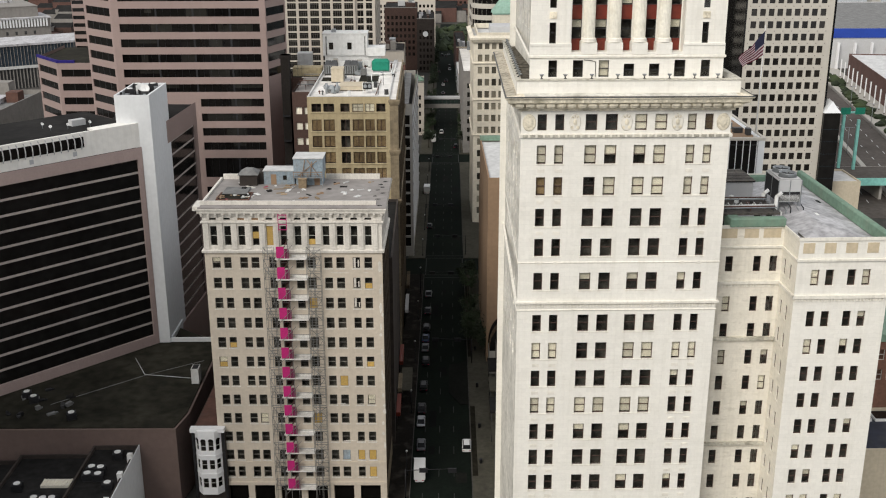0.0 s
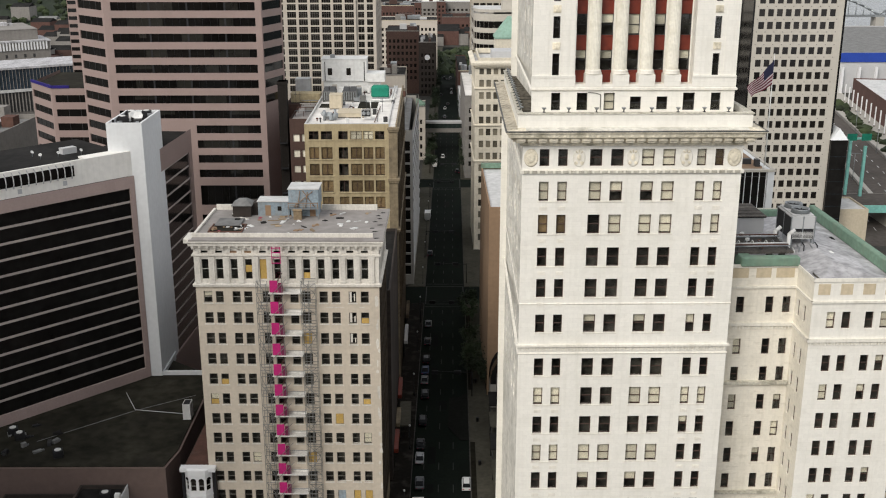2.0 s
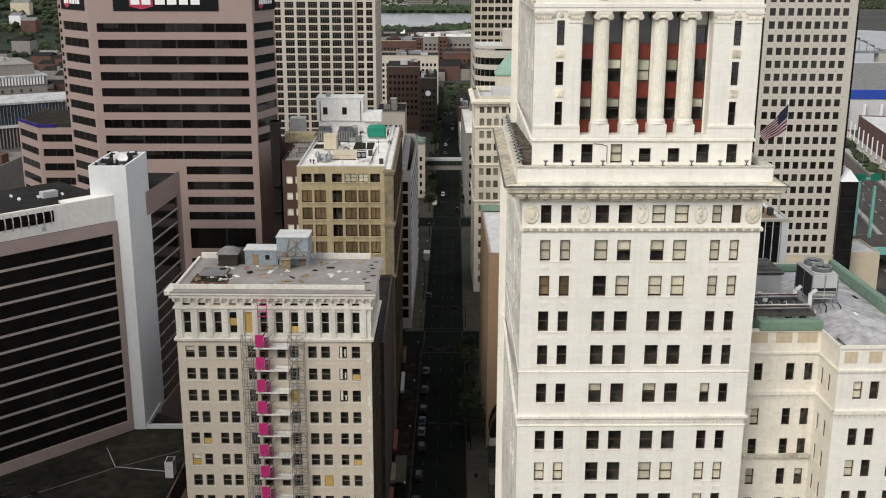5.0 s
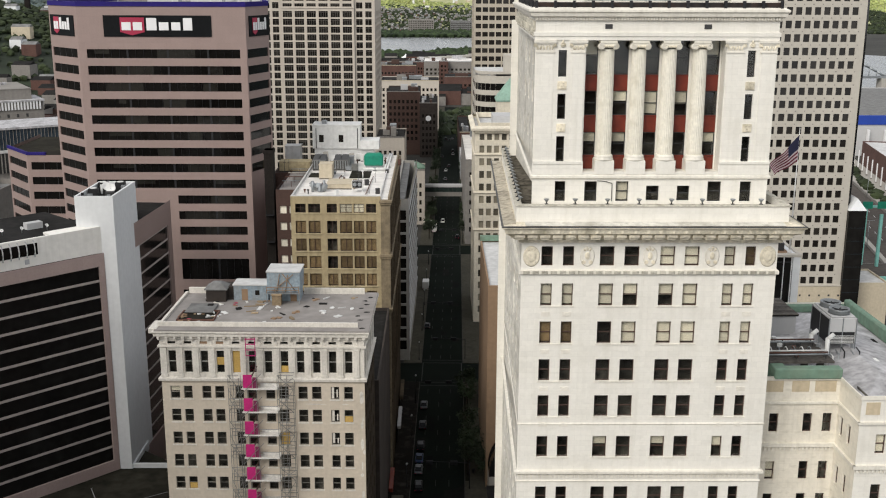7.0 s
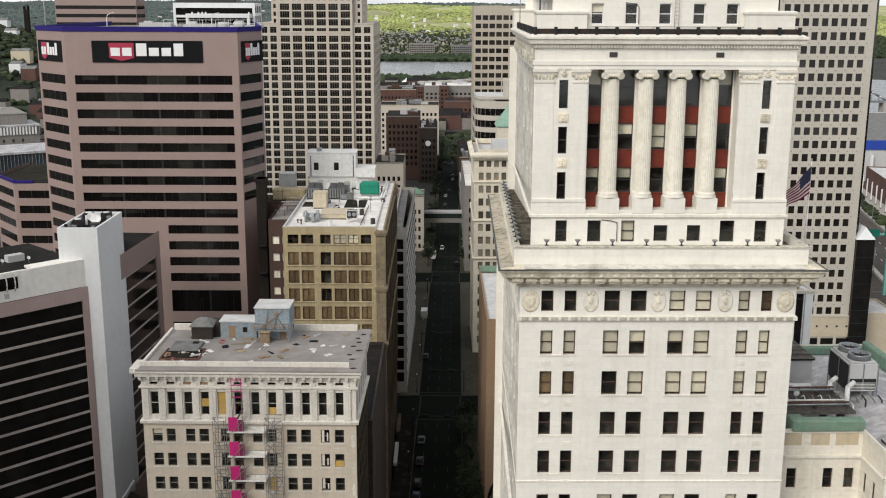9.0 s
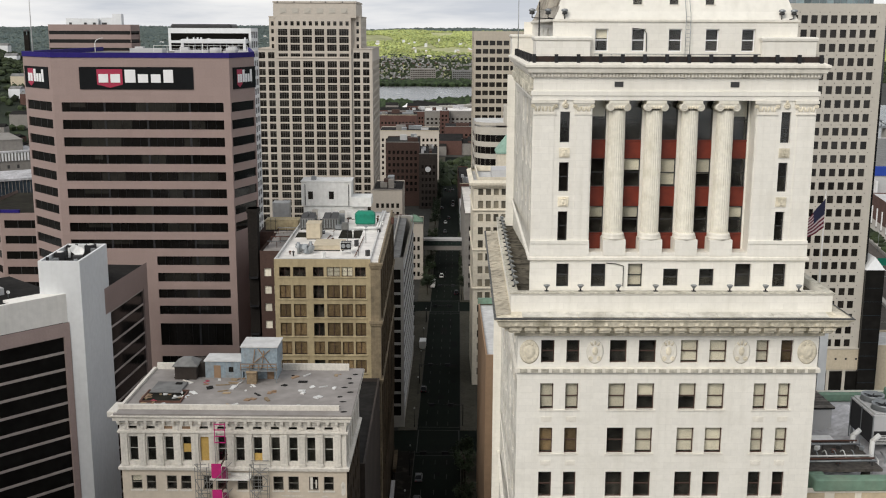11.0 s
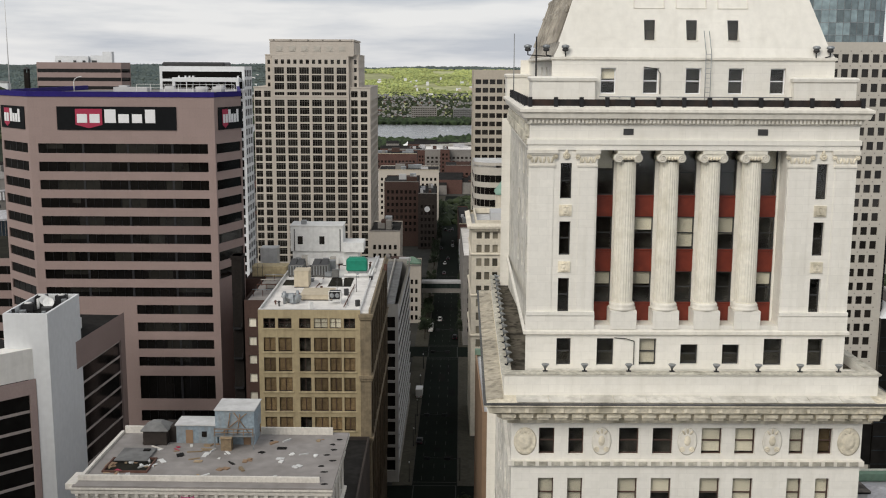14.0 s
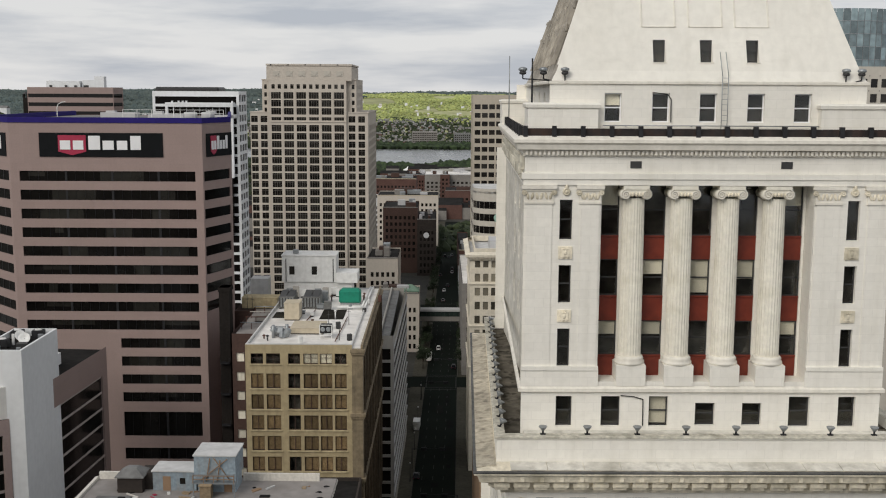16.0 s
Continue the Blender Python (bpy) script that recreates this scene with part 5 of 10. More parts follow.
facade(lime, BEIGE_TRIM, LX0, LX1, 50.1, 57.4, top_cols, [(51.12, 54.72)], 0.45, lw["front"], "pale", blinds=0.05, seed=33, extra=[(a + 0.02, b - 0.02, 55.75, 56.2) for a, b in top_cols])
facade(lime, BEIGE_TRIM, 0, LD, 50.1, 57.4, l_side, [(51.12, 54.72)], 0.45, lw["right"], "stone", blinds=0.05, seed=34)
bm = bmesh.new()
for i in range(13):
    u = -13.55 + 2.425 * (i - 0.5)
    u = min(max(u, LX0 + 0.55), LX1 - 0.55)
    box(bm, u - 0.42, u + 0.42, -0.22, 0, 50.9, 54.9)
    box(bm, u - 0.5, u + 0.5, -0.28, 0, 50.55, 50.9)
    box(bm, u - 0.5, u + 0.5, -0.3, 0, 54.9, 55.2)
    box(bm, u - 0.1, u + 0.1, -0.27, -0.22, 51.1, 54.7)
    me = bpy.data.meshes.new("pilaster")
    bm.to_mesh(me), bm.free()
    me.materials.append(BEIGE_TRIM)
    put("pilaster", me, lime)
    bm = bmesh.new()
bm.free()
bm = bmesh.new()
ring(bm, LX0, LX1, 0, LD, [(0, 49.85), (0.35, 49.95), (0.4, 50.35), (0.15, 50.5), (0, 50.55)])
part("string_course", bm, BEIGE_TRIM, lime)
bm = bmesh.new()
ring(bm, LX0, LX1, 0, LD, [(0, 55.2), (0.3, 55.3), (0.3, 55.55), (0.05, 55.6)])
part("string_course", bm, BEIGE_TRIM, lime)
bm = bmesh.new()
ring(bm, LX0, LX1, 0, LD, [(0, 56.5), (0.18, 56.6), (0.22, 56.9), (0.36, 57.05), (0.66, 57.15), (0.7, 57.55), (0.86, 57.75), (0.86, 57.95), (0.2, 58.1), (-0.4, 58.1)])
part("cornice", bm, BEIGE_TRIM, lime, "pale deep bracketed cornice")
bm = boxes((-0.2, 0.2, -0.62, -0.2, 56.8, 57.12), (-0.16, 0.16, -0.42, -0.1, 56.52, 56.8))
lb_me = bpy.data.meshes.new("bracket")
bm.to_mesh(lb_me), bm.free()
lb_me.materials.append(BEIGE_TRIM)
for i in range(26):
    put("bracket", lb_me, lime, pose(LX0 + i * (LX1 - LX0) / 25, 0, 0))
for i in range(18):
    put("bracket", lb_me, lime, pose(LX1, i * LD / 17, 0, 0, 0, 90))
bm = bevelled(boxes((LX0 - 1.5, LX0 - 0.2, -0.3, 3.6, 57.45, 58.3)), 0.08)
part("cornice_corner", bm, BEIGE_TRIM, lime, "broken corner piece of the white cornice")
bm = boxes((LX0 - 0.5, LX1 + 0.8, -0.78, LD + 0.5, 57.98, 58.22))
part("roof", bm, ROOF_RUBBLE, lime, "dusty grey roof strewn with rubble")
for q in ((LX0 - 0.3, LX1 - 1.0, 0.95, 1.3, 58.2, 58.9), (LX0 - 0.3, LX0 + 0.1, 1.32, LD - 0.62, 58.2, 58.6), (LX0 + 0.2, LX0 + 5.0, LD - 0.6, LD - 0.2, 58.2, 59.2), (LX1 - 11.5, LX1 - 1.4, LD - 0.6, LD - 0.2, 58.2, 59.2)):
    part("parapet", boxes(q), BEIGE_TRIM, lime)
# ground floor piers and shop fronts
bm = boxes((LX0, LX1, -0.25, 0.2, 4.2, 4.8), (LX0, LX1, -0.12, 0.1, 8.6, 9.05))
for i in range(7):
    u = LX0 + i * (LX1 - LX0 - 1.2) / 6
    box(bm, u, u + 1.2, -0.1, 0.6, 0, 4.2)
part("shopfront_piers", bm, BEIGE, lime)
bm = boxes((LX0 + 0.2, LX1 - 0.2, 0.62, 0.7, 0, 4.2))
part("shop_window", bm, STRIP_GLASS, lime)
bm = bmesh.new()
pierced(bm, 0, LD, 0, 4.6, [], 0.2)
part("wall", bm, OLD_STONE, lime, m=lw["right"])
lsill = bpy.data.meshes.new("sill")
bm = boxes((-0.82, 0.82, -0.12, 0.1, -0.2, 0))
bm.to_mesh(lsill), bm.free()
lsill.materials.append(BEIGE_TRIM)
for c, d in l_rows:
    for a, b in l_cols:
        put("sill", lsill, lime, pose((a + b) / 2, 0, c))
# plywood over broken windows
for i, j, half in ((11, 1, 1), (7, 2, 2), (1, 4, 1), (0, 5, 1), (11, 5, 1), (9, 6, 2), (7, 8, 2), (10, 10, 2), (11, 10, 2), (11, 11, 2), (9, 10, 0)):
    a, b = l_cols[i]
    c, d = l_rows[j]
    lo, hi = (c + 0.05, c + 0.95) if half == 1 else (c + 0.05, d - 0.08)
    bm = boxes((a + 0.08, b - 0.08, 0.14, 0.17, lo, hi))
    part("plywood_sheet", bm, PLY if (i, j) != (9, 10) else BLUE_PANEL, lime, "yellow plywood over a broken window" if j != 10 or i != 9 else "pale blue board over a window")
for i, lo, hi in ((3, 52.4, 53.6), (4, 51.2, 54.6), (7, 51.2, 52.3)):
    a, b = top_cols[i]
    bm = boxes((a + 0.06, b - 0.06, 0.28, 0.31, lo, hi))
    part("plywood_sheet", bm, PLY, lime, "yellow plywood over a broken window")
# broken white sashes in one bay
for j in range(3):
    a, b = l_cols[10]
    c, d = l_rows[j]
    bm = boxes((a + 0.14, a + 0.5, 0.11, 0.14, c + 0.12 + 0.1 * j, d - 0.12))
    part("loose_sash", bm, BEIGE_TRIM, lime, "white peeling loose window sash")
    bm = boxes((b - 0.42, b - 0.22, 0.12, 0.15, c + 0.3, d - 0.5 - 0.2 * j))
    part("loose_sash", bm, BEIGE_TRIM, lime, "white peeling loose window sash")
rng = random.Random(52)
for k in range(26):
    bm = bmesh.new()
    if k < 18:
        u, z = LX1 - rng.uniform(0.1, 0.55), 48.5 - 2.1 * k + rng.uniform(-0.8, 0.8)
        w, h_ = rng.uniform(0.15, 0.4), rng.uniform(0.3, 1.2)
    else:
        u, z = rng.uniform(4.5, 14.0), rng.choice((46.2, 20.9, 13.4))
        w, h_ = rng.uniform(0.5, 1.8), rng.uniform(0.06, 0.16)
    n = 9
    ring_v = [bm.verts.new((u + w * rng.uniform(0.6, 1.0) * math.cos(6.283 * q / n), -0.012, z + h_ * rng.uniform(0.6, 1.0) * math.sin(6.283 * q / n))) for q in range(n)]
    back_v = [bm.verts.new((p.co.x, 0.01, p.co.z)) for p in ring_v]
    bm.faces.new(ring_v)
    for q in range(n):
        bm.faces.new((ring_v[q], back_v[q], back_v[(q + 1) % n], ring_v[(q + 1) % n]))
    part("spalled_patch", bm, BEIGE_TRIM, lime, "pale spalled stone patch")
for i in (2, 3):
    a, b = top_cols[i]
    part("slot_panel", boxes((a + 0.02, b - 0.02, 0.2, 0.24, 55.75, 56.2)), TAN, lime, "rusty board in a frieze slot")
# rosettes of the frieze between the slots
ros = bpy.data.meshes.new("rosette")
bm = bmesh.new()
lathe(bm, [(0.3, 0), (0.3, 0.06), (0.22, 0.08), (0.16, 0.04), (0.1, 0.1), (0.02, 0.12)], 14)
bmesh.ops.transform(bm, matrix=pose(0, 0, 0, 90), verts=bm.verts)
bm.to_mesh(ros), bm.free()
ros.materials.append(BEIGE_TRIM)
for i in range(13):
    u = min(max(-13.55 + 2.425 * (i - 0.5), LX0 + 0.5), LX1 - 0.5)
    put("rosette", ros, lime, pose(u, 0, 55.85))


def band_wall(parent, pts, z0, z1, bands, wall_mat, glass_mat, reveal=0.25, pier=0.9, mull=None, name="wall", skip_ends=0.0):
    """Walls along a plan polyline with continuous window strips; each strip is one part. bands: (z0, z1)."""
    for (xa, ya), (xb, yb_) in zip(pts, pts[1:]):
        w = math.hypot(xb - xa, yb_ - ya)
        m = pose(xa, ya, 0, 0, 0, math.degrees(math.atan2(yb_ - ya, xb - xa)))
        holes = [(pier, w - pier, c, d) for c, d in bands]
        bm = bmesh.new()
        pierced(bm, 0, w, z0, z1, holes, reveal)
        part(name, bm, wall_mat, parent, m=m)
        for c, d in bands:
            bm = boxes((pier, w - pier, reveal - 0.03, reveal + 0.02, c, d))
            strip = part("window_strip", bm, glass_mat, parent, m=m)
            if mull:
                k = max(2, int((w - 2 * pier) / mull))
                bm = bmesh.new()
                for i in range(1, k):
                    u = pier + i * (w - 2 * pier) / k
                    box(bm, u - 0.05, u + 0.05, reveal - 0.1, reveal - 0.03, c, d)
                tagged(part("mullions", bm, DARK_FRAME, strip), kind="stuff")


def grid_block(parent, x0, x1, y0, y1, z0, z1, nx, zrows, ww, wh, wall_mat, glass_mat, faces=("front", "left"), reveal=0.35, ny=None, margin=1.0, limit=280, m=None, pairs=False, roof_mat=None, sillz=0.9):
    """A block with a grid of single windows. zrows: sill heights."""
    base = m or Matrix.Identity(4)
    sd = sides(x0, x1, y0, y1)
    made = 0
    for key, mm in sd.items():
        w = (x1 - x0) if key in ("front", "back") else (y1 - y0)
        off = x0 if key == "front" else 0
        if key not in faces:
            bm = bmesh.new()
            pierced(bm, off, off + w, z0, z1, [], reveal)
            part("wall", bm, wall_mat, parent, m=base @ mm)
            continue
        n = nx if key in ("front", "back") else (ny or max(2, round(nx * w / (x1 - x0))))
        pitch = (w - 2 * margin) / n
        holes = [(off + margin + (i + 0.5) * pitch - ww / 2, off + margin + (i + 0.5) * pitch + ww / 2, z, z + wh) for z in zrows for i in range(n)]
        bm = bmesh.new()
        pierced(bm, off, off + w, z0, z1, holes, reveal)
        part("wall", bm, wall_mat, parent, m=base @ mm)
        pm = bpy.data.meshes.new("pane")
        b2 = boxes((-ww / 2, ww / 2, reveal - 0.04, reveal, 0, wh))
        if pairs:
            box(b2, -0.06, 0.06, reveal - 0.12, reveal - 0.04, 0, wh)
        b2.to_mesh(pm), b2.free()
        pm.materials.append(glass_mat)
        rest = bmesh.new()
        for a, b, c, d in holes:
            if made < limit:
                put("window", pm, parent, base @ mm @ pose((a + b) / 2, 0, c))
                made += 1
            else:
                box(rest, a, b, reveal - 0.04, reveal, c, d)
        if rest.verts:
            tagged(part("window_panes", rest, glass_mat, parent, m=base @ mm), kind="stuff")
        else:
            rest.free()
    bm = boxes((x0 + 0.3, x1 - 0.3, y0 + 0.3, y1 - 0.3, z1 - 0.9, z1 - 0.5))
    part("roof", bm, roof_mat or ROOF_GREY, parent, m=base)


# ---- ground, streets ----
bm = bmesh.new()
v = [bm.verts.new(p) for p in ((-2500, -200, -0.1), (2500, -200, -0.1), (2500, 4800, -0.1), (-2500, 4800, -0.1))]
bm.faces.new(v)
tagged(part("ground", bm, GROUND), "dark patchy city ground reaching to the hills", "ground", kind="structure")
ROAD_L, ROAD_R = -4.0, 8.2                            # kerb lines in the street's own frame
CROSS = ((158.5, 172.0), (303.5, 318.5), (445.5, 460.5), (588, 602))
DRIFT = 0.018                                          # the street bears slightly to the right
STREET = pose(0, 200, 0, 0, 0, -math.degrees(math.atan(DRIFT))) @ pose(0, -200, 0)


def slab(name, x0, x1, y0, y1, z0, z1, material, label, cat, m=STREET):
    bm = boxes((x0, x1, y0, y1, z0, z1))
    return tagged(part(name, bm, material, m=m), label, cat, kind="structure")


slab("road", ROAD_L, ROAD_R, -60, 960, -0.4, 0.0, ASPHALT, "dark asphalt street running straight between the blocks", "road")
for k, (a, b) in enumerate(CROSS):
    slab("cross_road", -220, 0, a, b, -0.4, -0.006, ASPHALT, "dark asphalt cross street", "road", Matrix.Identity(4))
    slab("cross_road", 0, 260, a, b, -0.4, -0.006, ASPHALT, "dark asphalt cross street", "road", Matrix.Identity(4))
ends = [-60] + [q for c in CROSS for q in c] + [960]
for a, b in zip(ends[::2], ends[1::2]):
    slab("pavement", ROAD_L - 5.2, ROAD_L, a, b, -0.3, 0.15, SHADED_PAVING if a < 200 < b else PAVING, "brick pavement coloured dark for shade, with a raised kerb" if a < 200 < b else "concrete pavement with a raised kerb", "pavement")
    slab("pavement", ROAD_R, ROAD_R + 5.6, a, b, -0.3, 0.15, PAVING, "concrete pavement with a raised kerb", "pavement")
    for x in (ROAD_L - 0.02, ROAD_R - 0.16):
        slab("kerb", x, x + 0.18, a, b, -0.2, 0.17, KERB, "worn pale granite kerb", "kerb")
slab("pavement", -60, ROAD_L - 5.2, 172, 176.5, -0.3, 0.148, PAVING, "concrete pavement before the limestone building", "pavement", Matrix.Identity(4))
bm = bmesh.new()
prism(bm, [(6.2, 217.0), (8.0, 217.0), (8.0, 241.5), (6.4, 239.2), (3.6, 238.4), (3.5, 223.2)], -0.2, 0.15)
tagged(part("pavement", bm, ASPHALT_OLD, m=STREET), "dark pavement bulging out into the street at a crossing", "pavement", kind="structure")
slab("planting_strip", ROAD_R + 0.1, ROAD_R + 1.15, 186, 216, 0.1, 0.19, DIRT_DARK, "dark planting strip along the kerb", "planting strip")
slab("planting_strip", ROAD_R + 0.1, ROAD_R + 1.15, 243, 298, 0.1, 0.19, DIRT_DARK, "dark planting strip along the kerb", "planting strip")
rng = random.Random(71)
for k in range(34):
    y = 185 + k * 12.5 + rng.uniform(-4, 4)
    x = rng.choice((-2.6, 0.0, 2.2, 4.6, 6.0))
    if any(a - 4 < y < b + 10 for a, b in CROSS):
        continue
    w, h_ = rng.uniform(0.8, 2.6), rng.uniform(2, 9)
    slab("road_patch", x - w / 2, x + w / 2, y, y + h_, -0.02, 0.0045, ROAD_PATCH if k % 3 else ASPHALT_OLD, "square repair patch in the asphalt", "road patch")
# lane marks
bm = bmesh.new()
for x in (-1.5, 1.6, 4.6):
    for i in range(62):
        y = 60 + i * 9.1
        if not any(a - 3 < y < b + 3 for a, b in CROSS):
            box(bm, x - 0.07, x + 0.07, y - 1.5, y + 1.5, 0.005, 0.011)
tagged(part("lane_markings", bm, PAINT, m=STREET), "worn white dashed lane lines on the asphalt", "road marking", kind="stuff")
walks = thing("crosswalk_markings", STREET, "faded white crosswalk lines at the junctions", "road marking", kind="structure")
for a, b in CROSS:
    for y in (a - 2.6, a - 0.3, b + 0.3, b + 2.6):
        part("crosswalk_line", boxes((ROAD_L + 0.3, ROAD_R - 0.3, y - 0.14, y + 0.14, 0.005, 0.012)), PAINT, walks)
    for x in (ROAD_L + 0.4, ROAD_R - 0.6):
        part("crosswalk_line", boxes((x, x + 0.26, a - 0.1, b + 0.1, 0.005, 0.012)), PAINT, walks)

# ---- dark glass hotel with white slab ----
hotel = thing("glass_hotel", pose(-59.6, 217.2, 0, 0, 0, 46), "dark brown glass hotel with pink granite frame and white rear band", "building")
hz1 = 59.4
hb = [(17.7 + i * 3.052, 17.7 + i * 3.052 + 2.6) for i in range(13)]
bm = bmesh.new()
pierced(bm, -62, 0, 0, hz1, [(-59, -1.1, hb[0][0], hb[-1][1])], 0.5)
part("granite_frame", bm, PINK_HOTEL, hotel)
for c, d in hb:
    bm = boxes((-59, -1.1, 0.42, 0.5, c, d))
    g = part("window_strip", bm, HOTEL_GLASS, hotel)
    if d < hb[-1][1]:
        bm = boxes((-59, -1.1, 0.3, 0.5, d, d + 0.452))
        part("spandrel", bm, HOTEL_LINE, hotel, "thin pale spandrel line")
bm = boxes((-62, -0.1, 0.3, 0.9, hz1, 64.4), (-9.5, -0.1, 0.9, 4.0, hz1, 64.3))
part("white_band", bm, HOTEL_WHITE, hotel)
for u in (-45, -33, -24, -15):
    part("wall_vent", boxes((u, u + 0.8, 0.24, 0.3, 59.9, 60.8)), STUCCO_GREY, hotel)
bm = boxes((-60, -12.5, 0.24, 0.3, 61.4, 63.5))
part("ribbon_window", bm, STRIP_GLASS, hotel)
bm = bmesh.new()
for i in range(33):
    u = -59.6 + i * 1.45
    for (o0, z0), (o1, z1) in zip(((0.0, 61.1), (-0.25, 62.0), (-0.22, 63.0), (0.1, 63.8)), ((-0.25, 62.0), (-0.22, 63.0), (0.1, 63.8), (0.5, 64.2))):
        cyl(bm, (u, o0, z0), (u, o1, z1), 0.11, seg=5)
tagged(part("screen_ribs", bm, STUCCO_GREY, hotel, "pale curved ribs before the ribbon window"), kind="stuff")
bm = boxes((-62, -0.2, 0.9, 22, 63.5, 63.9), (-62, -0.2, 0.95, 21.5, 0, 63.5))
part("roof", bm, ROOF_DARK, hotel, "dark bitumen roof")
for q in ((-10, -7.0, 9, 10.6, 63.9, 65.1), (-33, -30.5, 9, 11, 63.9, 64.4), (-42, -39.5, 8, 10, 63.9, 64.4), (-50, -47.5, 8, 10, 63.9, 64.4)):
    part("roof_box", boxes(q), STUCCO_GREY, hotel)
slab_t = thing("white_stair_tower", pose(-64.35, 217.3, 0), "tall plain white stucco stair tower of the hotel", "building")
bm = bmesh.new()
ring(bm, 0, 7.1, 0, 15.2, [(0, 14), (0, 70.1), (-0.4, 70.1), (-0.4, 68.9)])
part("wall", bm, STUCCO, slab_t)
bm = boxes((0.4, 6.7, 0.4, 14.8, 68.6, 68.9))
part("roof", bm, ROOF_DARK, slab_t)
wing = thing("hotel_wing", pose(-57.5, 226.0, 0, 0, 0, 86), "dark glass hotel wing with slanting pale floor lines", "building")
wb = [(14.97 + 3.02 * i, 17.62 + 3.02 * i) for i in range(14)]
bm = bmesh.new()
pierced(bm, 0, 26.5, 0, 62.2, [(0.3, 24.2, 14.9, 57.3)], 0.4)
part("granite_frame", bm, PINK, wing)
for c, d in wb:
    bm = boxes((0.3, 24.2, 0.34, 0.4, c, d))
    part("window_strip", bm, HOTEL_GLASS, wing)
    bm = boxes((0.3, 24.2, 0.24, 0.4, d, min(d + 0.37, 57.3)))
    part("spandrel", bm, HOTEL_LINE, wing)
bm = boxes((0, 26.5, 0.4, 14, 60.5, 61.6))
part("roof", bm, ROOF_DARK, wing)
bm = boxes((12, 16, 4, 7, 61.6, 63.6))
part("roof_box", bm, STUCCO, wing)
podium = thing("low_podium", pose(0, 0, 0), "pink precast podium with a weathered flat roof", "building")
bm = bmesh.new()
prism(bm, [(-140, 178.0), (-47.2, 177.4), (-46.0, 184), (-46.0, 217), (-57.5, 226), (-140, 226)], 0, 15.3)
part("wall", bm, PINK_DARK, podium)
bm = bmesh.new()
prism(bm, [(-139, 178.4), (-47.6, 177.9), (-46.4, 184), (-46.4, 217), (-57.5, 226), (-139, 226)], 15.3, 15.5)
part("roof", bm, ROOF_OLIVE, podium, "weathered olive tar roof")

# ---- pink granite bank tower ----
bank = thing("bank_tower", pose(0, 0, 0), "pink granite bank tower with dark ribbon windows and purple roof edge", "building")
b_pts = [(-88.0, 335), (-88.0, 279.0), (-78.3, 269.0), (-40.5, 269.0), (-36.9, 279.0), (-47.8, 335), (-88.0, 335)]
bands_hi = [(91.5 - 3.735 * i, 93.5 - 3.735 * i) for i in range(9)]
b_lo = [(91.5 - 3.735 * i, 93.5 - 3.735 * i) for i in range(9, 13)]
band_wall(bank, b_pts[:3], 0, 103.0, bands_hi + b_lo, PINK, STRIP_GLASS, mull=3.0)
for (xa, ya), (xb, yb_) in zip(b_pts[3:5], b_pts[4:6]):
    band_wall(bank, [(xa, ya), (xb, yb_)], 0, 103.0, bands_hi[:8] if xa < -36 else bands_hi + b_lo, PINK, STRIP_GLASS, mull=None, pier=0.45)
band_wall(bank, b_pts[5:7], 0, 103.0, bands_hi, PINK, STRIP_GLASS)
holes = [(-76.6, -42.0, c, d) for c, d in bands_hi] + [(-57.9, -42.0, c, d) for c, d in b_lo] + [(-57.9, -42.0, 39.5, 44.6), (-57.9, -42.0, 34.6, 37.0)]
bm = bmesh.new()
pierced(bm, -78.3, -40.5, 0, 103.0, holes, 0.3)
part("wall", bm, PINK, bank, m=pose(0, 269.0, 0))
for a, b, c, d in holes:
    bm = boxes((a, b, 269.26, 269.32, c, d))
    st = part("window_strip", bm, STRIP_GLASS, bank)
    bm = bmesh.new()
    k = int((b - a) / 1.75)
    for i in range(1, k):
        u = a + i * (b - a) / k
        big = 0.22 if i % 5 == 0 else 0.015
        box(bm, u - big, u + big, 269.16, 269.26, c, d)
    tagged(part("mullions", bm, BLACK_METAL, st), kind="stuff")
bm = bmesh.new()
prism(bm, [(-87.5, 334.5), (-87.5, 279.3), (-78.1, 269.6), (-40.8, 269.6), (-37.4, 279.3), (-48.3, 334.5)], 102.2, 102.9)
part("roof", bm, ROOF_GREY, bank)
bm = bmesh.new()
outer = [(-88.15, 335), (-88.15, 278.9), (-78.35, 268.85), (-40.4, 268.85), (-36.75, 278.9), (-47.65, 335)]
inner = [(-87.4, 335), (-87.4, 279.3), (-78.0, 269.6), (-40.9, 269.6), (-37.5, 279.3), (-48.4, 335)]
for (p, q), (r, s) in zip(zip(outer, outer[1:]), zip(inner, inner[1:])):
    bm = bmesh.new()
    vs = [bm.verts.new((*c, z)) for c, z in ((p, 102.95), (q, 102.95), (q, 104.0), (p, 104.0), (r, 102.95), (s, 102.95), (s, 104.0), (r, 104.0))]
    for f in ((0, 1, 2, 3), (3, 2, 6, 7), (5, 4, 7, 6)):
        bm.faces.new([vs[i] for i in f])
    bm.faces.new([vs[i] for i in (0, 4, 5, 1)])
    part("purple_coping", bm, PURPLE, bank, "purple painted roof edge")


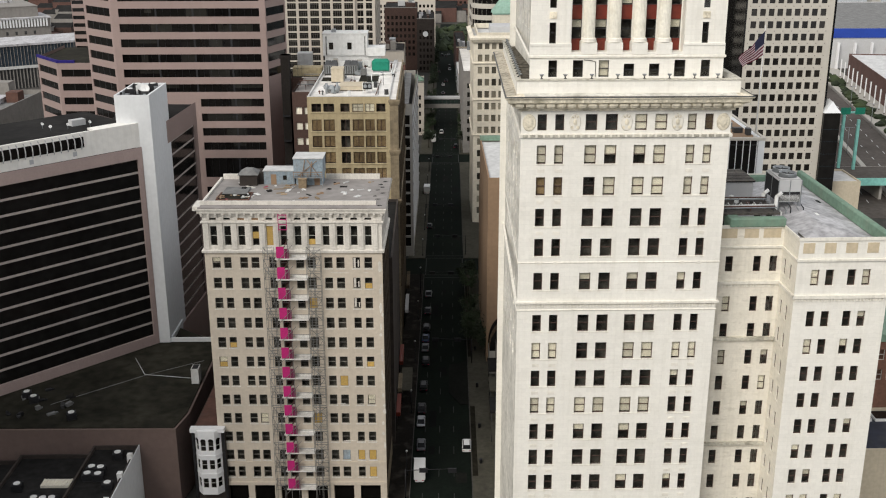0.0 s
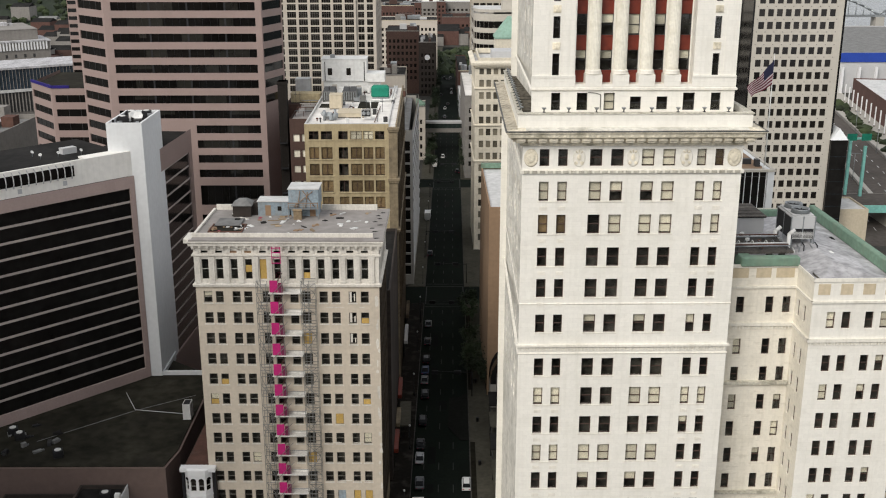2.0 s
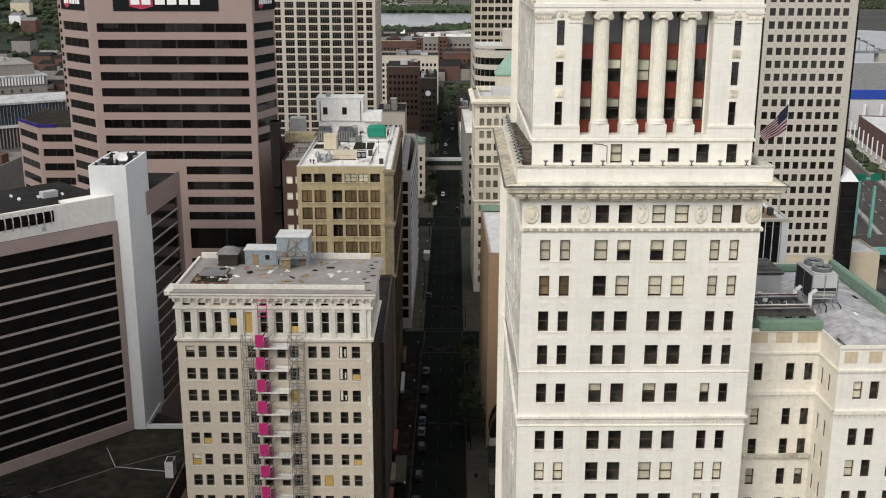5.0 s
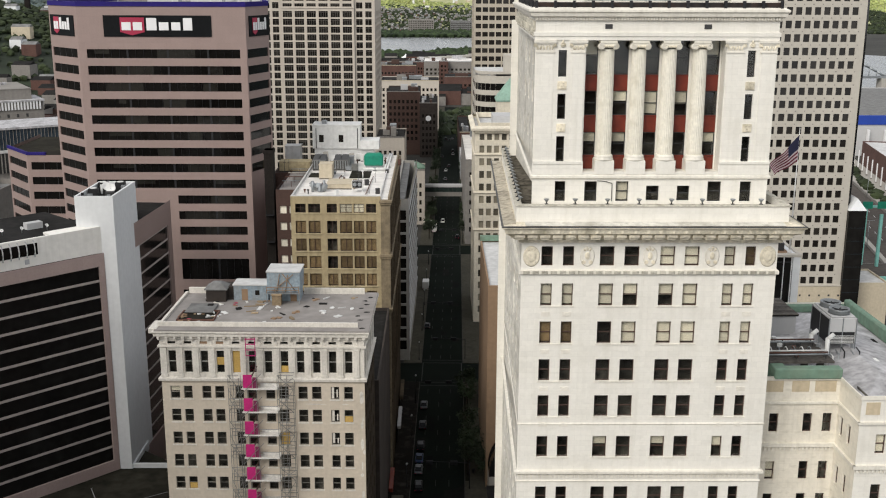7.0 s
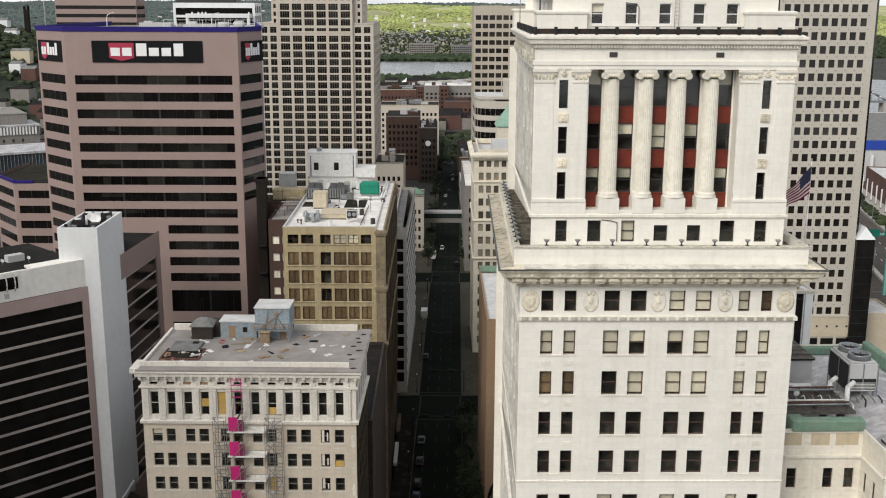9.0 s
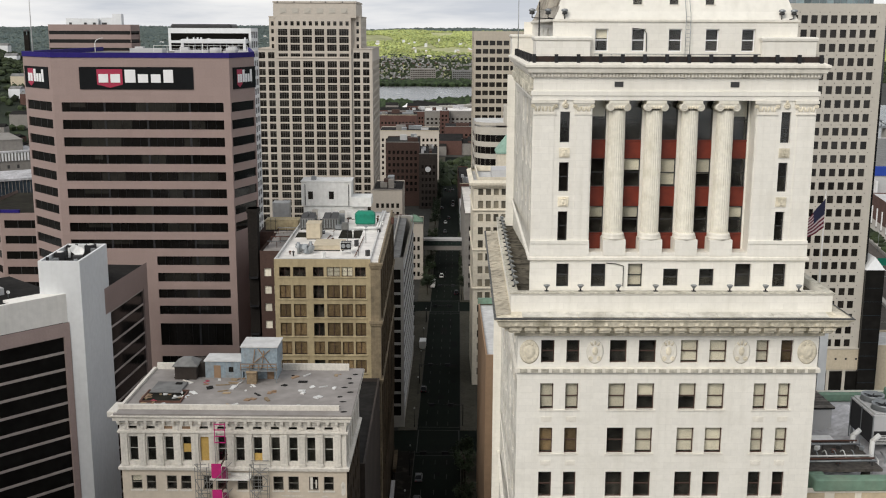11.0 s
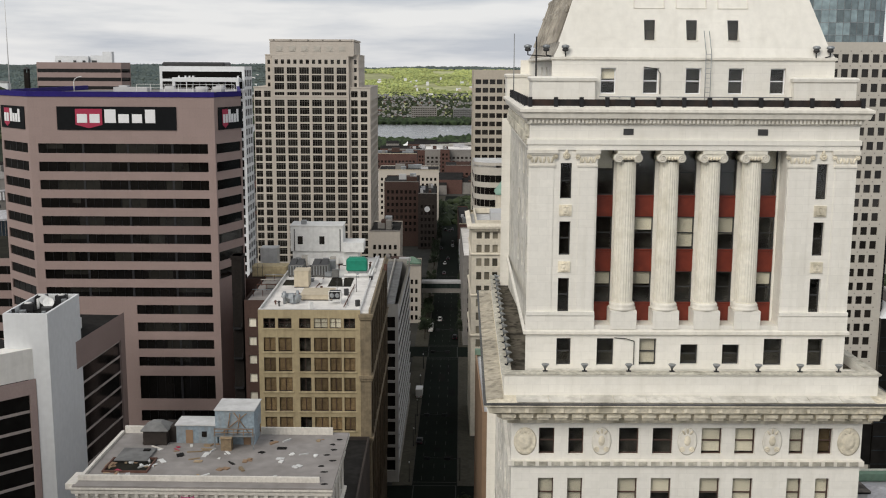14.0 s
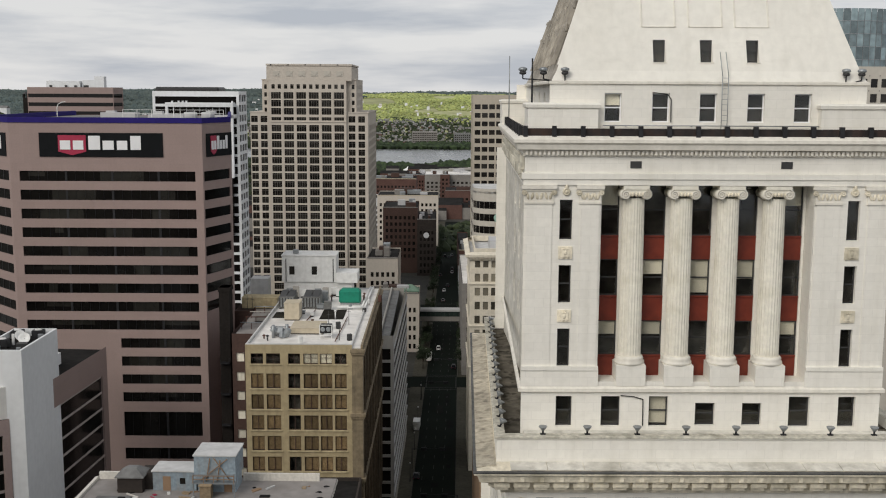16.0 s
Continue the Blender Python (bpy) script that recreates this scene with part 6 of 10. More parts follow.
def bank_sign(m, w, h, small=False):
    """Black board with a red shield and raised white letter shapes."""
    ob = thing("bank_sign", m, "black rooftop sign with white lettering on a crimson shield", "sign", "bank signs")
    bm = boxes((0, w, -0.18, 0, 0, h))
    part("board", bm, BLACK_SIGN, ob)
    bm = bmesh.new()
    x0, x1 = 0.155 * w, 0.38 * w
    pts = [(x0, 0.9 * h), (x0, 0.22 * h), ((x0 + x1) / 2, 0.07 * h), (x1, 0.22 * h), (x1, 0.9 * h)]
    fr = [bm.verts.new((x, -0.24, z)) for x, z in pts]
    bk = [bm.verts.new((x, -0.18, z)) for x, z in pts]
    bm.faces.new(fr)
    for i in range(5):
        bm.faces.new((fr[i], fr[(i + 1) % 5], bk[(i + 1) % 5], bk[i]))
    part("shield", bm, SIGN_RED, ob)
    # plain white bars of the wordmark's size and rhythm
    z0, zx, za = 0.3 * h, 0.68 * h, 0.88 * h
    for a, b, top, y1 in ((0.17, 0.255, zx, -0.24), (0.275, 0.36, zx, -0.24), (0.4, 0.495, za, -0.18), (0.515, 0.605, zx, -0.18), (0.63, 0.715, zx, -0.18), (0.74, 0.825, za, -0.18)):
        bm = bevelled(boxes((a * w, b * w, y1 - 0.08, y1, z0, top)), 0.03)
        part("white_bar", bm, SIGN_WHITE, ob)
    return ob


bank_sign(pose(-72.4, 269.0, 96.3), 24.2, 4.7)
ang = math.degrees(math.atan2(10, 3.6))
bank_sign(pose(-40.05, 270.25, 96.3, 0, 0, ang) @ pose(0, 0, 0), 9.4, 4.6)
bank_sign(pose(-87.4, 278.4, 96.3, 0, 0, -45.9), 11.6, 4.6)
lowb = thing("bank_low_wing", pose(0, 0, 0), "eight-sided low wing of the bank with purple roof edge", "building")
lp = [(-109, 323.4), (-108.5, 298.4), (-99.3, 287.1), (-88.05, 287.1)]
band_wall(lowb, lp, 0, 66.4, [(62.7 - 3.735 * i, 64.6 - 3.735 * i) for i in range(9)], PINK, STRIP_GLASS, mull=3.0)
bm = bmesh.new()
prism(bm, [(-108.6, 323), (-108.1, 298.6), (-99.1, 287.5), (-88.1, 287.5), (-88.1, 323)], 65.2, 65.7)
part("roof", bm, ROOF_OLIVE, lowb)
bm = bmesh.new()
for (xa, ya), (xb, yb_) in zip(lp[1:3], [lp[2], (-94.7, 287.1)]):
    w = math.hypot(xb - xa, yb_ - ya)
    b2 = boxes((-0.1, w + 0.1, -0.15, 0.5, 66.4, 67.1))
    part("purple_coping", b2, PURPLE, lowb, m=pose(xa, ya, 0, 0, 0, math.degrees(math.atan2(yb_ - ya, xb - xa))))
bm.free()

# ---- yellow brick corner building ----
yel = thing("yellow_brick_building", pose(0, 243, 0), "yellow brick loft building with white roof and carved stone corner", "building")
y_cols = [(-27.15, -24.95), (-24.43, -21.94), (-20.54, -18.42), (-17.83, -15.26), (-14.9, -12.75), (-12.3, -10.2)]
y_rows = [(61.5, 63.4)] + [(57.05 - 3.83 * i, 59.75 - 3.83 * i) for i in range(9)]
facade(yel, YELLOW_BRICK, -28.1, -9.25, 20, 65.0, y_cols, y_rows, 0.3, pose(0, 0, 0), "brown_mullion", seed=41, lit=lambda i, j: 2 if (j == 0 and i in (3, 4)) else (3 if j > 0 and (i, j) not in ((2, 1), (2, 2), (2, 3), (2, 5)) else None))
bm = bmesh.new()
box(bm, -9.25, -7.3, 0.01, 2.2, 0, 63.15)
part("carved_corner", bm, OLD_STONE, yel, "carved stone corner pier")
part("street_front", boxes((-9.25, -7.35, 2.2, 58, 0, 63.1)), STREET_STONE, yel, "dark brown stone street front")
for z in (64.2, 52.5, 40.5):
    bm = boxes((-9.55, -6.85, -0.5, 58, z - 0.5, z), (-9.4, -7.05, -0.3, 58, z - 1.0, z - 0.5))
    part("stone_course", bm, OLD_STONE, yel)
for i in range(7):
    y0 = 2.4 + i * 8.1
    part("pier", boxes((-7.34, -7.05, y0, y0 + 0.9, 18, 62.4)), STREET_STONE, yel)
    part("window_column", boxes((-7.34, -7.3, y0 + 0.9, y0 + 8.0, 18, 62.2)), DEEP_SHADE_GLASS, yel)
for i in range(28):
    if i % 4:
        part("rib", boxes((-7.34, -7.12, 2.6 + i * 2.025, 2.95 + i * 2.025, 18, 62.2)), STREET_STONE, yel)
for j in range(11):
    part("spandrel", boxes((-7.34, -7.26, 2.4, 57.8, 19.6 + j * 3.83, 20.9 + j * 3.83)), STREET_STONE, yel)
sill_m = bpy.data.meshes.new("sill")
bm = boxes((-2.9, 2.9, -0.18, 0.02, -0.22, 0))
bm.to_mesh(sill_m), bm.free()
sill_m.materials.append(YELLOW_TRIM)
for c, d in y_rows:
    for u in (-24.55, -17.9, -12.55):
        put("sill", sill_m, yel, Matrix.Translation((u, 0, c)) @ Matrix.Diagonal((1 if u < -13 else 0.9, 1, 1, 1)))
bm = boxes((-27.7, -7.75, 0.6, 57.5, 64.22, 64.4))
part("roof", bm, ROOF_WHITE, yel, "white membrane roof")
bm = boxes((-7.7, -7.35, 0.2, 57.9, 64.22, 64.95))
part("parapet", bm, OLD_STONE, yel)
bm = boxes((-28.1, -9.25, 0.31, 0.55, 64.4, 65.1), (-28.1, -27.8, 0.35, 57, 64.4, 65.0), (-9.5, -9.25, 0.35, 57, 64.4, 64.9), (-28.1, -27.7, 0.3, 57, 0, 64), (-28, -10, 57.6, 58, 0, 64.5))
part("parapet", bm, ROOF_PALE, yel)
pent = thing("roof_penthouse", pose(-29.0, 293.5, 64.4), "white painted lift penthouse with two small windows", "penthouse")
bm = bmesh.new()
pierced(bm, 0, 12, 2.8, 8.6, [(1.6, 2.8, 4.4, 6.3), (6.6, 7.8, 4.4, 6.3)], 0.2)
part("wall", bm, WHITE_METAL, pent)
bm = boxes((0.02, 11.98, 0.22, 7, 2.8, 8.4))
part("body", bm, WHITE_METAL, pent)
part("base_storey", boxes((0.4, 15.5, 0.4, 6.4, -4, 2.8)), WHITE_METAL, pent, "weathered base storey under the white penthouse")
part("coping", boxes((-0.15, 12.15, -0.15, 7.1, 8.6, 8.8)), WHITE_METAL, pent)
for a in (1.6, 6.6):
    bm = boxes((a, a + 1.2, 0.19, 0.21, 4.4, 6.3))
    part("window", bm, TOWER_GLASS, pent)
part("roof_fan", bevelled(boxes((2.2, 3.4, 2, 3.2, 8.8, 9.7)), 0.1), GALV, pent)
for u in (0.9, 11.4):
    bm = bmesh.new()
    cyl(bm, (u, -0.1, 2.9), (u, -0.1, 8.0), 0.09, seg=6)
    part("downpipe", bm, DARK_FRAME, pent)
bm = boxes((12, 16.8, -0.5, 6, 2.7, 4.9))
part("lean_to", bm, WHITE_METAL, pent)
tank = thing("tarped_tank", pose(-15.2, 281.5, 64.4), "tank wrapped in bright teal tarpaulin", "tank")
bm = bevelled(boxes((0, 4.6, 0, 2.6, 0.4, 3.1), (0.3, 4.3, 0.2, 2.4, 2.6, 3.4)), 0.3)
part("tarp", bm, TEAL, tank)
bm = boxes((0.3, 4.5, 0.3, 2.1, 0, 0.4))
part("base", bm, GALV, tank)

# ---- other blocks of the street ----
dk = thing("dark_rear_building", pose(0, 0, 0), "sooty brick building with dark roof behind the limestone block", "building")
plain_block(dk, -38, -7.6, 199.5, 242.0, 0, 41.0, DARK_BRICK, ROOF_DARK)
bb = thing("brown_brick_building", pose(0, 0, 0), "brown brick building with white-framed windows", "building")
grid_block(bb, -33.4, -28.3, 258, 292, 0, 63.5, 2, [20 + 3.8 * i for i in range(11)], 1.5, 1.75, BROWN_BRICK, BLIND, faces=("front",), roof_mat=ROOF_RUBBLE, margin=0.5, pairs=True)
part("rear_wing", boxes((-37.4, -33.4, 281.5, 301, 0, 63.0)), BROWN_BRICK, bb)
modern = thing("striped_office_building", pose(0, 0, 0), "pale concrete office block with dark strips between floor slabs", "building")
MOD = [(-24, 321), (-5.45, 321), (-4.4, 390.4)]
mod_bands = [(3.2 + 3.55 * i, 6.15 + 3.55 * i) for i in range(12)]
band_wall(modern, MOD[:2], 0, 48.6, mod_bands, CONCRETE, DEEP_SHADE_GLASS, pier=0.75, reveal=0.7)
band_wall(modern, MOD[1:], 0, 48.6, mod_bands, CONCRETE, DEEP_SHADE_GLASS, pier=0.6, reveal=0.1)
side_m = pose(-5.45, 321, 0, 0, 0, math.degrees(math.atan2(69.4, 1.05)))
for c, d in mod_bands:
    part("floor_ledge", boxes((0.3, 69, -0.28, 0, d - 0.02, d + 0.34)), STUCCO_GREY, modern, "pale thin floor ledge", m=side_m)
part("corner_pier", boxes((-0.02, 0.5, -0.16, 0.0, 0, 48.6)), STUCCO_GREY, modern, m=side_m)
bm = boxes((-24, -6.6, 322.0, 390.4, 46.6, 47.2))
part("roof", bm, ROOF_GREY, modern, "dull grey gravel roof")
bm = boxes((-9.3, -8.9, 322.0, 390, 47.2, 48.3), (-24, -5.2, 390.1, 390.4, 0, 48), (-24, -23.7, 321.5, 390.0, 0, 48))
part("rear_wall", bm, CONCRETE, modern)
tanb = thing("tan_building", pose(0, 0, 0), "tan brick building with pale roof and green edge", "building")
plain_block(tanb, 13.4, 40, 240, 281, 0, 46.5, TAN, ROOF_PALE, parapet=0.5)
bm = boxes((13.3, 40, 279.8, 281.1, 46.4, 47.6))
part("copper_coping", bm, COPPER, tanb)
crm = thing("cream_stone_building", pose(14.6, 357, 0), "cream stone office building with heavy cornice", "building")
grid_block(crm, 0, 30, 0, 30, 0, 63.9, 12, [3.4 + 4.05 * i for i in range(15)], 1.5, 2.3, CREAM_SUNLIT, SHADED_PANE, faces=("front", "left"), ny=7, reveal=0.4, roof_mat=ROOF_PALE)
bm = bmesh.new()
ring(bm, 0, 30, 0, 30, [(0, 62.0), (0.3, 62.2), (0.4, 62.9), (1.3, 63.2), (1.4, 63.9), (0, 64.6)])
part("cornice", bm, CREAM_SUNLIT, crm)

for z in (55.2, 43.0, 30.9):
    bm = bmesh.new()
    ring(bm, 0, 30, 0, 30, [(0, z), (0.35, z + 0.1), (0.4, z + 0.4), (0, z + 0.6)])
    part("string_course", bm, CREAM_SUNLIT, crm)
for k in range(34):
    bm = boxes((-0.25, 0.25, -1.0, -0.3, 62.6, 63.1))
    part("bracket", bm, CREAM_SUNLIT, crm, m=pose(0.2 + k * 0.9, 0, 0))
bm = bmesh.new()
ring(bm, 1.2, 28.8, 1.2, 28.8, [(0, 63.8), (0, 65.4), (-0.4, 65.4), (-0.4, 63.8)])
part("parapet", bm, CREAM_SUNLIT, crm)
bm = boxes((6, 16, 10, 20, 63, 66.4), (18, 22, 8, 12, 63, 65.2))
part("roof_house", bm, STUCCO_GREY, crm)

# ---- far towers ----
grey = thing("stepped_tower", pose(-83, 560, 0), "tall pale stone office tower with stepped top and window grid", "building")


def office_window(w, h_, lights, name="window"):
    """Dark pane with pale upright bars, shared by many openings."""
    me = bpy.data.meshes.new(name)
    bm = boxes((-w / 2, w / 2, 0.4, 0.45, 0, h_))
    for q in range(1, lights):
        x = -w / 2 + w * q / lights
        box(bm, x - 0.07, x + 0.07, 0.3, 0.4, 0, h_, 1)
    box(bm, -w / 2, w / 2, 0.3, 0.4, h_ * 0.72, h_ * 0.72 + 0.09, 1)
    bm.to_mesh(me), bm.free()
    me.materials.append(GREY_PANE), me.materials.append(MULLION)
    return me


def stone_front(parent, u0, u1, z0, z1, groups, m, joined=False):
    """A stone wall with groups of openings: (columns, sill heights, width, height, lights)."""
    holes = [(c - w / 2, c + w / 2, z, z + h_) for cols, zs, w, h_, li in groups for c in cols for z in zs]
    bm = bmesh.new()
    pierced(bm, u0, u1, z0, z1, holes, 0.4)
    part("wall", bm, TOWER_STONE, parent, m=m)
    if joined:
        bm = boxes(*[(a, b, 0.4, 0.45, c, d) for a, b, c, d in holes])
        tagged(part("window_panes", bm, GREY_PANE, parent, m=m), kind="stuff")
        return
    for cols, zs, w, h_, li in groups:
        me = office_window(w, h_, li)
        for c in cols:
            for z in zs:
                put("window", me, parent, m @ pose(c, 0, z))


low_rows = [92.06 - 1.4 - 3.74 * i for i in range(23)]
bay_cols = [12.25 + 5.86 * i for i in range(6)]
# wings, centre bay, shoulders and crown
for a, b, cols in ((0, 8.9, (1.9, 6.35)), (44.9, 55.0, (47.45, 51.95))):
    stone_front(grey, a, b, 0, 99.3, [(cols, low_rows + [94.9], 3.1, 2.9, 2)], pose(0, 0, 0))
stone_front(grey, 8.9, 44.9, 0, 114.6, [(bay_cols, low_rows + [98.5, 102.2, 105.8], 4.5, 3.0, 4), (bay_cols, [95.8], 4.5, 1.5, 4), ([11.0 + 2.92 * i for i in range(12)], [110.4], 1.55, 2.0, 1)], pose(0, -0.9, 0))
stone_front(grey, 0, 60, 0, 99.3, [([4 + 4.4 * i for i in range(13)], low_rows, 2.6, 2.6, 2)], pose(55, 0, 0, 0, 0, 90), True)
for a, b, c in ((5.4, 8.9, 7.0), (44.9, 49.4, 47.9)):
    stone_front(grey, a, b, 99.3, 114.4, [((c,), (99.6, 103.0, 106.7, 110.3), 1.25, 2.0, 1)], pose(0, 2, 0))
stone_front(grey, 0, 40, 99.3, 114.4, [([3 + 4 * i for i in range(9)], (99.6, 103.0, 106.7, 110.3), 1.25, 2.0, 1)], pose(49.4, 2, 0, 0, 0, 90), True)
part("core", boxes((0.5, 54.5, 1.5, 60, 0, 98.8), (5.9, 48.9, 3, 42, 98.8, 113.9), (8.9, 44.9, -0.4, 3, 99, 114)), TOWER_STONE, grey)
for bx in ((-0.25, 9.0, -0.25, 60, 99.3, 99.75), (44.8, 55.25, -0.25, 60, 99.3, 99.75), (8.75, 45.05, -1.2, -0.6, 95.0, 95.4), (5.2, 8.9, 1.8, 42, 114.4, 114.8), (44.9, 49.6, 1.8, 42, 114.4, 114.8)):
    part("coping", boxes(bx), TOWER_STONE, grey)
for x in (8.9, 15.15, 21.0, 26.9, 32.75, 38.6, 44.6):
    part("pier_rib", boxes((x - 0.05, x + 0.35, -1.05, -0.9, 0, 109.4)), TOWER_STONE, grey)
part("crown", boxes((7.9, 47.4, -0.2, 40, 114.0, 120.6), (8.2, 47.1, 0.1, 39.7, 120.6, 121.0), (7.7, 47.6, -0.4, 40.2, 121.0, 121.8)), TOWER_STONE, grey)
for i in range(6):
    bm = boxes((-1.55, 1.55, -0.14, 0, -1.25, 1.25))
    cyl(bm, (0, -0.26, 0), (0, -0.14, 0), 1.0, seg=12)
    part("crown_medallion", bm, GRID_STONE, grey, "pale carved square medallion", m=pose(12.6 + 5.86 * i, -0.2, 117.4))
for x in (10, 18, 26, 33, 41):
    part("crown_stud", boxes((x - 0.3, x + 0.3, -0.55, -0.4, 121.2, 121.6)), DARK_FRAME, grey)
grd = thing("grid_tower", pose(95.3, 325, 0), "cream precast office tower with a square window grid", "building")
grid_block(grd, 0, 25.0, 0, 30, 0, 116, 9, [22.56 + 3.68 * i for i in range(25)], 1.72, 2.1, GRID_STONE, TOWER_GLASS, faces=("front", "left"), ny=10, margin=0.8)
bm = bmesh.new()
for i in range(10):
    for j in range(26):
        x, z = 0.8 + 2.6 * i, 21.75 + 3.68 * j
        box(bm, min(x, 24.7) - 0.14, min(x, 24.7) + 0.14, -0.06, 0.0, z - 0.14, z + 0.14)
tagged(part("wall_studs", bm, DULL_CONCRETE, grd, "small grey studs at the grid crossings"), kind="stuff")
part("corner_strip", boxes((25.0, 26.1, 0.0, 6, 0, 116)), GRID_STONE, grd)
part("base_band", boxes((-0.3, 27.2, -0.35, -0.02, 15.9, 21.9)), CREAM_STONE, grd, "blank cream band over the lower storeys")
part("base_ledge", boxes((-0.4, 27.3, -0.5, -0.02, 21.9, 22.2)), GRID_STONE, grd)
for i in range(9):
    part("base_vent", boxes((2.6 + 2.85 * i, 3.15 + 2.85 * i, -0.42, -0.35, 18.8, 19.35)), DARK_FRAME, grd)
for i in range(6):
    part("base_window", boxes((0.6 + 4.5 * i, 4.2 + 4.5 * i, -0.06, -0.02, 4, 15.4)), HOTEL_GLASS, grd)
    part("base_pier", boxes((-0.3 + 4.5 * i, 0.5 + 4.5 * i, -0.35, -0.02, 0, 15.9)), GRID_STONE, grd)
bm = boxes((-0.5, -0.02, 0.3, 30, 0, 115.5))
part("glass_side", bm, HOTEL_GLASS, grd, "dark green glass side wall")
rt = thing("beige_slab_tower", pose(21.2, 572, 0), "beige office tower with dark ribbon windows", "building")
grid_block(rt, 0, 32, 0, 30, 0, 108, 9, [4 + 4.05 * i for i in range(25)], 2.75, 2.3, SLAB_STONE, TOWER_GLASS, faces=("front", "left"), ny=9, margin=0.6, limit=240)


# plain tall block outside the view, added to shade the podium and hotel
blind_t = thing("neighbour_tower", pose(-140, 88, 0), "tall plain tower block out of view, added to cast shade", "building")
plain_block(blind_t, -44, 43, -18, 18, 0, 134, TOWER_STONE, ROOF_GREY)
# plain unseen blocks behind the camera, added to darken window reflections and skylight
for x0, x1, y0, z, mt in ((-230, -120, -190, 70, BROWN_BRICK), (-112, -12, -170, 82, DULL_CONCRETE), (14, 90, -165, 76, BROWN_BRICK), (98, 210, -185, 64, DULL_CONCRETE), (-60, -9, -60, 50, BROWN_BRICK), (15, 80, -70, 52, DULL_CONCRETE)):
    ob = thing("city_block", pose(0, 0, 0), "plain masonry block out of view, added to darken reflections", "building", "closing city blocks")
    plain_block(ob, x0, x1, y0, y0 + 50, 0, z, mt, ROOF_GREY)
# ---- scaffold on the limestone front ----
scaf = thing("scaffold", LIME_POSE, "steel tube scaffold with magenta netting and pale decks on the facade", "scaffold")
levels = [4.2 + 3.755 * i for i in range(13)]
bm = bmesh.new()
cyl(bm, (0, 0, 0), (0, 0, 1), 0.05, seg=6)
tube_me = bpy.data.meshes.new("tube")
bm.to_mesh(tube_me), bm.free()
tube_me.materials.append(STEEL)


def tube(parent, a, b):
    a, b = Vector(a), Vector(b)
    q = (b - a).to_track_quat("Z", "Y")
    return put("tube", tube_me, parent, Matrix.LocRotScale(a, q, (1, 1, (b - a).length)))


for u in (-4.9, -3.3, 2.5, 3.7, 4.9):
    for v in (-1.7, -0.35):
        tube(scaf, (u, v, 0), (u, v, 51.0 if u != 4.9 else 50.2))
for u in (-2.0, -0.6):
    tube(scaf, (u, -1.75, 0), (u, -1.75, 57.2))
for k, z in enumerate(levels):
    for v in (-1.7, -0.35):
        tube(scaf, (-4.9, v, z), (-3.3, v, z)), tube(scaf, (2.5, v, z), (4.9, v, z))
        tube(scaf, (-4.9, v, z + 1.1), (-3.3, v, z + 1.1)), tube(scaf, (2.5, v, z + 1.1), (4.9, v, z + 1.1))
        tube(scaf, (2.5, v, z + 2.2), (4.9, v, z + 2.2))
    tube(scaf, (-4.9, -1.7, z), (-3.3, -1.7, z + 3.7) if k % 2 else (-3.3, -1.7, z - 3.7 if z > 5 else z))
    tube(scaf, (2.5, -1.7, z), (4.9, -1.7, z + (3.7 if k % 2 else 1.8)))
    tube(scaf, (-3.3, -1.7, z + 1.0), (2.5, -1.7, z + 1.0))
    tube(scaf, (-4.9, -1.7, z + 2.2), (-3.3, -1.7, z + 2.2)), tube(scaf, (-4.1, -1.72, z - 1.2), (-4.1, -1.72, z + 2.5)), tube(scaf, (3.1, -1.72, z - 1.2), (3.1, -1.72, z + 2.5))
    tube(scaf, (-3.3, -1.7, z), (-4.9, -1.7, z + 2.2)), tube(scaf, (4.9, -1.7, z), (2.5, -1.7, z + 2.2)), tube(scaf, (-3.0, -1.95, z - 0.9), (0.2, -1.95, z + 2.6))
    bm = boxes((-2.9, 2.5, -1.75, -0.3, z - 0.1, z + 0.02), (-2.9, 2.5, -1.8, -1.75, z - 0.1, z + 0.14))
    part("toe_board", boxes((-0.3, 2.5, -0.42, -0.36, z + 0.02, z + 0.42)), DECK, scaf)
    part("deck", bm, DECK, scaf, "pale scaffold deck")
    if k < 13:
        part("netting", bevelled(boxes((-2.6, -1.25, -1.9, -1.84, z + 0.25, z + 2.35)), 0.02), PINK_NET, scaf, "magenta debris netting")
        part("side_netting", boxes((-1.2, -0.45, -1.75, -1.7, z + 0.1, z + 1.9)), PINK_NET_DIM, scaf, "dim see-through magenta netting")
        bm = bmesh.new()
        for q in range(9):
            box(bm, -2.4 + q * 0.2, -2.15 + q * 0.2, -1.5, -0.7, z + 0.2 + q * 0.38, z + 0.26 + q * 0.38)
        part("stair_flight", bm, WOOD_FRAME, scaf, "rusty brown stair flight")
for z in (54.6, 55.5, 56.4, 57.2):
    bm = boxes((-2.0, -0.6, -1.8, -1.7, z - 0.06, z + 0.06))
    part("hoist_rung", bm, PINK_NET, scaf)
bm = boxes((-2.05, -1.95, -1.82, -1.7, 54.5, 57.4), (-0.65, -0.55, -1.82, -1.7, 54.5, 57.4))
part("hoist_rail", bm, PINK_NET, scaf, "magenta hoist rail above the cornice")

# ---- on the limestone roof ----
ROOF_Z = 58.22


def on_roof(x, y, rz=0.0):
    return LIME_POSE @ pose(x, y, ROOF_Z, 0, 0, rz)


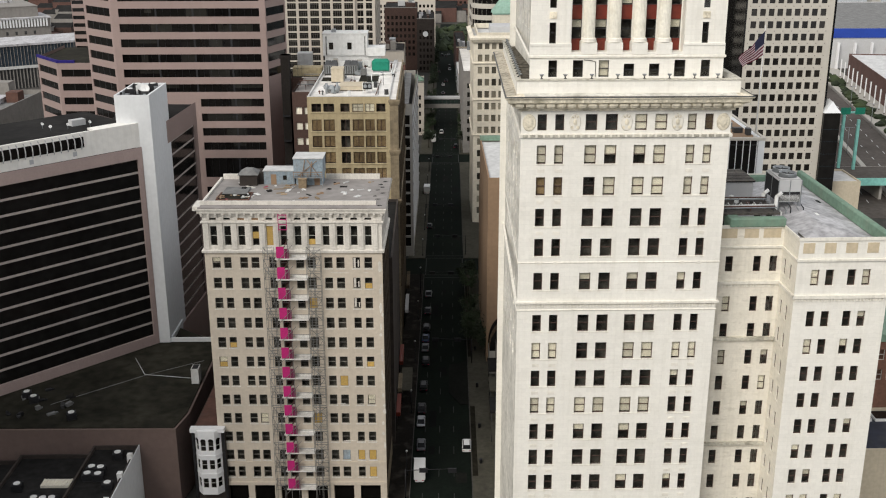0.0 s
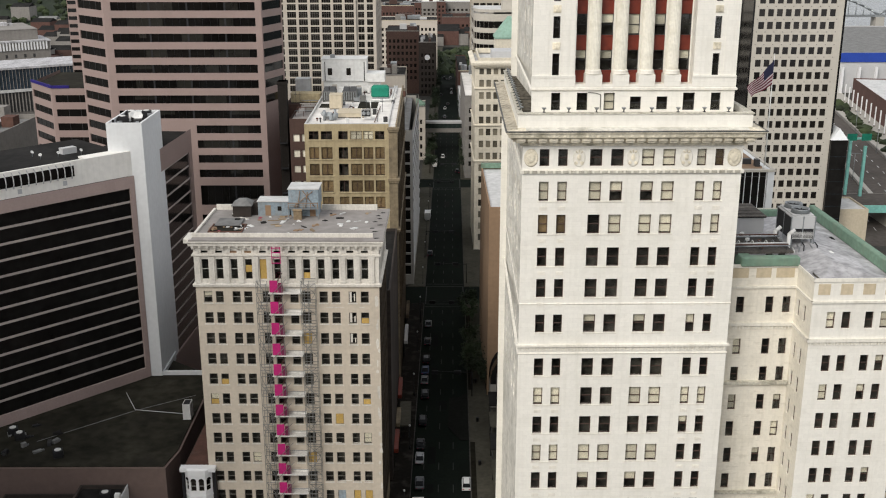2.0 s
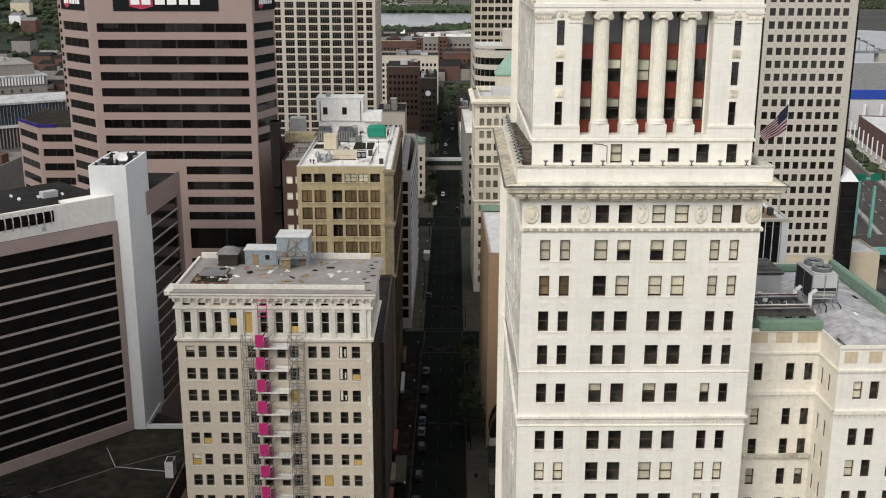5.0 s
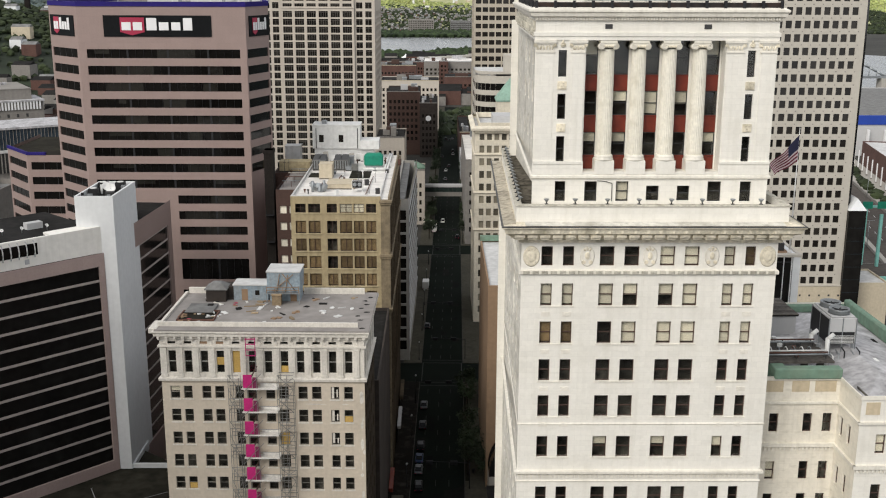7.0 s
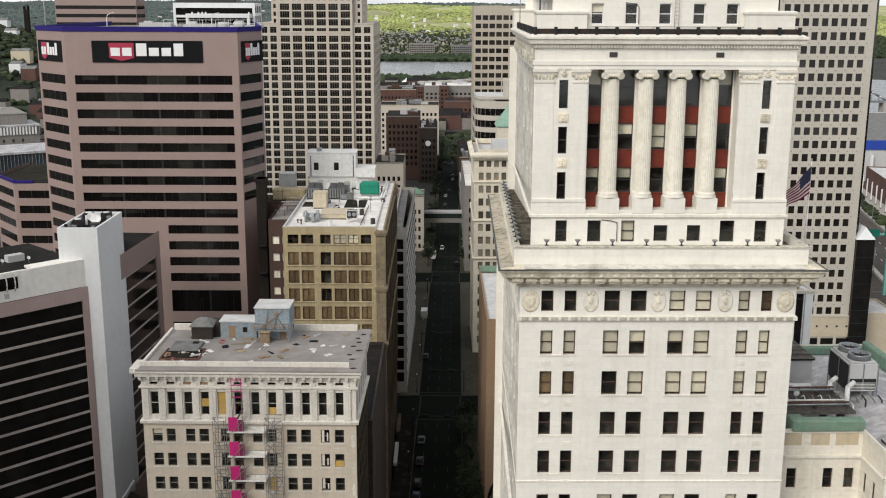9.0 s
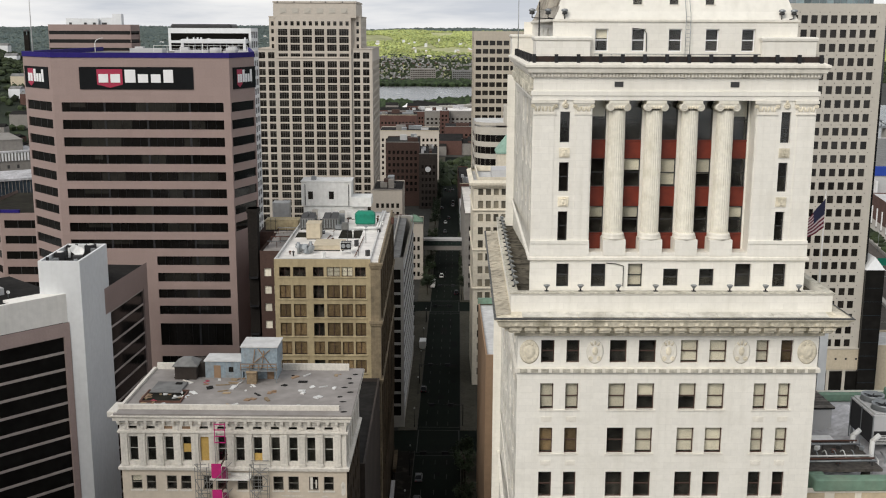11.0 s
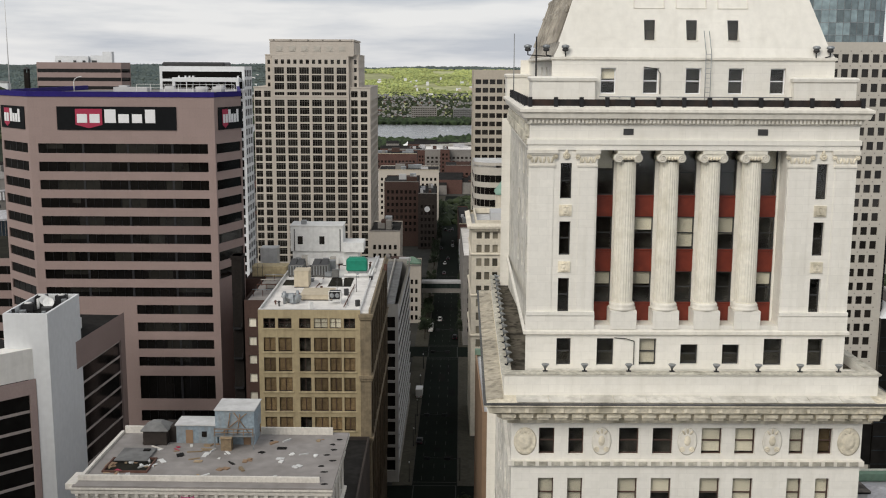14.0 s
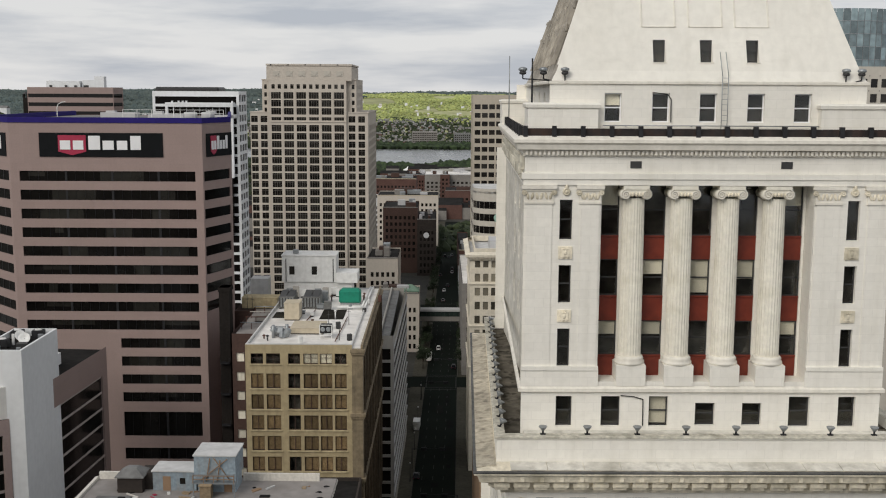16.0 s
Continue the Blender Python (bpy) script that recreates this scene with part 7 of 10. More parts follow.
shedb = thing("roof_cabin", on_roof(-6.9, 14.6), "faded blue clad roof cabin with an orange door", "roof cabin")
bm = boxes((0, 5.6, 0, 3.4, 0, 2.5))
part("body", bm, BLUE_PANEL, shedb)
bm = boxes((-0.15, 5.75, -0.15, 3.55, 2.5, 2.68))
part("roof", bm, ROOF_PALE, shedb)
bm = boxes((1.3, 2.3, -0.05, 0, 0, 1.9))
part("door", bm, TAN, shedb, "orange-brown plywood door")
bm = boxes((3.5, 4.2, -0.04, 0, 0.9, 1.7))
part("window", bm, TOWER_GLASS, shedb)
lift = thing("lift_house", on_roof(-1.2, 12.1), "tall faded blue lift house with timber bracing", "lift house")
bm = boxes((0, 5.3, 1.2, 6.0, 1.9, 5.1), (0.2, 5.1, 2.2, 5.9, 0, 1.9))
part("body", bm, BLUE_PANEL, lift)
bm = boxes((-0.12, 5.42, 1.05, 6.12, 5.1, 5.26))
part("roof", bm, ROOF_PALE, lift)
bm = boxes((-0.1, 5.4, 0.2, 1.3, 1.75, 1.9), (0.0, 0.14, 0.25, 0.4, 0, 3.1), (5.2, 5.34, 0.25, 0.4, 0, 3.1), (0.0, 5.3, 0.25, 0.33, 2.9, 3.0))
part("gallery", bm, GALV, lift)
for x0, x1, z0, z1 in ((0.9, 4.3, 2.0, 4.8), (2.6, 4.6, 4.9, 2.0), (1.6, 2.1, 1.9, 4.9), (3.0, 3.4, 1.9, 4.7)):
    bm = bmesh.new()
    cyl(bm, (x0, 1.0, z0), (x1, 1.0, z1), 0.07, seg=4)
    part("timber_brace", bm, TAN, lift)
part("door_hutch", boxes((1.0, 2.4, -0.3, 0.9, 0, 1.7)), OLD_WOOD, lift, "plywood hutch under the gallery")
part("door", boxes((3.6, 4.6, 2.1, 2.2, 0, 1.7)), TAN, lift, "orange-brown plywood door")
for x in (0.05, 1.4, 2.7, 4.0, 5.25):
    part("rail_post", boxes((x - 0.04, x + 0.04, 0.2, 0.28, 1.9, 2.85)), TAN, lift)
for z in (2.35, 2.8):
    part("rail", boxes((0, 5.3, 0.2, 0.27, z, z + 0.08)), TAN, lift)
part("hutch_roof", boxes((0.9, 2.5, -0.5, 1.0, 1.7, 1.82)), OLD_WOOD, lift)
kiosk = thing("stair_kiosk", on_roof(-11.2, 13.6), "dark stair kiosk with a hipped grey roof", "stair kiosk")
bm = boxes((0, 3.2, 0, 3.0, 0, 2.0))
part("body", bm, DARK_BRICK, kiosk)
bm = bmesh.new()
ring(bm, -0.25, 3.45, -0.25, 3.25, [(0, 2.0), (0, 2.15), (-1.2, 3.0)], close=True)
part("roof", bm, ROOF_GREY, kiosk)
hut = thing("chimney_box", on_roof(-8.0 - 0.8, 14.9), "dark brick flue box on the roof", "chimney")
bm = boxes((0, 1.8, 0, 3.0, 0, 2.2))
part("body", bm, DARK_BRICK, hut)
rng = random.Random(77)


def boxes_mesh(name, material, *specs):
    bm = boxes(*specs)
    me = bpy.data.meshes.new(name)
    bm.to_mesh(me), bm.free()
    me.materials.append(material)
    return me


junk_kinds = (("rubble_board", OLD_WOOD, "broken plywood board on the roof"), ("roof_sheet", WHITE_METAL, "white loose sheet on the roof"), ("debris_plank", TAN, "loose brown plank on the roof"),
              ("roof_felt_patch", ROOF_DARK, "dark curled roofing felt"), ("red_tarp", SIGN_RED, "crumpled red tarpaulin on the roof"), ("rubble_pile", ROOF_PALE, "grey rubble pile on the roof"))
spots = [(-11.6, 4.2, 4), (-10.8, 7.5, 2), (-9.8, 9.2, 2), (-12.3, 8.5, 3), (-13.4, 6.6, 2), (-7.2, 8.0, 1), (-6.2, 12.5, 4), (-8.6, 11.5, 1), (-4.6, 13.8, 1), (-2.6, 12.0, 0), (-1.6, 10.0, 5), (-2.2, 7.8, 0), (2.2, 7.2, 3),
         (0.8, 10.5, 1), (4.0, 8.3, 2), (7.6, 12.8, 3), (9.6, 10.6, 1), (12.9, 10.4, 1), (8.2, 8.8, 5), (5.2, 11.3, 3), (-5.0, 9.8, 3), (1.4, 5.2, 2), (-7.9, 6.2, 1), (10.6, 6.4, 5), (-4.4, 15.6, 2), (6.5, 15.2, 2)]
for x, y, k in spots:
    nm, mt, lb = junk_kinds[k]
    ob = tagged(placed(new(nm), on_roof(x, y, rng.uniform(0, 180))), lb, "debris", "debris on the roof")
    bm = bmesh.new()
    for q in range(3 if k in (5, 2) else 2):
        w, d, hh = rng.uniform(0.4, 1.5), rng.uniform(0.2, 0.8), rng.uniform(0.03, 0.11)
        ox, oy = rng.uniform(-0.4, 0.4), rng.uniform(-0.4, 0.4)
        box(bm, ox - w / 2, ox + w / 2, oy - d / 2, oy + d / 2, 0.01 + 0.005 * q, hh + 0.03 * q)
    me = bpy.data.meshes.new(nm)
    bm.to_mesh(me), bm.free()
    me.materials.append(mt)
    put("piece", me, ob)
for k in range(46):
    x, y = (rng.gauss(-10.5, 1.8), rng.gauss(6.2, 1.8)) if k < 18 else (rng.uniform(-12, 13), rng.uniform(1.5, 17))
    x, y = min(max(x, -13), 13.5), min(max(y, 1.8), 16.5)
    kk = rng.choice((0, 2, 2, 3, 3, 5, 5, 1))
    nm, mt, lb = junk_kinds[kk]
    ob = tagged(placed(new(nm), on_roof(x, y, rng.uniform(0, 180))), lb, "debris", "debris on the roof")
    w, d = rng.uniform(0.15, 0.8), rng.uniform(0.06, 0.3)
    put("piece", boxes_mesh(nm, mt, (-w, w, -d, d, 0.0, rng.uniform(0.04, 0.2)), (-w * 0.3, w * 0.6, -d * 0.4, d * 1.6, 0.0, 0.07)), ob)
for x, y, rz, w in ((-11.5, 9.5, 70, 2.6), (-9.0, 12.6, -35, 2.2), (-3.6, 11.2, 8, 2.0), (-2.2, 12.2, -12, 1.6), (-3.0, 8.6, 25, 1.5)):
    ob = tagged(placed(new("long_timber"), on_roof(x, y, rz)), "long pale timber lying on the roof", "debris", "debris on the roof")
    put("piece", boxes_mesh("long_timber", OLD_WOOD if w < 2.1 else BEIGE_TRIM, (-w / 2, w / 2, -0.12, 0.12, 0.0, 0.12)), ob)
slab_ob = thing("raised_roof_slab", on_roof(-13.2, 7.2), "low grey raised slab with cracked edges on the roof", "roof slab")
part("slab", bevelled(boxes((0, 4.4, 0, 4.6, 0, 0.32)), 0.05), ROOF_GREY, slab_ob)
part("felt_edge", boxes((-0.15, 4.55, -0.15, 0, 0, 0.2)), ROOF_DARK, slab_ob)
part("hatch", bevelled(boxes((2.9, 3.8, 3.2, 3.9, 0.32, 0.5)), 0.04), ROOF_DARK, slab_ob)
frame_ob = thing("roof_hatch_curb", on_roof(-13.6, 3.6), "low rusted curb frame full of rubble", "roof curb")
bm = boxes((0, 5.8, 0, 0.2, 0, 0.25), (0, 5.8, 4.65, 4.85, 0, 0.25), (0, 0.2, 0.2, 4.65, 0, 0.25), (5.6, 5.8, 0.2, 4.65, 0, 0.25))
part("tar_floor", boxes((0.2, 5.6, 0.2, 4.65, 0.0, 0.015)), ROOF_OLIVE, frame_ob)
part("curb", bm, ROOF_BROWN, frame_ob)
for k in range(9):
    bm = bmesh.new()
    edge = [bm.verts.new((0.55 * rng.uniform(0.6, 1.1) * math.cos(q * 0.698), 0.4 * rng.uniform(0.6, 1.1) * math.sin(q * 0.698), 0.008)) for q in range(9)]
    bm.faces.new(edge)
    ob = tagged(part("tar_patch", bm, ROOF_DARK, m=on_roof(14.4 + rng.uniform(-0.4, 0.9), 0.6 + 2.0 * k, 5)), "dark tar patch along the roof edge", "patch", "tar patches")

# ---- white bay-fronted house ----
bay = thing("bay_front_house", pose(-43.9, 175.6, 0, 0, 0, -1), "narrow white house front with a rounded three-storey bay", "building")
bm = boxes((0, 6.0, 0.3, 20, 0, 15.6))
part("wall", bm, DARK_BRICK, bay)
bm = boxes((0.2, 5.8, 0.5, 19.8, 15.6, 15.8))
part("roof", bm, ROOF_BROWN, bay, "brown felt roof")
bm = boxes((-0.2, 6.05, -0.45, 0.9, 15.75, 16.5))
part("cornice", bm, SIGN_WHITE, bay, "white painted cornice")
for x in (0.0, 5.55):
    part("pilaster", boxes((x, x + 0.4, -0.1, 0.9, 0, 15.75)), BLACK_METAL, bay)
for z in (7.3, 11.1):
    bm = bmesh.new()
    prism(bm, [(0.42, 0.32), (1.42, -1.0), (4.38, -1.0), (5.38, 0.32)], z, z + 0.3)
    part("belt_course", bm, SIGN_WHITE, bay)
seg_pts = [(0.5, 0.3), (1.5, -0.9), (4.3, -0.9), (5.3, 0.3)]
for (xa, ya), (xb, yb_) in zip(seg_pts, seg_pts[1:]):
    w = math.hypot(xb - xa, yb_ - ya)
    m = pose(xa, ya, 0, 0, 0, math.degrees(math.atan2(yb_ - ya, xb - xa)))
    k = 2 if w > 2 else 1
    holes = []
    for z in (4.6, 8.4, 12.2):
        for q in range(k):
            c = (q + 0.5) * w / k
            holes.append((c - 0.5, c + 0.5, z, z + 2.0))
    bm = bmesh.new()
    pierced(bm, 0, w, 3.2, 15.6, holes, 0.2)
    part("bay_wall", bm, SIGN_WHITE, bay, m=m)
    for a, b, c, d in holes:
        sash(bay, (a + b) / 2, c, b - a, d - c, 0.16, "pale", None, m)
for (xa, ya), (xb, yb_) in zip(seg_pts, seg_pts[1:]):
    w = math.hypot(xb - xa, yb_ - ya)
    m = pose(xa, ya, 0, 0, 0, math.degrees(math.atan2(yb_ - ya, xb - xa)))
    for c in ((w / 2,) if w < 2 else (w / 4, 3 * w / 4)):
        bm = bmesh.new()
        prism(bm, [(0.5 * math.cos(math.pi * q / 10), 0.5 * math.sin(math.pi * q / 10)) for q in range(11)], 0, 0.03)
        bmesh.ops.transform(bm, matrix=m @ pose(c, 0.0, 14.2, 90), verts=bm.verts)
        part("arched_head", bm, TOWER_GLASS, bay)
bm = bmesh.new()
prism(bm, [(0.4, 0.4), (1.4, -1.1), (4.4, -1.1), (5.4, 0.4)], 15.2, 16.3)
part("bay_cornice", bm, SIGN_WHITE, bay)
bm = boxes((0.6, 5.2, 0.32, 0.4, 0, 3.2))
part("shop_window", bm, STRIP_GLASS, bay)

# ---- low dark roofs in the near corner ----
for k, (x0, x1, y0, y1, z) in enumerate(((-62.5, -54.2, 150, 177.2, 12.2), (-76, -62.7, 150, 176.9, 10.6), (-110, -76.3, 150, 176.9, 9.4))):
    lo = thing("low_shop_building", pose(0, 0, 0), "low sooty shop building with a dark bitumen roof", "building", "low shop buildings")
    plain_block(lo, x0, x1, y0, y1, 0, z, DARK_BRICK, ROOF_DARK, parapet=0.7)
    if k == 0:
        bm = boxes((x1 + 0.003, x1 + 0.15, y0, y1, 0, z + 0.1))
        part("painted_wall", bm, STUCCO, lo, "white painted side wall")
        for y in (157.0, 165.5, 172.0):
            bm = bevelled(boxes((x1 - 0.8, x1 + 0.1, y, y + 0.9, z - 0.9, z + 0.9)), 0.03)
            part("chimney", bm, WHITE_METAL, lo)


def ac_unit(m, s=1.0):
    ob = thing("roof_unit", m, "black metal rooftop air unit with a pale fan ring", "air conditioner", "rooftop air units")
    bm = bevelled(boxes((-0.9 * s, 0.9 * s, -0.8 * s, 0.8 * s, 0.15, 1.4 * s)), 0.05)
    part("casing", bm, BLACK_METAL, ob)
    bm = bmesh.new()
    lathe(bm, [(0.6 * s, 1.4 * s), (0.6 * s, 1.52 * s), (0.45 * s, 1.52 * s)], 14)
    part("fan_ring", bm, WHITE_METAL, ob)
    bm = boxes((-0.8 * s, 0.8 * s, -0.7 * s, -0.6 * s, 0, 0.15), (-0.8 * s, 0.8 * s, 0.6 * s, 0.7 * s, 0, 0.15))
    part("skid", bm, DARK_FRAME, ob)
    return ob


ac = ac_unit(pose(-60.2, 168.5, 11.5))
for x, y, z in ((-58.6, 168.3, 11.5), (-60.3, 166.2, 11.5), (-58.4, 166.0, 11.5), (-66.4, 160.8, 9.9), (-64.9, 160.9, 9.9), (-68.0, 161.0, 9.9), (-72.5, 165.5, 9.9), (-57.0, 173.5, 11.5), (-55.9, 163.0, 11.5)):
    copy_thing(ac, pose(x, y, z, 0, 0, 8))
sky_l = thing("roof_lantern", pose(-68.8, 166.2, 9.9), "pale ribbed roof lantern", "skylight")
bm = boxes((0, 5.2, 0, 2.2, 0, 0.5))
for i in range(9):
    box(bm, 0.1 + i * 0.6, 0.2 + i * 0.6, 0, 2.2, 0.5, 0.62)
part("glazing", bm, BLIND, sky_l)
# things on the podium roof
for x, y, s in ((-79, 190.5, 1.6), (-77, 188.5, 1.2), (-67.5, 181.5, 1.0)):
    copy_thing(ac, pose(x, y, 15.5, 0, 0, 20))
stack = thing("roof_stack", pose(-48.2, 196.3, 15.5), "white box vent stack on the podium roof", "vent")
bm = boxes((0, 1.5, 0, 2.4, 0, 3.2))
part("casing", bm, WHITE_METAL, stack)
bm = boxes((0.15, 1.35, 0.15, 2.25, 3.2, 3.23))
part("opening", bm, BLACK_METAL, stack)
duct = thing("roof_conduit", pose(0, 0, 15.5), "pale conduit line crossing the podium roof", "pipe")
for a, b in (((-62.6, 208.5), (-58.6, 200.4)), ((-58.6, 200.4), (-48.4, 198.5))):
    bm = bmesh.new()
    cyl(bm, (*a, 0.2), (*b, 0.2), 0.08, seg=6)
    part("pipe", bm, STUCCO_GREY, duct)
seam = thing("roof_seam", pose(0, 0, 15.5), "faint grey seam across the tar roof", "roof seam")
for a, b in (((-73.5, 187.5), (-58.6, 200.4)), ((-58.6, 200.4), (-48.0, 207.5))):
    w = math.hypot(b[0] - a[0], b[1] - a[1])
    part("strip", boxes((0, w, -0.1, 0.1, 0, 0.015)), ROOF_GREY, seam, m=pose(a[0], a[1], 0.004, 0, 0, math.degrees(math.atan2(b[1] - a[1], b[0] - a[0]))))
rng = random.Random(14)
for k in range(14):
    ob = thing("roof_rubbish", pose(-81 + rng.uniform(0, 12), 182 + rng.uniform(0, 12), 15.5, 0, 0, rng.uniform(0, 180)), "dark scrap lying on the tar roof", "debris", "podium scrap")
    bm = bevelled(boxes((-rng.uniform(0.3, 1.2), 0.5, -0.3, 0.4, 0, rng.uniform(0.2, 0.8)), (0.5, 1.0, -0.1, 0.2, 0, 0.3)), 0.04)
    part("piece", bm, rng.choice((DARK_FRAME, ROOF_DARK, ROOF_GREY, BLACK_METAL)), ob)
curb = thing("roof_well", pose(-57.4, 217.6, 15.5), "white framed roof light well beside the stair tower", "skylight")
bm = boxes((0, 12, 0, 0.5, 0, 0.9), (0, 0.5, 0.5, 11, 0, 0.9), (11.5, 12, 0.5, 11, 0, 0.9))
part("curb", bm, STUCCO, curb)

# ---- roof gear of hotel, bank, yellow building ----
def dish(m, r=1.0):
    ob = thing("satellite_dish", m, "white satellite dish on a short mast", "antenna", "rooftop dishes")
    bm = bmesh.new()
    lathe(bm, [(0.05 * r, 0), (0.55 * r, 0.1 * r), (r, 0.36 * r), (0.96 * r, 0.38 * r), (0.5 * r, 0.14 * r), (0.04, 0.05 * r)], 18)
    bmesh.ops.transform(bm, matrix=pose(0, 0, 0.9, 55, 0, 10), verts=bm.verts)
    part("reflector", bm, WHITE_METAL, ob)
    bm = bmesh.new()
    cyl(bm, (0, 0, 0), (0, 0, 1.0), 0.07, seg=6)
    part("mast", bm, GALV, ob)
    return ob


d0 = dish(pose(-60.2, 226.2, 68.9), 0.95)
copy_thing(d0, pose(-61.6, 228, 68.9, 0, 0, 30))
small_d = dish(pose(-76, 212, 63.9), 0.32)
for x, y in ((-73.2, 214), (-78.5, 214.5), (-69.5, 216.5)):
    copy_thing(small_d, pose(x, y, 63.9, 0, 0, 40))
for x, y, w, h_, mt in ((-63.6, 219.0, 0.5, 1.5, BLACK_METAL), (-61.0, 218.6, 1.4, 0.6, DARK_FRAME), (-59.2, 220.2, 0.6, 0.9, GALV), (-63.4, 221.6, 1.0, 0.7, GALV), (-60.4, 223.2, 1.6, 0.8, DARK_FRAME), (-62.0, 225.6, 0.4, 1.8, WHITE_METAL), (-58.9, 228.4, 0.8, 1.1, GALV)):
    ob = thing("roof_cabinet", pose(x, y, 68.9, 0, 0, 10), "small metal cabinet on the stair tower roof", "cabinet", "stair tower gear")
    part("casing", bevelled(boxes((0, w, 0, w * 0.8, 0, h_)), 0.03), mt, ob)
for x, y in ((-62.8, 224.0), (-59.6, 230.6), (-62.9, 230.4)):
    copy_thing(ac, pose(x, y, 68.9, 0, 0, 4))
for k, (x, y) in enumerate(((-72, 300), (-60, 296), (-50, 305))):
    cab = thing("plant_room", pose(x, y, 102.9), "pale rooftop plant room", "plant room", "bank plant rooms")
    bm = boxes((0, 8, 6, 10, 0, 1.3 - 0.3 * k), (1, 3, 7, 9, 1.0, 1.7))
    part("casing", bm, STUCCO_GREY, cab)
for x in (-69.5, -46.5):
    pole = thing("roof_davit", pose(x, 271.5, 102.9), "slim curved white lamp pole on the bank roof", "pole", "roof poles")
    bm = bmesh.new()
    pts = [Vector((0, 0, 0)), Vector((0, 0, 3.0)), Vector((0.25, 0, 3.6)), Vector((0.9, 0, 3.95)), Vector((1.7, 0, 4.1))]
    for a, b in zip(pts, pts[1:]):
        cyl(bm, a, b, 0.08, seg=6)
    part("arm", bm, WHITE_METAL, pole)
for x, y in ((-47.5, 290), (-44.0, 291)):
    ob = thing("roof_drum", pose(x, y, 102.9), "round pale plant drum on the bank roof", "vent", "roof drums")
    bm = bmesh.new()
    lathe(bm, [(1.4, 0), (1.4, 1.7), (1.3, 1.8), (0.2, 1.85)], 18)
    part("drum", bm, STUCCO_GREY, ob)
rl = thing("roof_rail", pose(0, 283, 102.9), "thin pale guard rail on the bank roof", "railing")
for x in range(-60, -38, 3):
    part("post", boxes((x - 0.04, x + 0.04, -0.04, 0.04, 0, 2.4)), WHITE_METAL, rl)
for z in (1.6, 2.35):
    part("rail", boxes((-60, -39, -0.035, 0.035, z, z + 0.07)), WHITE_METAL, rl)
mast = thing("radio_mast", pose(-86.8, 282, 102.9), "tall thin white radio mast on the bank corner", "antenna")
bm = bmesh.new()
cyl(bm, (0, 0, 0), (0, 0, 26), 0.14, 0.05, 8)
part("pole", bm, WHITE_METAL, mast)

def chiller(m, w, d, h_):
    """Air-cooled chiller: dark louvred sides, sloping dark fan top, on skids."""
    ob = thing("chiller_unit", m, "dull grey rooftop chiller with a sloping dark louvred top", "air conditioner", "yellow building chillers")
    part("skid", boxes((0.1, 0.4, 0, d, 0, 0.3), (w - 0.4, w - 0.1, 0, d, 0, 0.3)), DARK_FRAME, ob)
    part("casing", bevelled(boxes((0, w, 0, d, 0.3, h_)), 0.06), CHILLER_GREY, ob)
    for k in range(2):
        x0 = 0.15 + k * (w - 0.15) / 2
        bm = bmesh.new()
        vs = [bm.verts.new(p) for p in ((x0, 0.1, h_), (x0 + w / 2 - 0.25, 0.1, h_), (x0 + w / 2 - 0.25, d - 0.1, h_), (x0, d - 0.1, h_), (x0, d - 0.1, h_ + 0.6), (x0 + w / 2 - 0.25, d - 0.1, h_ + 0.6))]
        for f in ((0, 1, 5, 4), (1, 2, 5), (0, 4, 3), (2, 3, 4, 5)):
            bm.faces.new([vs[i] for i in f])
        part("fan_top", bm, DARK_FRAME, ob)
    for i in range(int(w / 0.3)):
        part("louvre", boxes((0.15 + 0.3 * i, 0.3 + 0.3 * i, -0.05, 0, 0.5, h_ - 0.2)), GALV if i % 2 else DARK_FRAME, ob)
    return ob


def box_unit(x, y, z, w, d, h_, mt, lb, name="roof_plant"):
    """Plain sheet-metal plant box with a lid and a base frame."""
    ob = thing(name, pose(x, y, z), lb, "roof plant", "yellow building plant")
    part("base", boxes((0.05, w - 0.05, 0.05, d - 0.05, 0, 0.2)), DARK_FRAME, ob)
    part("casing", bevelled(boxes((0, w, 0, d, 0.2, h_)), 0.06), mt, ob)
    part("lid", boxes((-0.06, w + 0.06, -0.06, d + 0.06, h_, h_ + 0.1)), mt, ob)
    return ob


chiller(pose(-27.3, 277.0, 64.4), 3.3, 5.0, 2.6)
chiller(pose(-22.3, 277.0, 64.4), 3.6, 5.0, 2.6)
box_unit(-24.5, 265.7, 64.4, 3.0, 4.0, 3.4, CREAM_STONE, "cream metal plant box on the white roof")
box_unit(-21.6, 253.6, 64.4, 6.2, 6.6, 1.1, CREAM_STONE, "low cream duct box on the white roof")
box_unit(-36.4, 295.6, 63.0, 3.9, 4.0, 4.4, WHITE_METAL, "white lift motor box on the brown roof")
box_unit(-36.2, 283.4, 63.0, 7.6, 4.0, 2.4, YELLOW_TRIM, "stained buff brick tank house on the brown roof", "tank_house")
box_unit(-19.4, 283.2, 64.4, 1.6, 1.6, 2.4, GALV, "grey metal box beside the chillers")
box_unit(-31.2, 270.6, 63.0, 2.2, 2.6, 1.2, DULL_CONCRETE, "grey curb box on the brown roof")
fan = thing("fan_cooler", pose(-15.8, 250.2, 64.4), "black framed twin fan cooler on a white steel stand", "air conditioner")
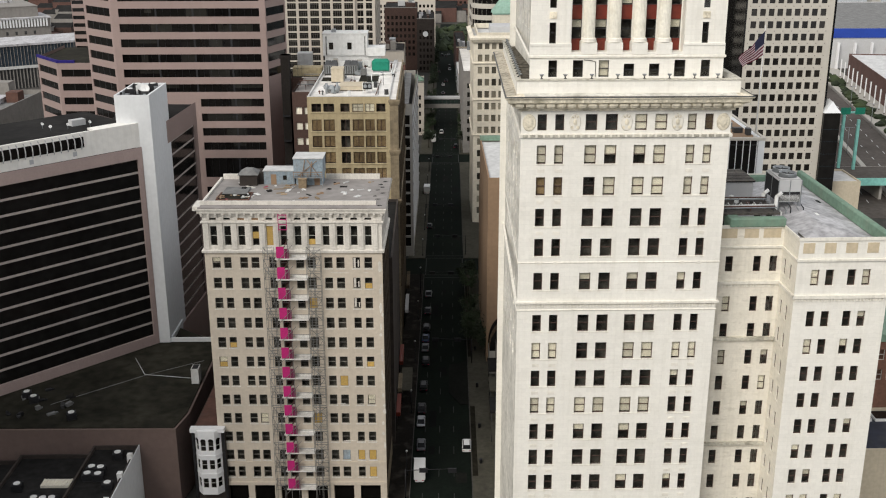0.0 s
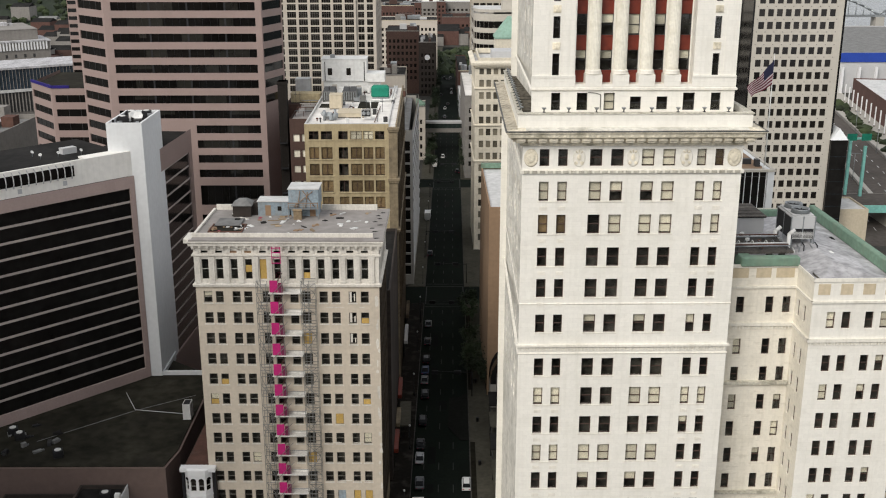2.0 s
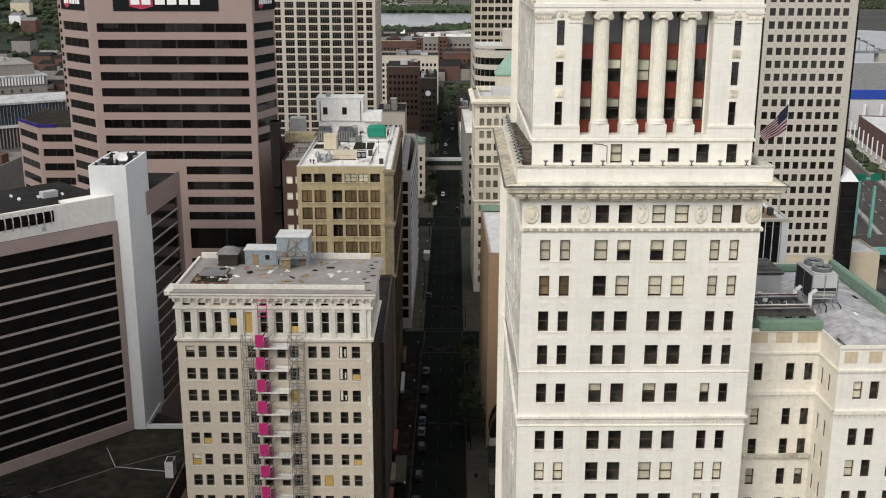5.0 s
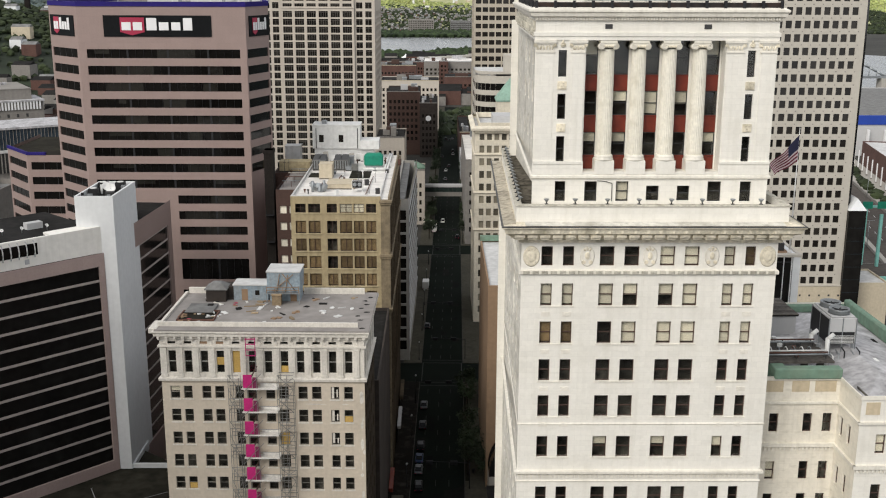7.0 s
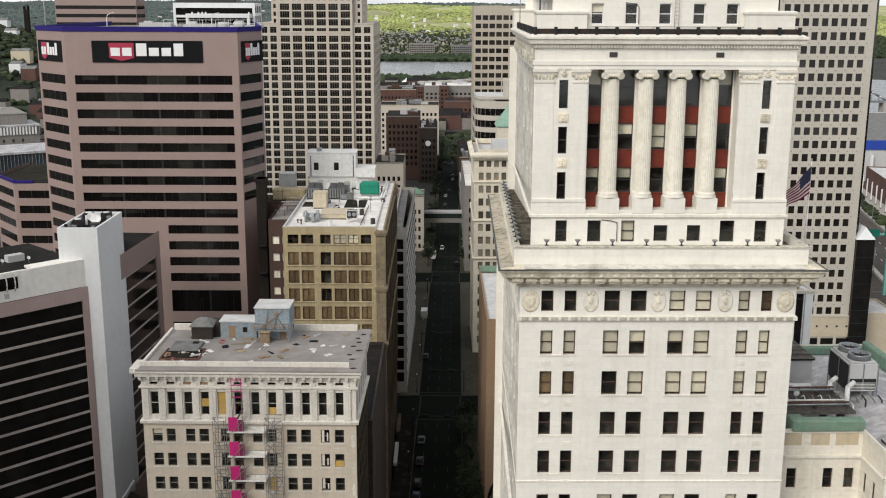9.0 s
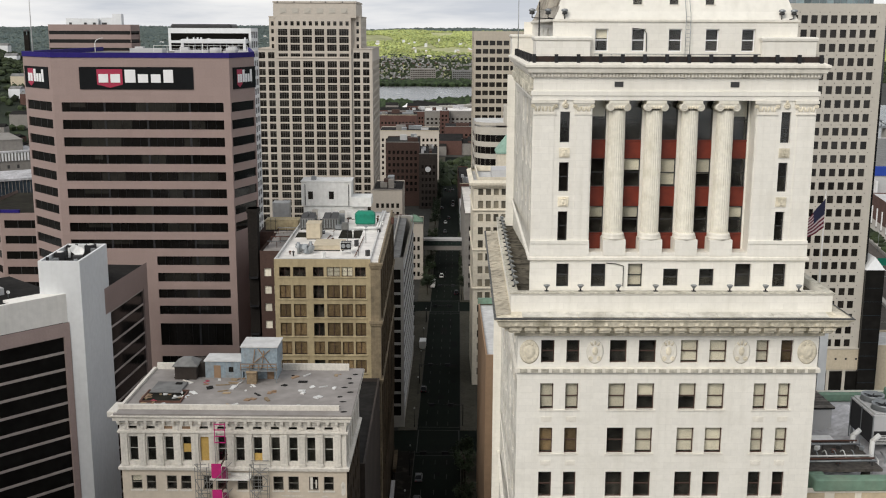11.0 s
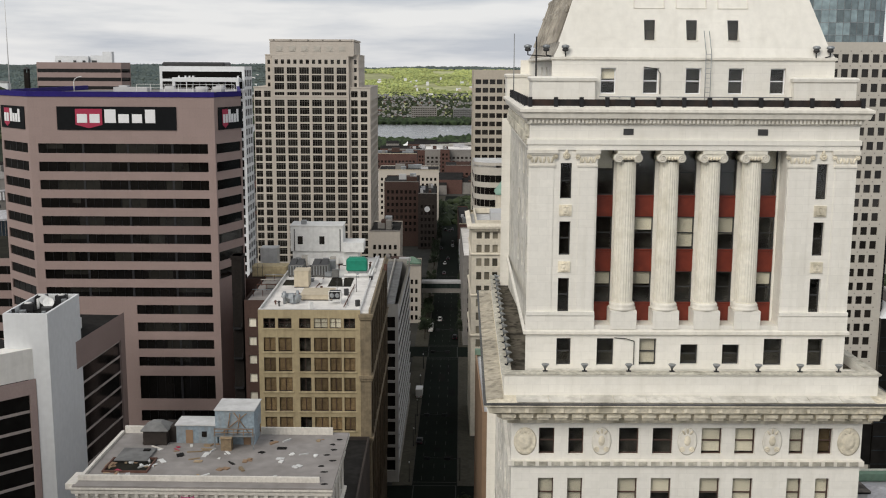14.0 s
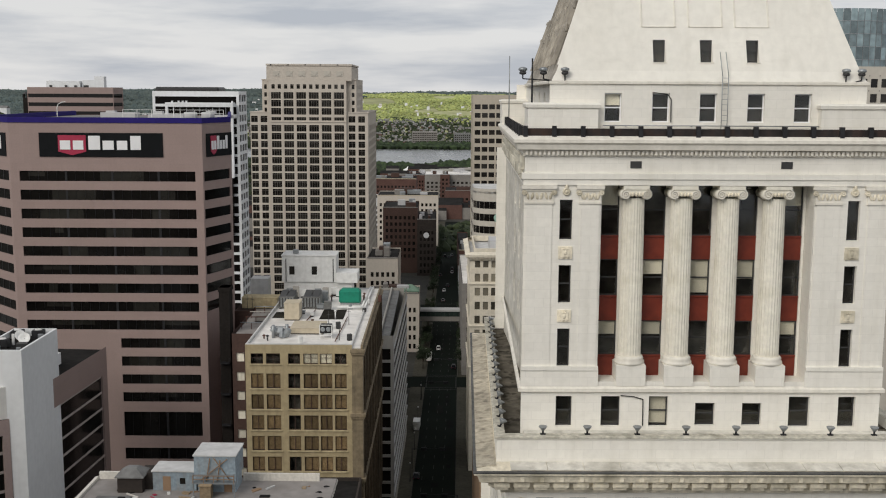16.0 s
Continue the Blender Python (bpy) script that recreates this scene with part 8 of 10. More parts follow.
part("frame", boxes((0, 0.1, 0, 0.1, 0, 2.6), (2.2, 2.3, 0, 0.1, 0, 2.6), (0, 0.1, 1.9, 2.0, 0, 2.6), (2.2, 2.3, 1.9, 2.0, 0, 2.6), (0, 2.3, 0, 0.08, 0.6, 0.7), (0, 2.3, -0.02, 0.06, 2.5, 2.6)), WHITE_METAL, fan)
part("casing", bevelled(boxes((0.12, 2.18, 0.12, 1.9, 1.0, 2.5)), 0.05), BLACK_METAL, fan)
for x in (0.65, 1.65):
    bm = bmesh.new()
    lathe(bm, [(0.42, 0), (0.44, 0.06), (0.3, 0.1), (0.1, 0.04)], 14)
    bmesh.ops.transform(bm, matrix=pose(x, 0.1, 1.75, 90), verts=bm.verts)
    part("fan_ring", bm, GALV, fan)
for x, y in ((-15.0, 259.0), (-11.4, 262.0), (-12.0, 249.0), (-33.5, 281.0), (-34.6, 281.2)):
    ob = thing("roof_aerial", pose(x, y, 64.4 if x > -28 else 63.0), "thin dark aerial pole on the roof", "antenna", "roof aerials")
    bm = bmesh.new()
    cyl(bm, (0, 0, 0), (0, 0, 3.4), 0.06, 0.04, 6)
    part("pole", bm, DARK_FRAME, ob)
    part("crossbar", boxes((-0.4, 0.4, -0.03, 0.03, 2.6, 2.66)), DARK_FRAME, ob)
duct2 = thing("bent_duct", pose(-24.6, 250.4, 64.4), "shiny bent galvanised duct on the white roof", "duct")
d_rng = random.Random(17)
for k in range(11):
    bm = bevelled(boxes((-0.55, 0.55, -0.4, 0.4, -0.6, 0.6)), 0.12)
    part("section", bm, GALV, duct2, m=pose(d_rng.uniform(0, 3.0), d_rng.uniform(0, 1.8), 0.6 + d_rng.uniform(0, 1.3) * (1 - abs(k - 5) / 8), d_rng.uniform(-40, 40), d_rng.uniform(-40, 40), d_rng.uniform(0, 180)))
for x, y in ((0.3, 0.4), (2.7, 1.2)):
    bm = bmesh.new()
    cyl(bm, (x, y, 0), (x, y, 2.4), 0.3, seg=10)
    part("riser", bm, GALV, duct2)
g_rng = random.Random(29)
for k in range(16):
    x, y = g_rng.uniform(-27, -13), g_rng.uniform(269, 291)
    w, d, h_ = g_rng.uniform(0.5, 1.6), g_rng.uniform(0.5, 1.4), g_rng.uniform(0.5, 1.7)
    box_unit(x, y, 64.4, w, d, h_, (GALV, DARK_FRAME, CHILLER_GREY, WHITE_METAL)[k % 4], ("grey", "dark", "dull grey", "white")[k % 4] + " metal box among the rooftop plant")
pr = thing("roof_pipe_run", pose(0, 0, 64.4), "white insulated pipes along the roof edge", "pipe")
for x in (-10.0, -9.4):
    bm = bmesh.new()
    cyl(bm, (x, 277, 0.5), (x + 0.3, 300, 0.5), 0.22, seg=8)
    cyl(bm, (x - 5.2, 277 - (x + 10), 0.5), (x, 277, 0.5), 0.22, seg=8)
    part("pipe", bm, WHITE_METAL, pr)
rng = random.Random(33)
for k in range(16):
    x, y = rng.uniform(-27, -10), rng.uniform(246, 291)
    if y > 270 and x < -14:
        x += 8
    ob = thing("roof_vent", pose(x, y, 64.4, 0, 0, rng.uniform(0, 90)), "small roof vent among the plant", "vent", "yellow building vents")
    h_ = rng.uniform(0.5, 1.6)
    if k % 2:
        bm = bmesh.new()
        cyl(bm, (0, 0, 0), (0, 0, h_), 0.14, seg=8)
        lathe(bm, [(0.3, h_), (0.3, h_ + 0.15), (0.05, h_ + 0.3)], 8)
    else:
        bm = bevelled(boxes((-0.4, 0.4, -0.3, 0.3, 0, h_)), 0.03)
    part("body", bm, rng.choice((GALV, DARK_FRAME, WHITE_METAL, ROOF_BROWN)), ob)
for k, (xa, ya, xb, yb_) in enumerate(((-12.6, 247.0, -12.2, 268.0), (-26, 259, -16, 258.4), (-20, 262, -19.4, 275))):
    ob = thing("roof_pipe", pose(0, 0, 64.4), "grey pipe run across the white roof", "pipe", "yellow building pipes")
    bm = bmesh.new()
    cyl(bm, (xa, ya, 0.3), (xb, yb_, 0.3), 0.1, seg=6)
    part("run", bm, GALV if k % 2 else ROOF_BROWN, ob)
    for q in (0.15, 0.5, 0.85):
        x, y = xa + (xb - xa) * q, ya + (yb_ - ya) * q
        part("support", boxes((x - 0.08, x + 0.08, y - 0.08, y + 0.08, 0, 0.25)), DARK_FRAME, ob)
for x0, x1, y0, y1 in ((-17.8, -13.0, 267, 276.5), (-27.3, -24.6, 268, 274)):
    tagged(part("roof_patch", boxes((x0, x1, y0, y1, 64.4, 64.412)), ROOF_OLIVE), "dark worn patch on the white roof", "patch", "yellow roof patches")
for k in range(7):
    x, y = -27.4 + 1.6 * k, 288.5 + rng.uniform(-1.5, 3.0)
    ob = thing("roof_unit_box", pose(x, y, 64.4, 0, 0, rng.uniform(-6, 6)), "small grey plant box on a dark steel stand", "air conditioner", "plant before the penthouse")
    h_ = rng.uniform(0.8, 2.4)
    part("stand", boxes((0, 1.2, 0, 1.2, 0, 0.35)), DARK_FRAME, ob)
    part("casing", bevelled(boxes((-0.05, 1.25, -0.05, 1.25, 0.35, 0.35 + h_)), 0.05), (GALV, CONCRETE, WHITE_METAL, DARK_FRAME)[k % 4], ob)
for k in range(5):
    ob = thing("roof_frame", pose(-32.8, 264 + 5.2 * k, 63.0), "rusty pipe frame on the brown brick roof", "pipe", "brown roof pipe frames")
    for x in (0.2, 2.1, 4.0):
        part("leg", boxes((x - 0.06, x + 0.06, -0.06, 0.06, 0, 1.3)), ROOF_BROWN, ob)
    bm = bmesh.new()
    cyl(bm, (0, 0, 1.36), (4.3, 0, 1.36), 0.1, seg=6)
    part("run", bm, (GALV, ROOF_BROWN, CONCRETE)[k % 3], ob)
chim = thing("dark_chimney", pose(-36.1, 260, 0), "tall sooty brick chimney stack", "chimney")
bm = boxes((0, 2.0, 0, 3, 0, 72.0), (-0.15, 2.15, -0.15, 3.15, 71.2, 72.0))
part("shaft", bm, SOOT_BRICK, chim)
for k in range(7):
    bm = boxes((0.1, 1.9, -0.9, 0, 20 + k * 6.2, 20.25 + k * 6.2), (0.1, 0.2, -0.9, -0.8, 20.25 + k * 6.2, 21.3 + k * 6.2), (1.8, 1.9, -0.9, -0.8, 20.25 + k * 6.2, 21.3 + k * 6.2))
    part("fire_landing", bm, BLACK_METAL, chim)

# ---- more street blocks ----
blk = (("street_block", "dark brick block along the street", (-30, -7.2, 392, 443), 26, DARK_BRICK, 6),
       ("street_block", "brown brick block along the street", (-60, -31, 330, 440), 30, BROWN_BRICK, 8),
       ("street_block", "pale stone block along the street", (14.6, 44, 463, 540), 36, DULL_CONCRETE, 9),
       ("street_block", "low concrete block behind the tower", (15.2, 60, 178, 237), 9, DULL_CONCRETE, 6),
       ("street_block", "tan brick block along the street", (14.2, 60, 284, 301), 30, TAN, 8),
       ("street_block", "beige stone block with punched windows", (-26, -12.5, 520, 552), 37.2, TOWER_STONE, 5),
       ("street_block", "low beige wing with small windows", (-24, -2.8, 500, 519.5), 25.2, TOWER_STONE, 10),
       ("street_block", "tall dark brown brick warehouse", (-29, -8, 700, 740), 40, BROWN_BRICK, 7),
       ("street_block", "dark brown brick warehouse with a round dial", (-8, 3.2, 690, 735), 34, DARK_BRICK, 4),
       ("street_block", "long dull concrete factory block with windows", (-37, 4.2, 775, 810), 40, TOWER_STONE, 14),
       ("street_block", "red brick block with dark roof", (-62, -16, 1000, 1040), 33, RED_BRICK, 14),
       ("street_block", "red brick block with dark roof", (-30, -5, 1150, 1190), 25, RED_BRICK, 8),
       ("street_block", "long pale parking garage block", (-10, 42, 1090, 1140), 30, DULL_CONCRETE, 12),
       ("street_block", "low red brick block behind the park", (10, 60, 1010, 1050), 22, RED_BRICK, 12),
       ("street_block", "slim red brick stair tower", (5, 14, 1080, 1089), 31, RED_BRICK, 2),
       ("street_block", "low white painted factory block", (-48, -12, 900, 930), 26, STUCCO, 10),
       ("street_block", "row of red brick houses", (16.5, 23, 660, 740), 20, RED_BRICK, 2),
       ("street_block", "low pale grey shop block", (16, 34, 605, 655), 12, STUCCO_GREY, 4),
       ("street_block", "low red brick city block", (-300, -250, 640, 690), 24, RED_BRICK, 10),
       ("street_block", "plain dull concrete city block", (-120, -92, 470, 520), 34, DULL_CONCRETE, 9))
for nm, lb, (x0, x1, y0, y1), z, mt, n in blk:
    ob = thing(nm, pose(0, 0, 0), lb, "building", "blocks along the street")
    rows = [1.5 + 3.9 * i for i in range(int((z - 3) / 3.9))]
    pitch = (x1 - x0 - 2) / n
    grid_block(ob, x0, x1, y0, y1, 0, z, n, rows[-7:], pitch * 0.55, 2.1, mt, TOWER_GLASS, faces=("front",), reveal=0.3, roof_mat=(ROOF_WHITE if "white roof" in lb or "pale" in lb else ROOF_GREY if mt in (CONCRETE, CREAM_STONE) else ROOF_DARK), limit=28)
    g2 = random.Random(int(x0 * 3 + y0))
    part("coping", boxes((x0 - 0.15, x1 + 0.15, y0 - 0.2, y0 + 0.4, z - 0.1, z + 0.35)), g2.choice((STUCCO_GREY, DULL_CONCRETE, CREAM_STONE)), ob)
    for q in range(5 if y0 > 480 else 3):
        w, d, hh = g2.uniform(1.5, (x1 - x0) * 0.25), g2.uniform(2, 7), g2.uniform(0.8, 3.6)
        a, b = g2.uniform(x0 + 1, x1 - w - 1), g2.uniform(y0 + 2, y1 - d - 1)
        part("roof_box", bevelled(boxes((a, a + w, b, b + d, z - 0.8, z + hh)), 0.08), g2.choice((STUCCO_GREY, DULL_CONCRETE, ROOF_WORN, GALV, BROWN_BRICK)), ob)
dial = thing("round_dial", pose(-2.6, 690.1, 24.5), "round white dial on the brick wall", "clock")
bm = bmesh.new()
cyl(bm, (0, 0, 0), (0, -0.4, 0), 1.7, seg=20)
part("disc", bm, SIGN_WHITE, dial)
for x, y, z, w in ((-6.8, 507, 25.2, 7), (33.5, 470, 60.2, 12)):
    ob = thing("copper_roof", pose(x, y, z), "pale green copper hipped roof", "roof")
    bm = bmesh.new()
    ring(bm, -w / 2 - 0.5, w / 2 + 0.5, -w / 2, w / 2, [(0, 0), (0, 0.6), (-w * 0.48, w * 0.75 if w > 8 else w * 0.4)], close=True)
    part("copper", bm, PATINA if w > 8 else COPPER, ob)
    part("tower_base", boxes((-w / 2, w / 2, -w / 2 + 0.3, w / 2 - 0.3, -25 if w > 8 else -1, 0)), CREAM_SUNLIT, ob)
# civic quarter beyond the bank: slatted blue block, finned civic hall, low roofs
bls = thing("slatted_blue_building", pose(-222, 514.5, 0, 0, 0, 32), "long low building with pale roof and slatted blue glass", "building")
bm = boxes((0, 90, 0.4, 30, 0, 39.2))
part("body", bm, DULL_CONCRETE, bls)
bm = boxes((-0.5, 90.5, -0.8, 30.6, 39.2, 40.2))
part("roof", bm, ROOF_WORN, bls, "grey-mauve flat roof")
bm = boxes((0, 90, 0.1, 0.4, 29.5, 39.2))
part("upper_glass", bm, FIN_BLUE, bls)
bm = boxes((0, 90, 0.1, 0.4, 18.5, 28.2))
part("lower_glass", bm, DARK_FRAME, bls)
bm = boxes((0, 90, -0.8, 0.4, 28.2, 29.5))
part("ledge", bm, ROOF_PALE, bls)
me = bpy.data.meshes.new("slat")
b2 = boxes((0, 0.14, -0.35, 0.1, 29.5, 39.2))
b2.to_mesh(me), b2.free()
me.materials.append(DULL_CONCRETE)
me2 = bpy.data.meshes.new("lower_slat")
b2 = boxes((0, 0.5, -0.3, 0.1, 18.5, 28.2))
b2.to_mesh(me2), b2.free()
me2.materials.append(DULL_CONCRETE)
for k in range(48):
    put("slat", me, bls, pose(0.3 + 1.6 * k, 0, 0))
    if k < 40:
        put("lower_slat", me2, bls, pose(0.3 + 1.6 * k, 0, 0))
civ = thing("civic_hall", pose(-250, 581, 0, 0, 0, 31), "pale civic hall with white vertical fins and set-back penthouse", "building")
bm = boxes((0, 46, 0.4, 26, 0, 44.4))
part("body", bm, DULL_CONCRETE, civ)
bm = boxes((-0.6, 46.6, -0.4, 26.6, 44.4, 45.2))
part("roof", bm, ROOF_WORN, civ)
bm = boxes((3, 41, 5, 46, 45.2, 50.6), (2.8, 41.2, 4.8, 46.2, 50.6, 51.0))
part("penthouse", bm, DULL_CONCRETE, civ, "dull plain penthouse")
for a in ("front", "right"):
    for k in range(28 if a == "front" else 14):
        bm = boxes((0.5 + 1.6 * k, 1.3 + 1.6 * k, -0.3, 0.4, 40.2, 44.4))
        part("fin", bm, SIGN_WHITE if a == "front" else STUCCO_GREY, civ, m=pose(0, 0, 0) if a == "front" else pose(46, 0, 0, 0, 0, 90))
for k in range(8):
    bm = boxes((3 + 4.8 * k, 4.2 + 4.8 * k, 0.35, 0.42, 36.2, 38.0))
    part("window", bm, DARK_FRAME, civ)
me = bpy.data.meshes.new("roof_gear")
b2 = boxes((0, 6, 0, 5, 0, 1.8), (7, 9, 1, 4, 0, 1.2))
b2.to_mesh(me), b2.free()
me.materials.append(ROOF_WORN)
put("roof_gear", me, civ, pose(24, 30, 51))
lowr = thing("low_brown_building", pose(0, 0, 0), "low brown brick building with dark roof", "building")
plain_block(lowr, -262, -216, 596, 640, 0, 33, BROWN_BRICK, ROOF_BROWN)
tn = thing("terraced_concrete_building", pose(-134.5, 331.9, 0, 0, 0, 88), "dull concrete building with worn dark roofs at two levels", "building")
plain_block(tn, -60, 38, 0, 46, 0, 45, DULL_CONCRETE, ROOF_GREY, parapet=1.6)
for x, y, w, d, h_, mt in ((14, 8, 14, 11, 1.6, ROOF_WORN), (22, 3, 5, 4, 3.4, ROOF_BROWN), (32, 10, 5, 20, 5.0, DULL_CONCRETE), (6, 24, 9, 8, 2.5, ROOF_PALE)):
    bm = boxes((x, x + w, y, y + d, 43.4, 43.4 + h_))
    part("roof_block", bm, mt, tn)
# rounded white office building
rnd = thing("rounded_office_building", pose(0, 0, 0), "white office building with a rounded corner and dark window bands", "building")
arc = [(19.7 + 9 - 9 * math.cos(a), 500 + 9 - 9 * math.sin(a)) for a in [math.pi / 2 * i / 6 for i in range(7)]]
cur = [(19.7, 540)] + arc + [(60, 500)]
band_wall(rnd, cur, 0, 69.5, [(30 + 5.2 * i, 33 + 5.2 * i) for i in range(7)], GRID_STONE, STRIP_GLASS, pier=0.02, reveal=0.2)
bm = bmesh.new()
prism(bm, cur + [(60, 540)], 67.5, 68.3)
part("roof", bm, ROOF_PALE, rnd)
bm = boxes((33, 50, 508, 520, 68.3, 76))
part("penthouse", bm, GRID_STONE, rnd)
# towers beyond the bank
br = thing("brown_ribbon_tower", pose(-134.4, 425, 0), "brown office tower with ribbon windows and pale rooftop screens", "building")
band_wall(br, [(0, 5), (0, 0), (29.2, 0), (30.9, 5)], 0, 110.2, [(3.5 + 2.95 * i, 4.75 + 2.95 * i) for i in range(36)], PINK, STRIP_GLASS, pier=0.06)
band_wall(br, [(-6, 18), (-6, 4), (-0.1, 4)], 0, 100, [(3.5 + 2.95 * i, 4.9 + 2.95 * i) for i in range(32)], PINK, STRIP_GLASS, pier=0.06, name="wing_wall")
part("wing_roof", boxes((-5.8, -0.1, 4.3, 18, 99, 99.4)), ROOF_GREY, br)
part("roof", boxes((0.4, 29.4, 0.4, 5, 108.6, 109.4)), ROOF_GREY, br)
part("rear_wall", boxes((0.05, 30.9, 5.0, 5.4, 0, 110.2)), PINK, br)
for bx in ((9.4, 17.3, 1.8, 4.6, 109.4, 112.3), (22.4, 25.6, 1.8, 4.6, 109.4, 113.9), (5.4, 9.2, 3.2, 4.8, 109.4, 112.4), (17.6, 22.2, 3.2, 4.8, 109.4, 112.6)):
    part("roof_screen", boxes(bx), STUCCO, br, "pale roof screen")
for x in (7.2, 12.4, 15.6, 18.8, 19.6):
    part("roof_gear", boxes((x, x + 0.7, 1.2, 2.0, 109.4, 110.9)), DARK_FRAME, br)
wt = thing("white_ribbon_tower", pose(-92, 425, 0), "white framed office tower with dark glass and a flat dark cap", "building")
band_wall(wt, [(0, 15), (0, 0), (29.4, 0)], 0, 109.1, [(107.3 - 2.5 - 3.4 * i, 107.3 - 3.4 * i) for i in range(25)], STUCCO, STRIP_GLASS, pier=0.9)
wt_rows = [105.6 - 3.4 * i for i in range(28)]
bm = bmesh.new()
holes = [(0.7 + 4.6 * q, 4.4 + 4.6 * q, z, z + 2.3) for z in wt_rows for q in range(3)]
pierced(bm, 0, 14.4, 0, 109.1, holes, 0.35)
part("wall", bm, SIGN_WHITE, wt, m=pose(29.4, 0, 0, 0, 0, 90))
me = bpy.data.meshes.new("window")
b2 = boxes((-1.85, 1.85, 0.3, 0.35, 0, 2.3))
box(b2, -0.08, 0.08, 0.2, 0.3, 0, 2.3)
b2.to_mesh(me), b2.free()
me.materials.append(TOWER_GLASS)
for a, b, c, d in holes:
    put("window", me, wt, pose(29.4, 0, 0, 0, 0, 90) @ pose((a + b) / 2, 0, c))
part("cap", bevelled(boxes((0.7, 22.4, 1, 13, 108.3, 110.5)), 0.5), DARK_FRAME, wt, "rounded dark roof cap")
part("roof", boxes((0.4, 29, 0.4, 14.2, 107.8, 108.3)), ROOF_PALE, wt)
part("front_frame", bevelled(boxes((5.4, 28.2, -4.6, -0.02, 103.8, 105.3), (5.4, 6.4, -4.6, -3.6, 80, 103.8), (27.2, 28.2, -4.6, -3.6, 80, 103.8)), 0.1), STUCCO, wt, "white projecting roof frame")
for k in range(9):
    part("frame_post", boxes((8 + 2.2 * k, 8.16 + 2.2 * k, -4.2, -4.0, 96, 103.8)), GALV, wt)
part("frame_back", boxes((6.4, 27.2, -2.0, -0.1, 60, 103.7)), TOWER_GLASS, wt)
for x in (7.4, 9.6, 11.0, 12.2, 27.6):
    part("roof_gear", boxes((x, x + 0.5, -4.2, -3.6, 105.3, 105.9)), STUCCO, wt)
# dark brick bell tower on the wooded hill
bt = thing("bell_tower", pose(-493, 1350, 0), "slim dark brick bell tower standing on the wooded hill", "tower")
part("shaft", boxes((-2.7, 2.7, -2.7, 2.7, 60, 100.0)), SOOT_BRICK, bt)
for x in (-2.2, 2.2):
    for y in (-2.2, 2.2):
        part("belfry_post", boxes((x - 0.6, x + 0.6, y - 0.6, y + 0.6, 100.0, 104.0)), SOOT_BRICK, bt)
bm = bmesh.new()
lathe(bm, [(3.6, 104.0), (3.6, 104.5), (2.9, 105.6), (1.5, 106.6), (0.05, 107.2)], 12)
part("dome", bm, DARK_FRAME, bt)
# blue glass crown tower and black glass flank at the grid tower
bg = thing("blue_glass_tower", pose(123.6, 400, 0), "tall blue glass curtain-wall tower with a rounded front", "building")
bow = [(26.0 * i / 12, 5.0 * (i / 6 - 1) ** 2) for i in range(13)]
bm = bmesh.new()
prism(bm, bow + [(26, 30), (0, 30)], 0, 134.8)
part("core", bm, BLUE_GLASS, bg)
for j in range(13):
    bm = bmesh.new()
    z = 84 + 4.0 * j
    for a, b in zip(bow, bow[1:]):
        v = [bm.verts.new(p) for p in ((a[0], a[1] - 0.16, z), (b[0], b[1] - 0.16, z), (b[0], b[1] - 0.16, z + 0.16), (a[0], a[1] - 0.16, z + 0.16), (a[0], a[1], z + 0.16), (b[0], b[1], z + 0.16))]
        bm.faces.new(v[:4])
        bm.faces.new((v[3], v[2], v[5], v[4]))
    part("transom", bm, GALV, bg)
for a, b in zip(bow, bow[1:]):
    w = math.hypot(b[0] - a[0], b[1] - a[1])
    m = pose(a[0], a[1], 0, 0, 0, math.degrees(math.atan2(b[1] - a[1], b[0] - a[0])))
    me = bpy.data.meshes.new("glass_panel")
    b2 = boxes((0.06, w - 0.06, -0.07, -0.01, 0.2, 3.95))
    b2.to_mesh(me), b2.free()
    me.materials.append(BLUE_GLASS)
    for j in range(7, 13):
        put("glass_panel", me, bg, m @ pose(0, 0, 84 + 4.0 * j - 0.05))
    part("fin", boxes((-0.05, 0.05, -0.2, 0, 84, 134.8)), GALV, bg, m=m)
gf = thing("black_glass_flank", pose(121.5, 326, 0), "narrow black glass tower flank with thin frames", "building")
bm = bmesh.new()
prism(bm, [(0, 0.3), (1.5, 1.6), (2.0, 8), (2.0, 30), (0, 30)], 44.6, 116)
prism(bm, [(0, -2), (5.1, -2), (5.6, 10), (5.6, 30), (0, 30)], 0, 44.7)
part("glass_body", bm, HOTEL_GLASS, gf)
bm = bmesh.new()
for k in range(29):
    z = 4 + k * 3.9
    if z > 45:
        prism(bm, [(-0.03, 0.27), (1.53, 1.57), (2.03, 8), (2.03, 30), (0, 30)], z, z + 0.06)
wedge = bmesh.new()
v = [wedge.verts.new(p) for p in ((-0.1, -2.1, 44.7), (5.2, -2.1, 44.7), (5.7, 10, 44.7), (0.0, 10, 44.7), (2.9, -0.4, 48.0), (3.4, 9, 48.0))]
for q in ((0, 1, 4), (1, 2, 5, 4), (2, 3, 5), (3, 0, 4, 5), (3, 2, 1, 0)):
    wedge.faces.new([v[i] for i in q])
part("white_cap", wedge, STUCCO, gf, "white sloped cap over the black glass base")
for k in range(10):
    part("glass_line", boxes((0.05, 5.0, -2.06, -2.0, 4.5 + 3.9 * k, 4.56 + 3.9 * k)), FIN_BLUE, gf)
lcb = thing("low_cream_building", pose(129.0, 330, 0), "low cream building with a pale flat roof", "building")
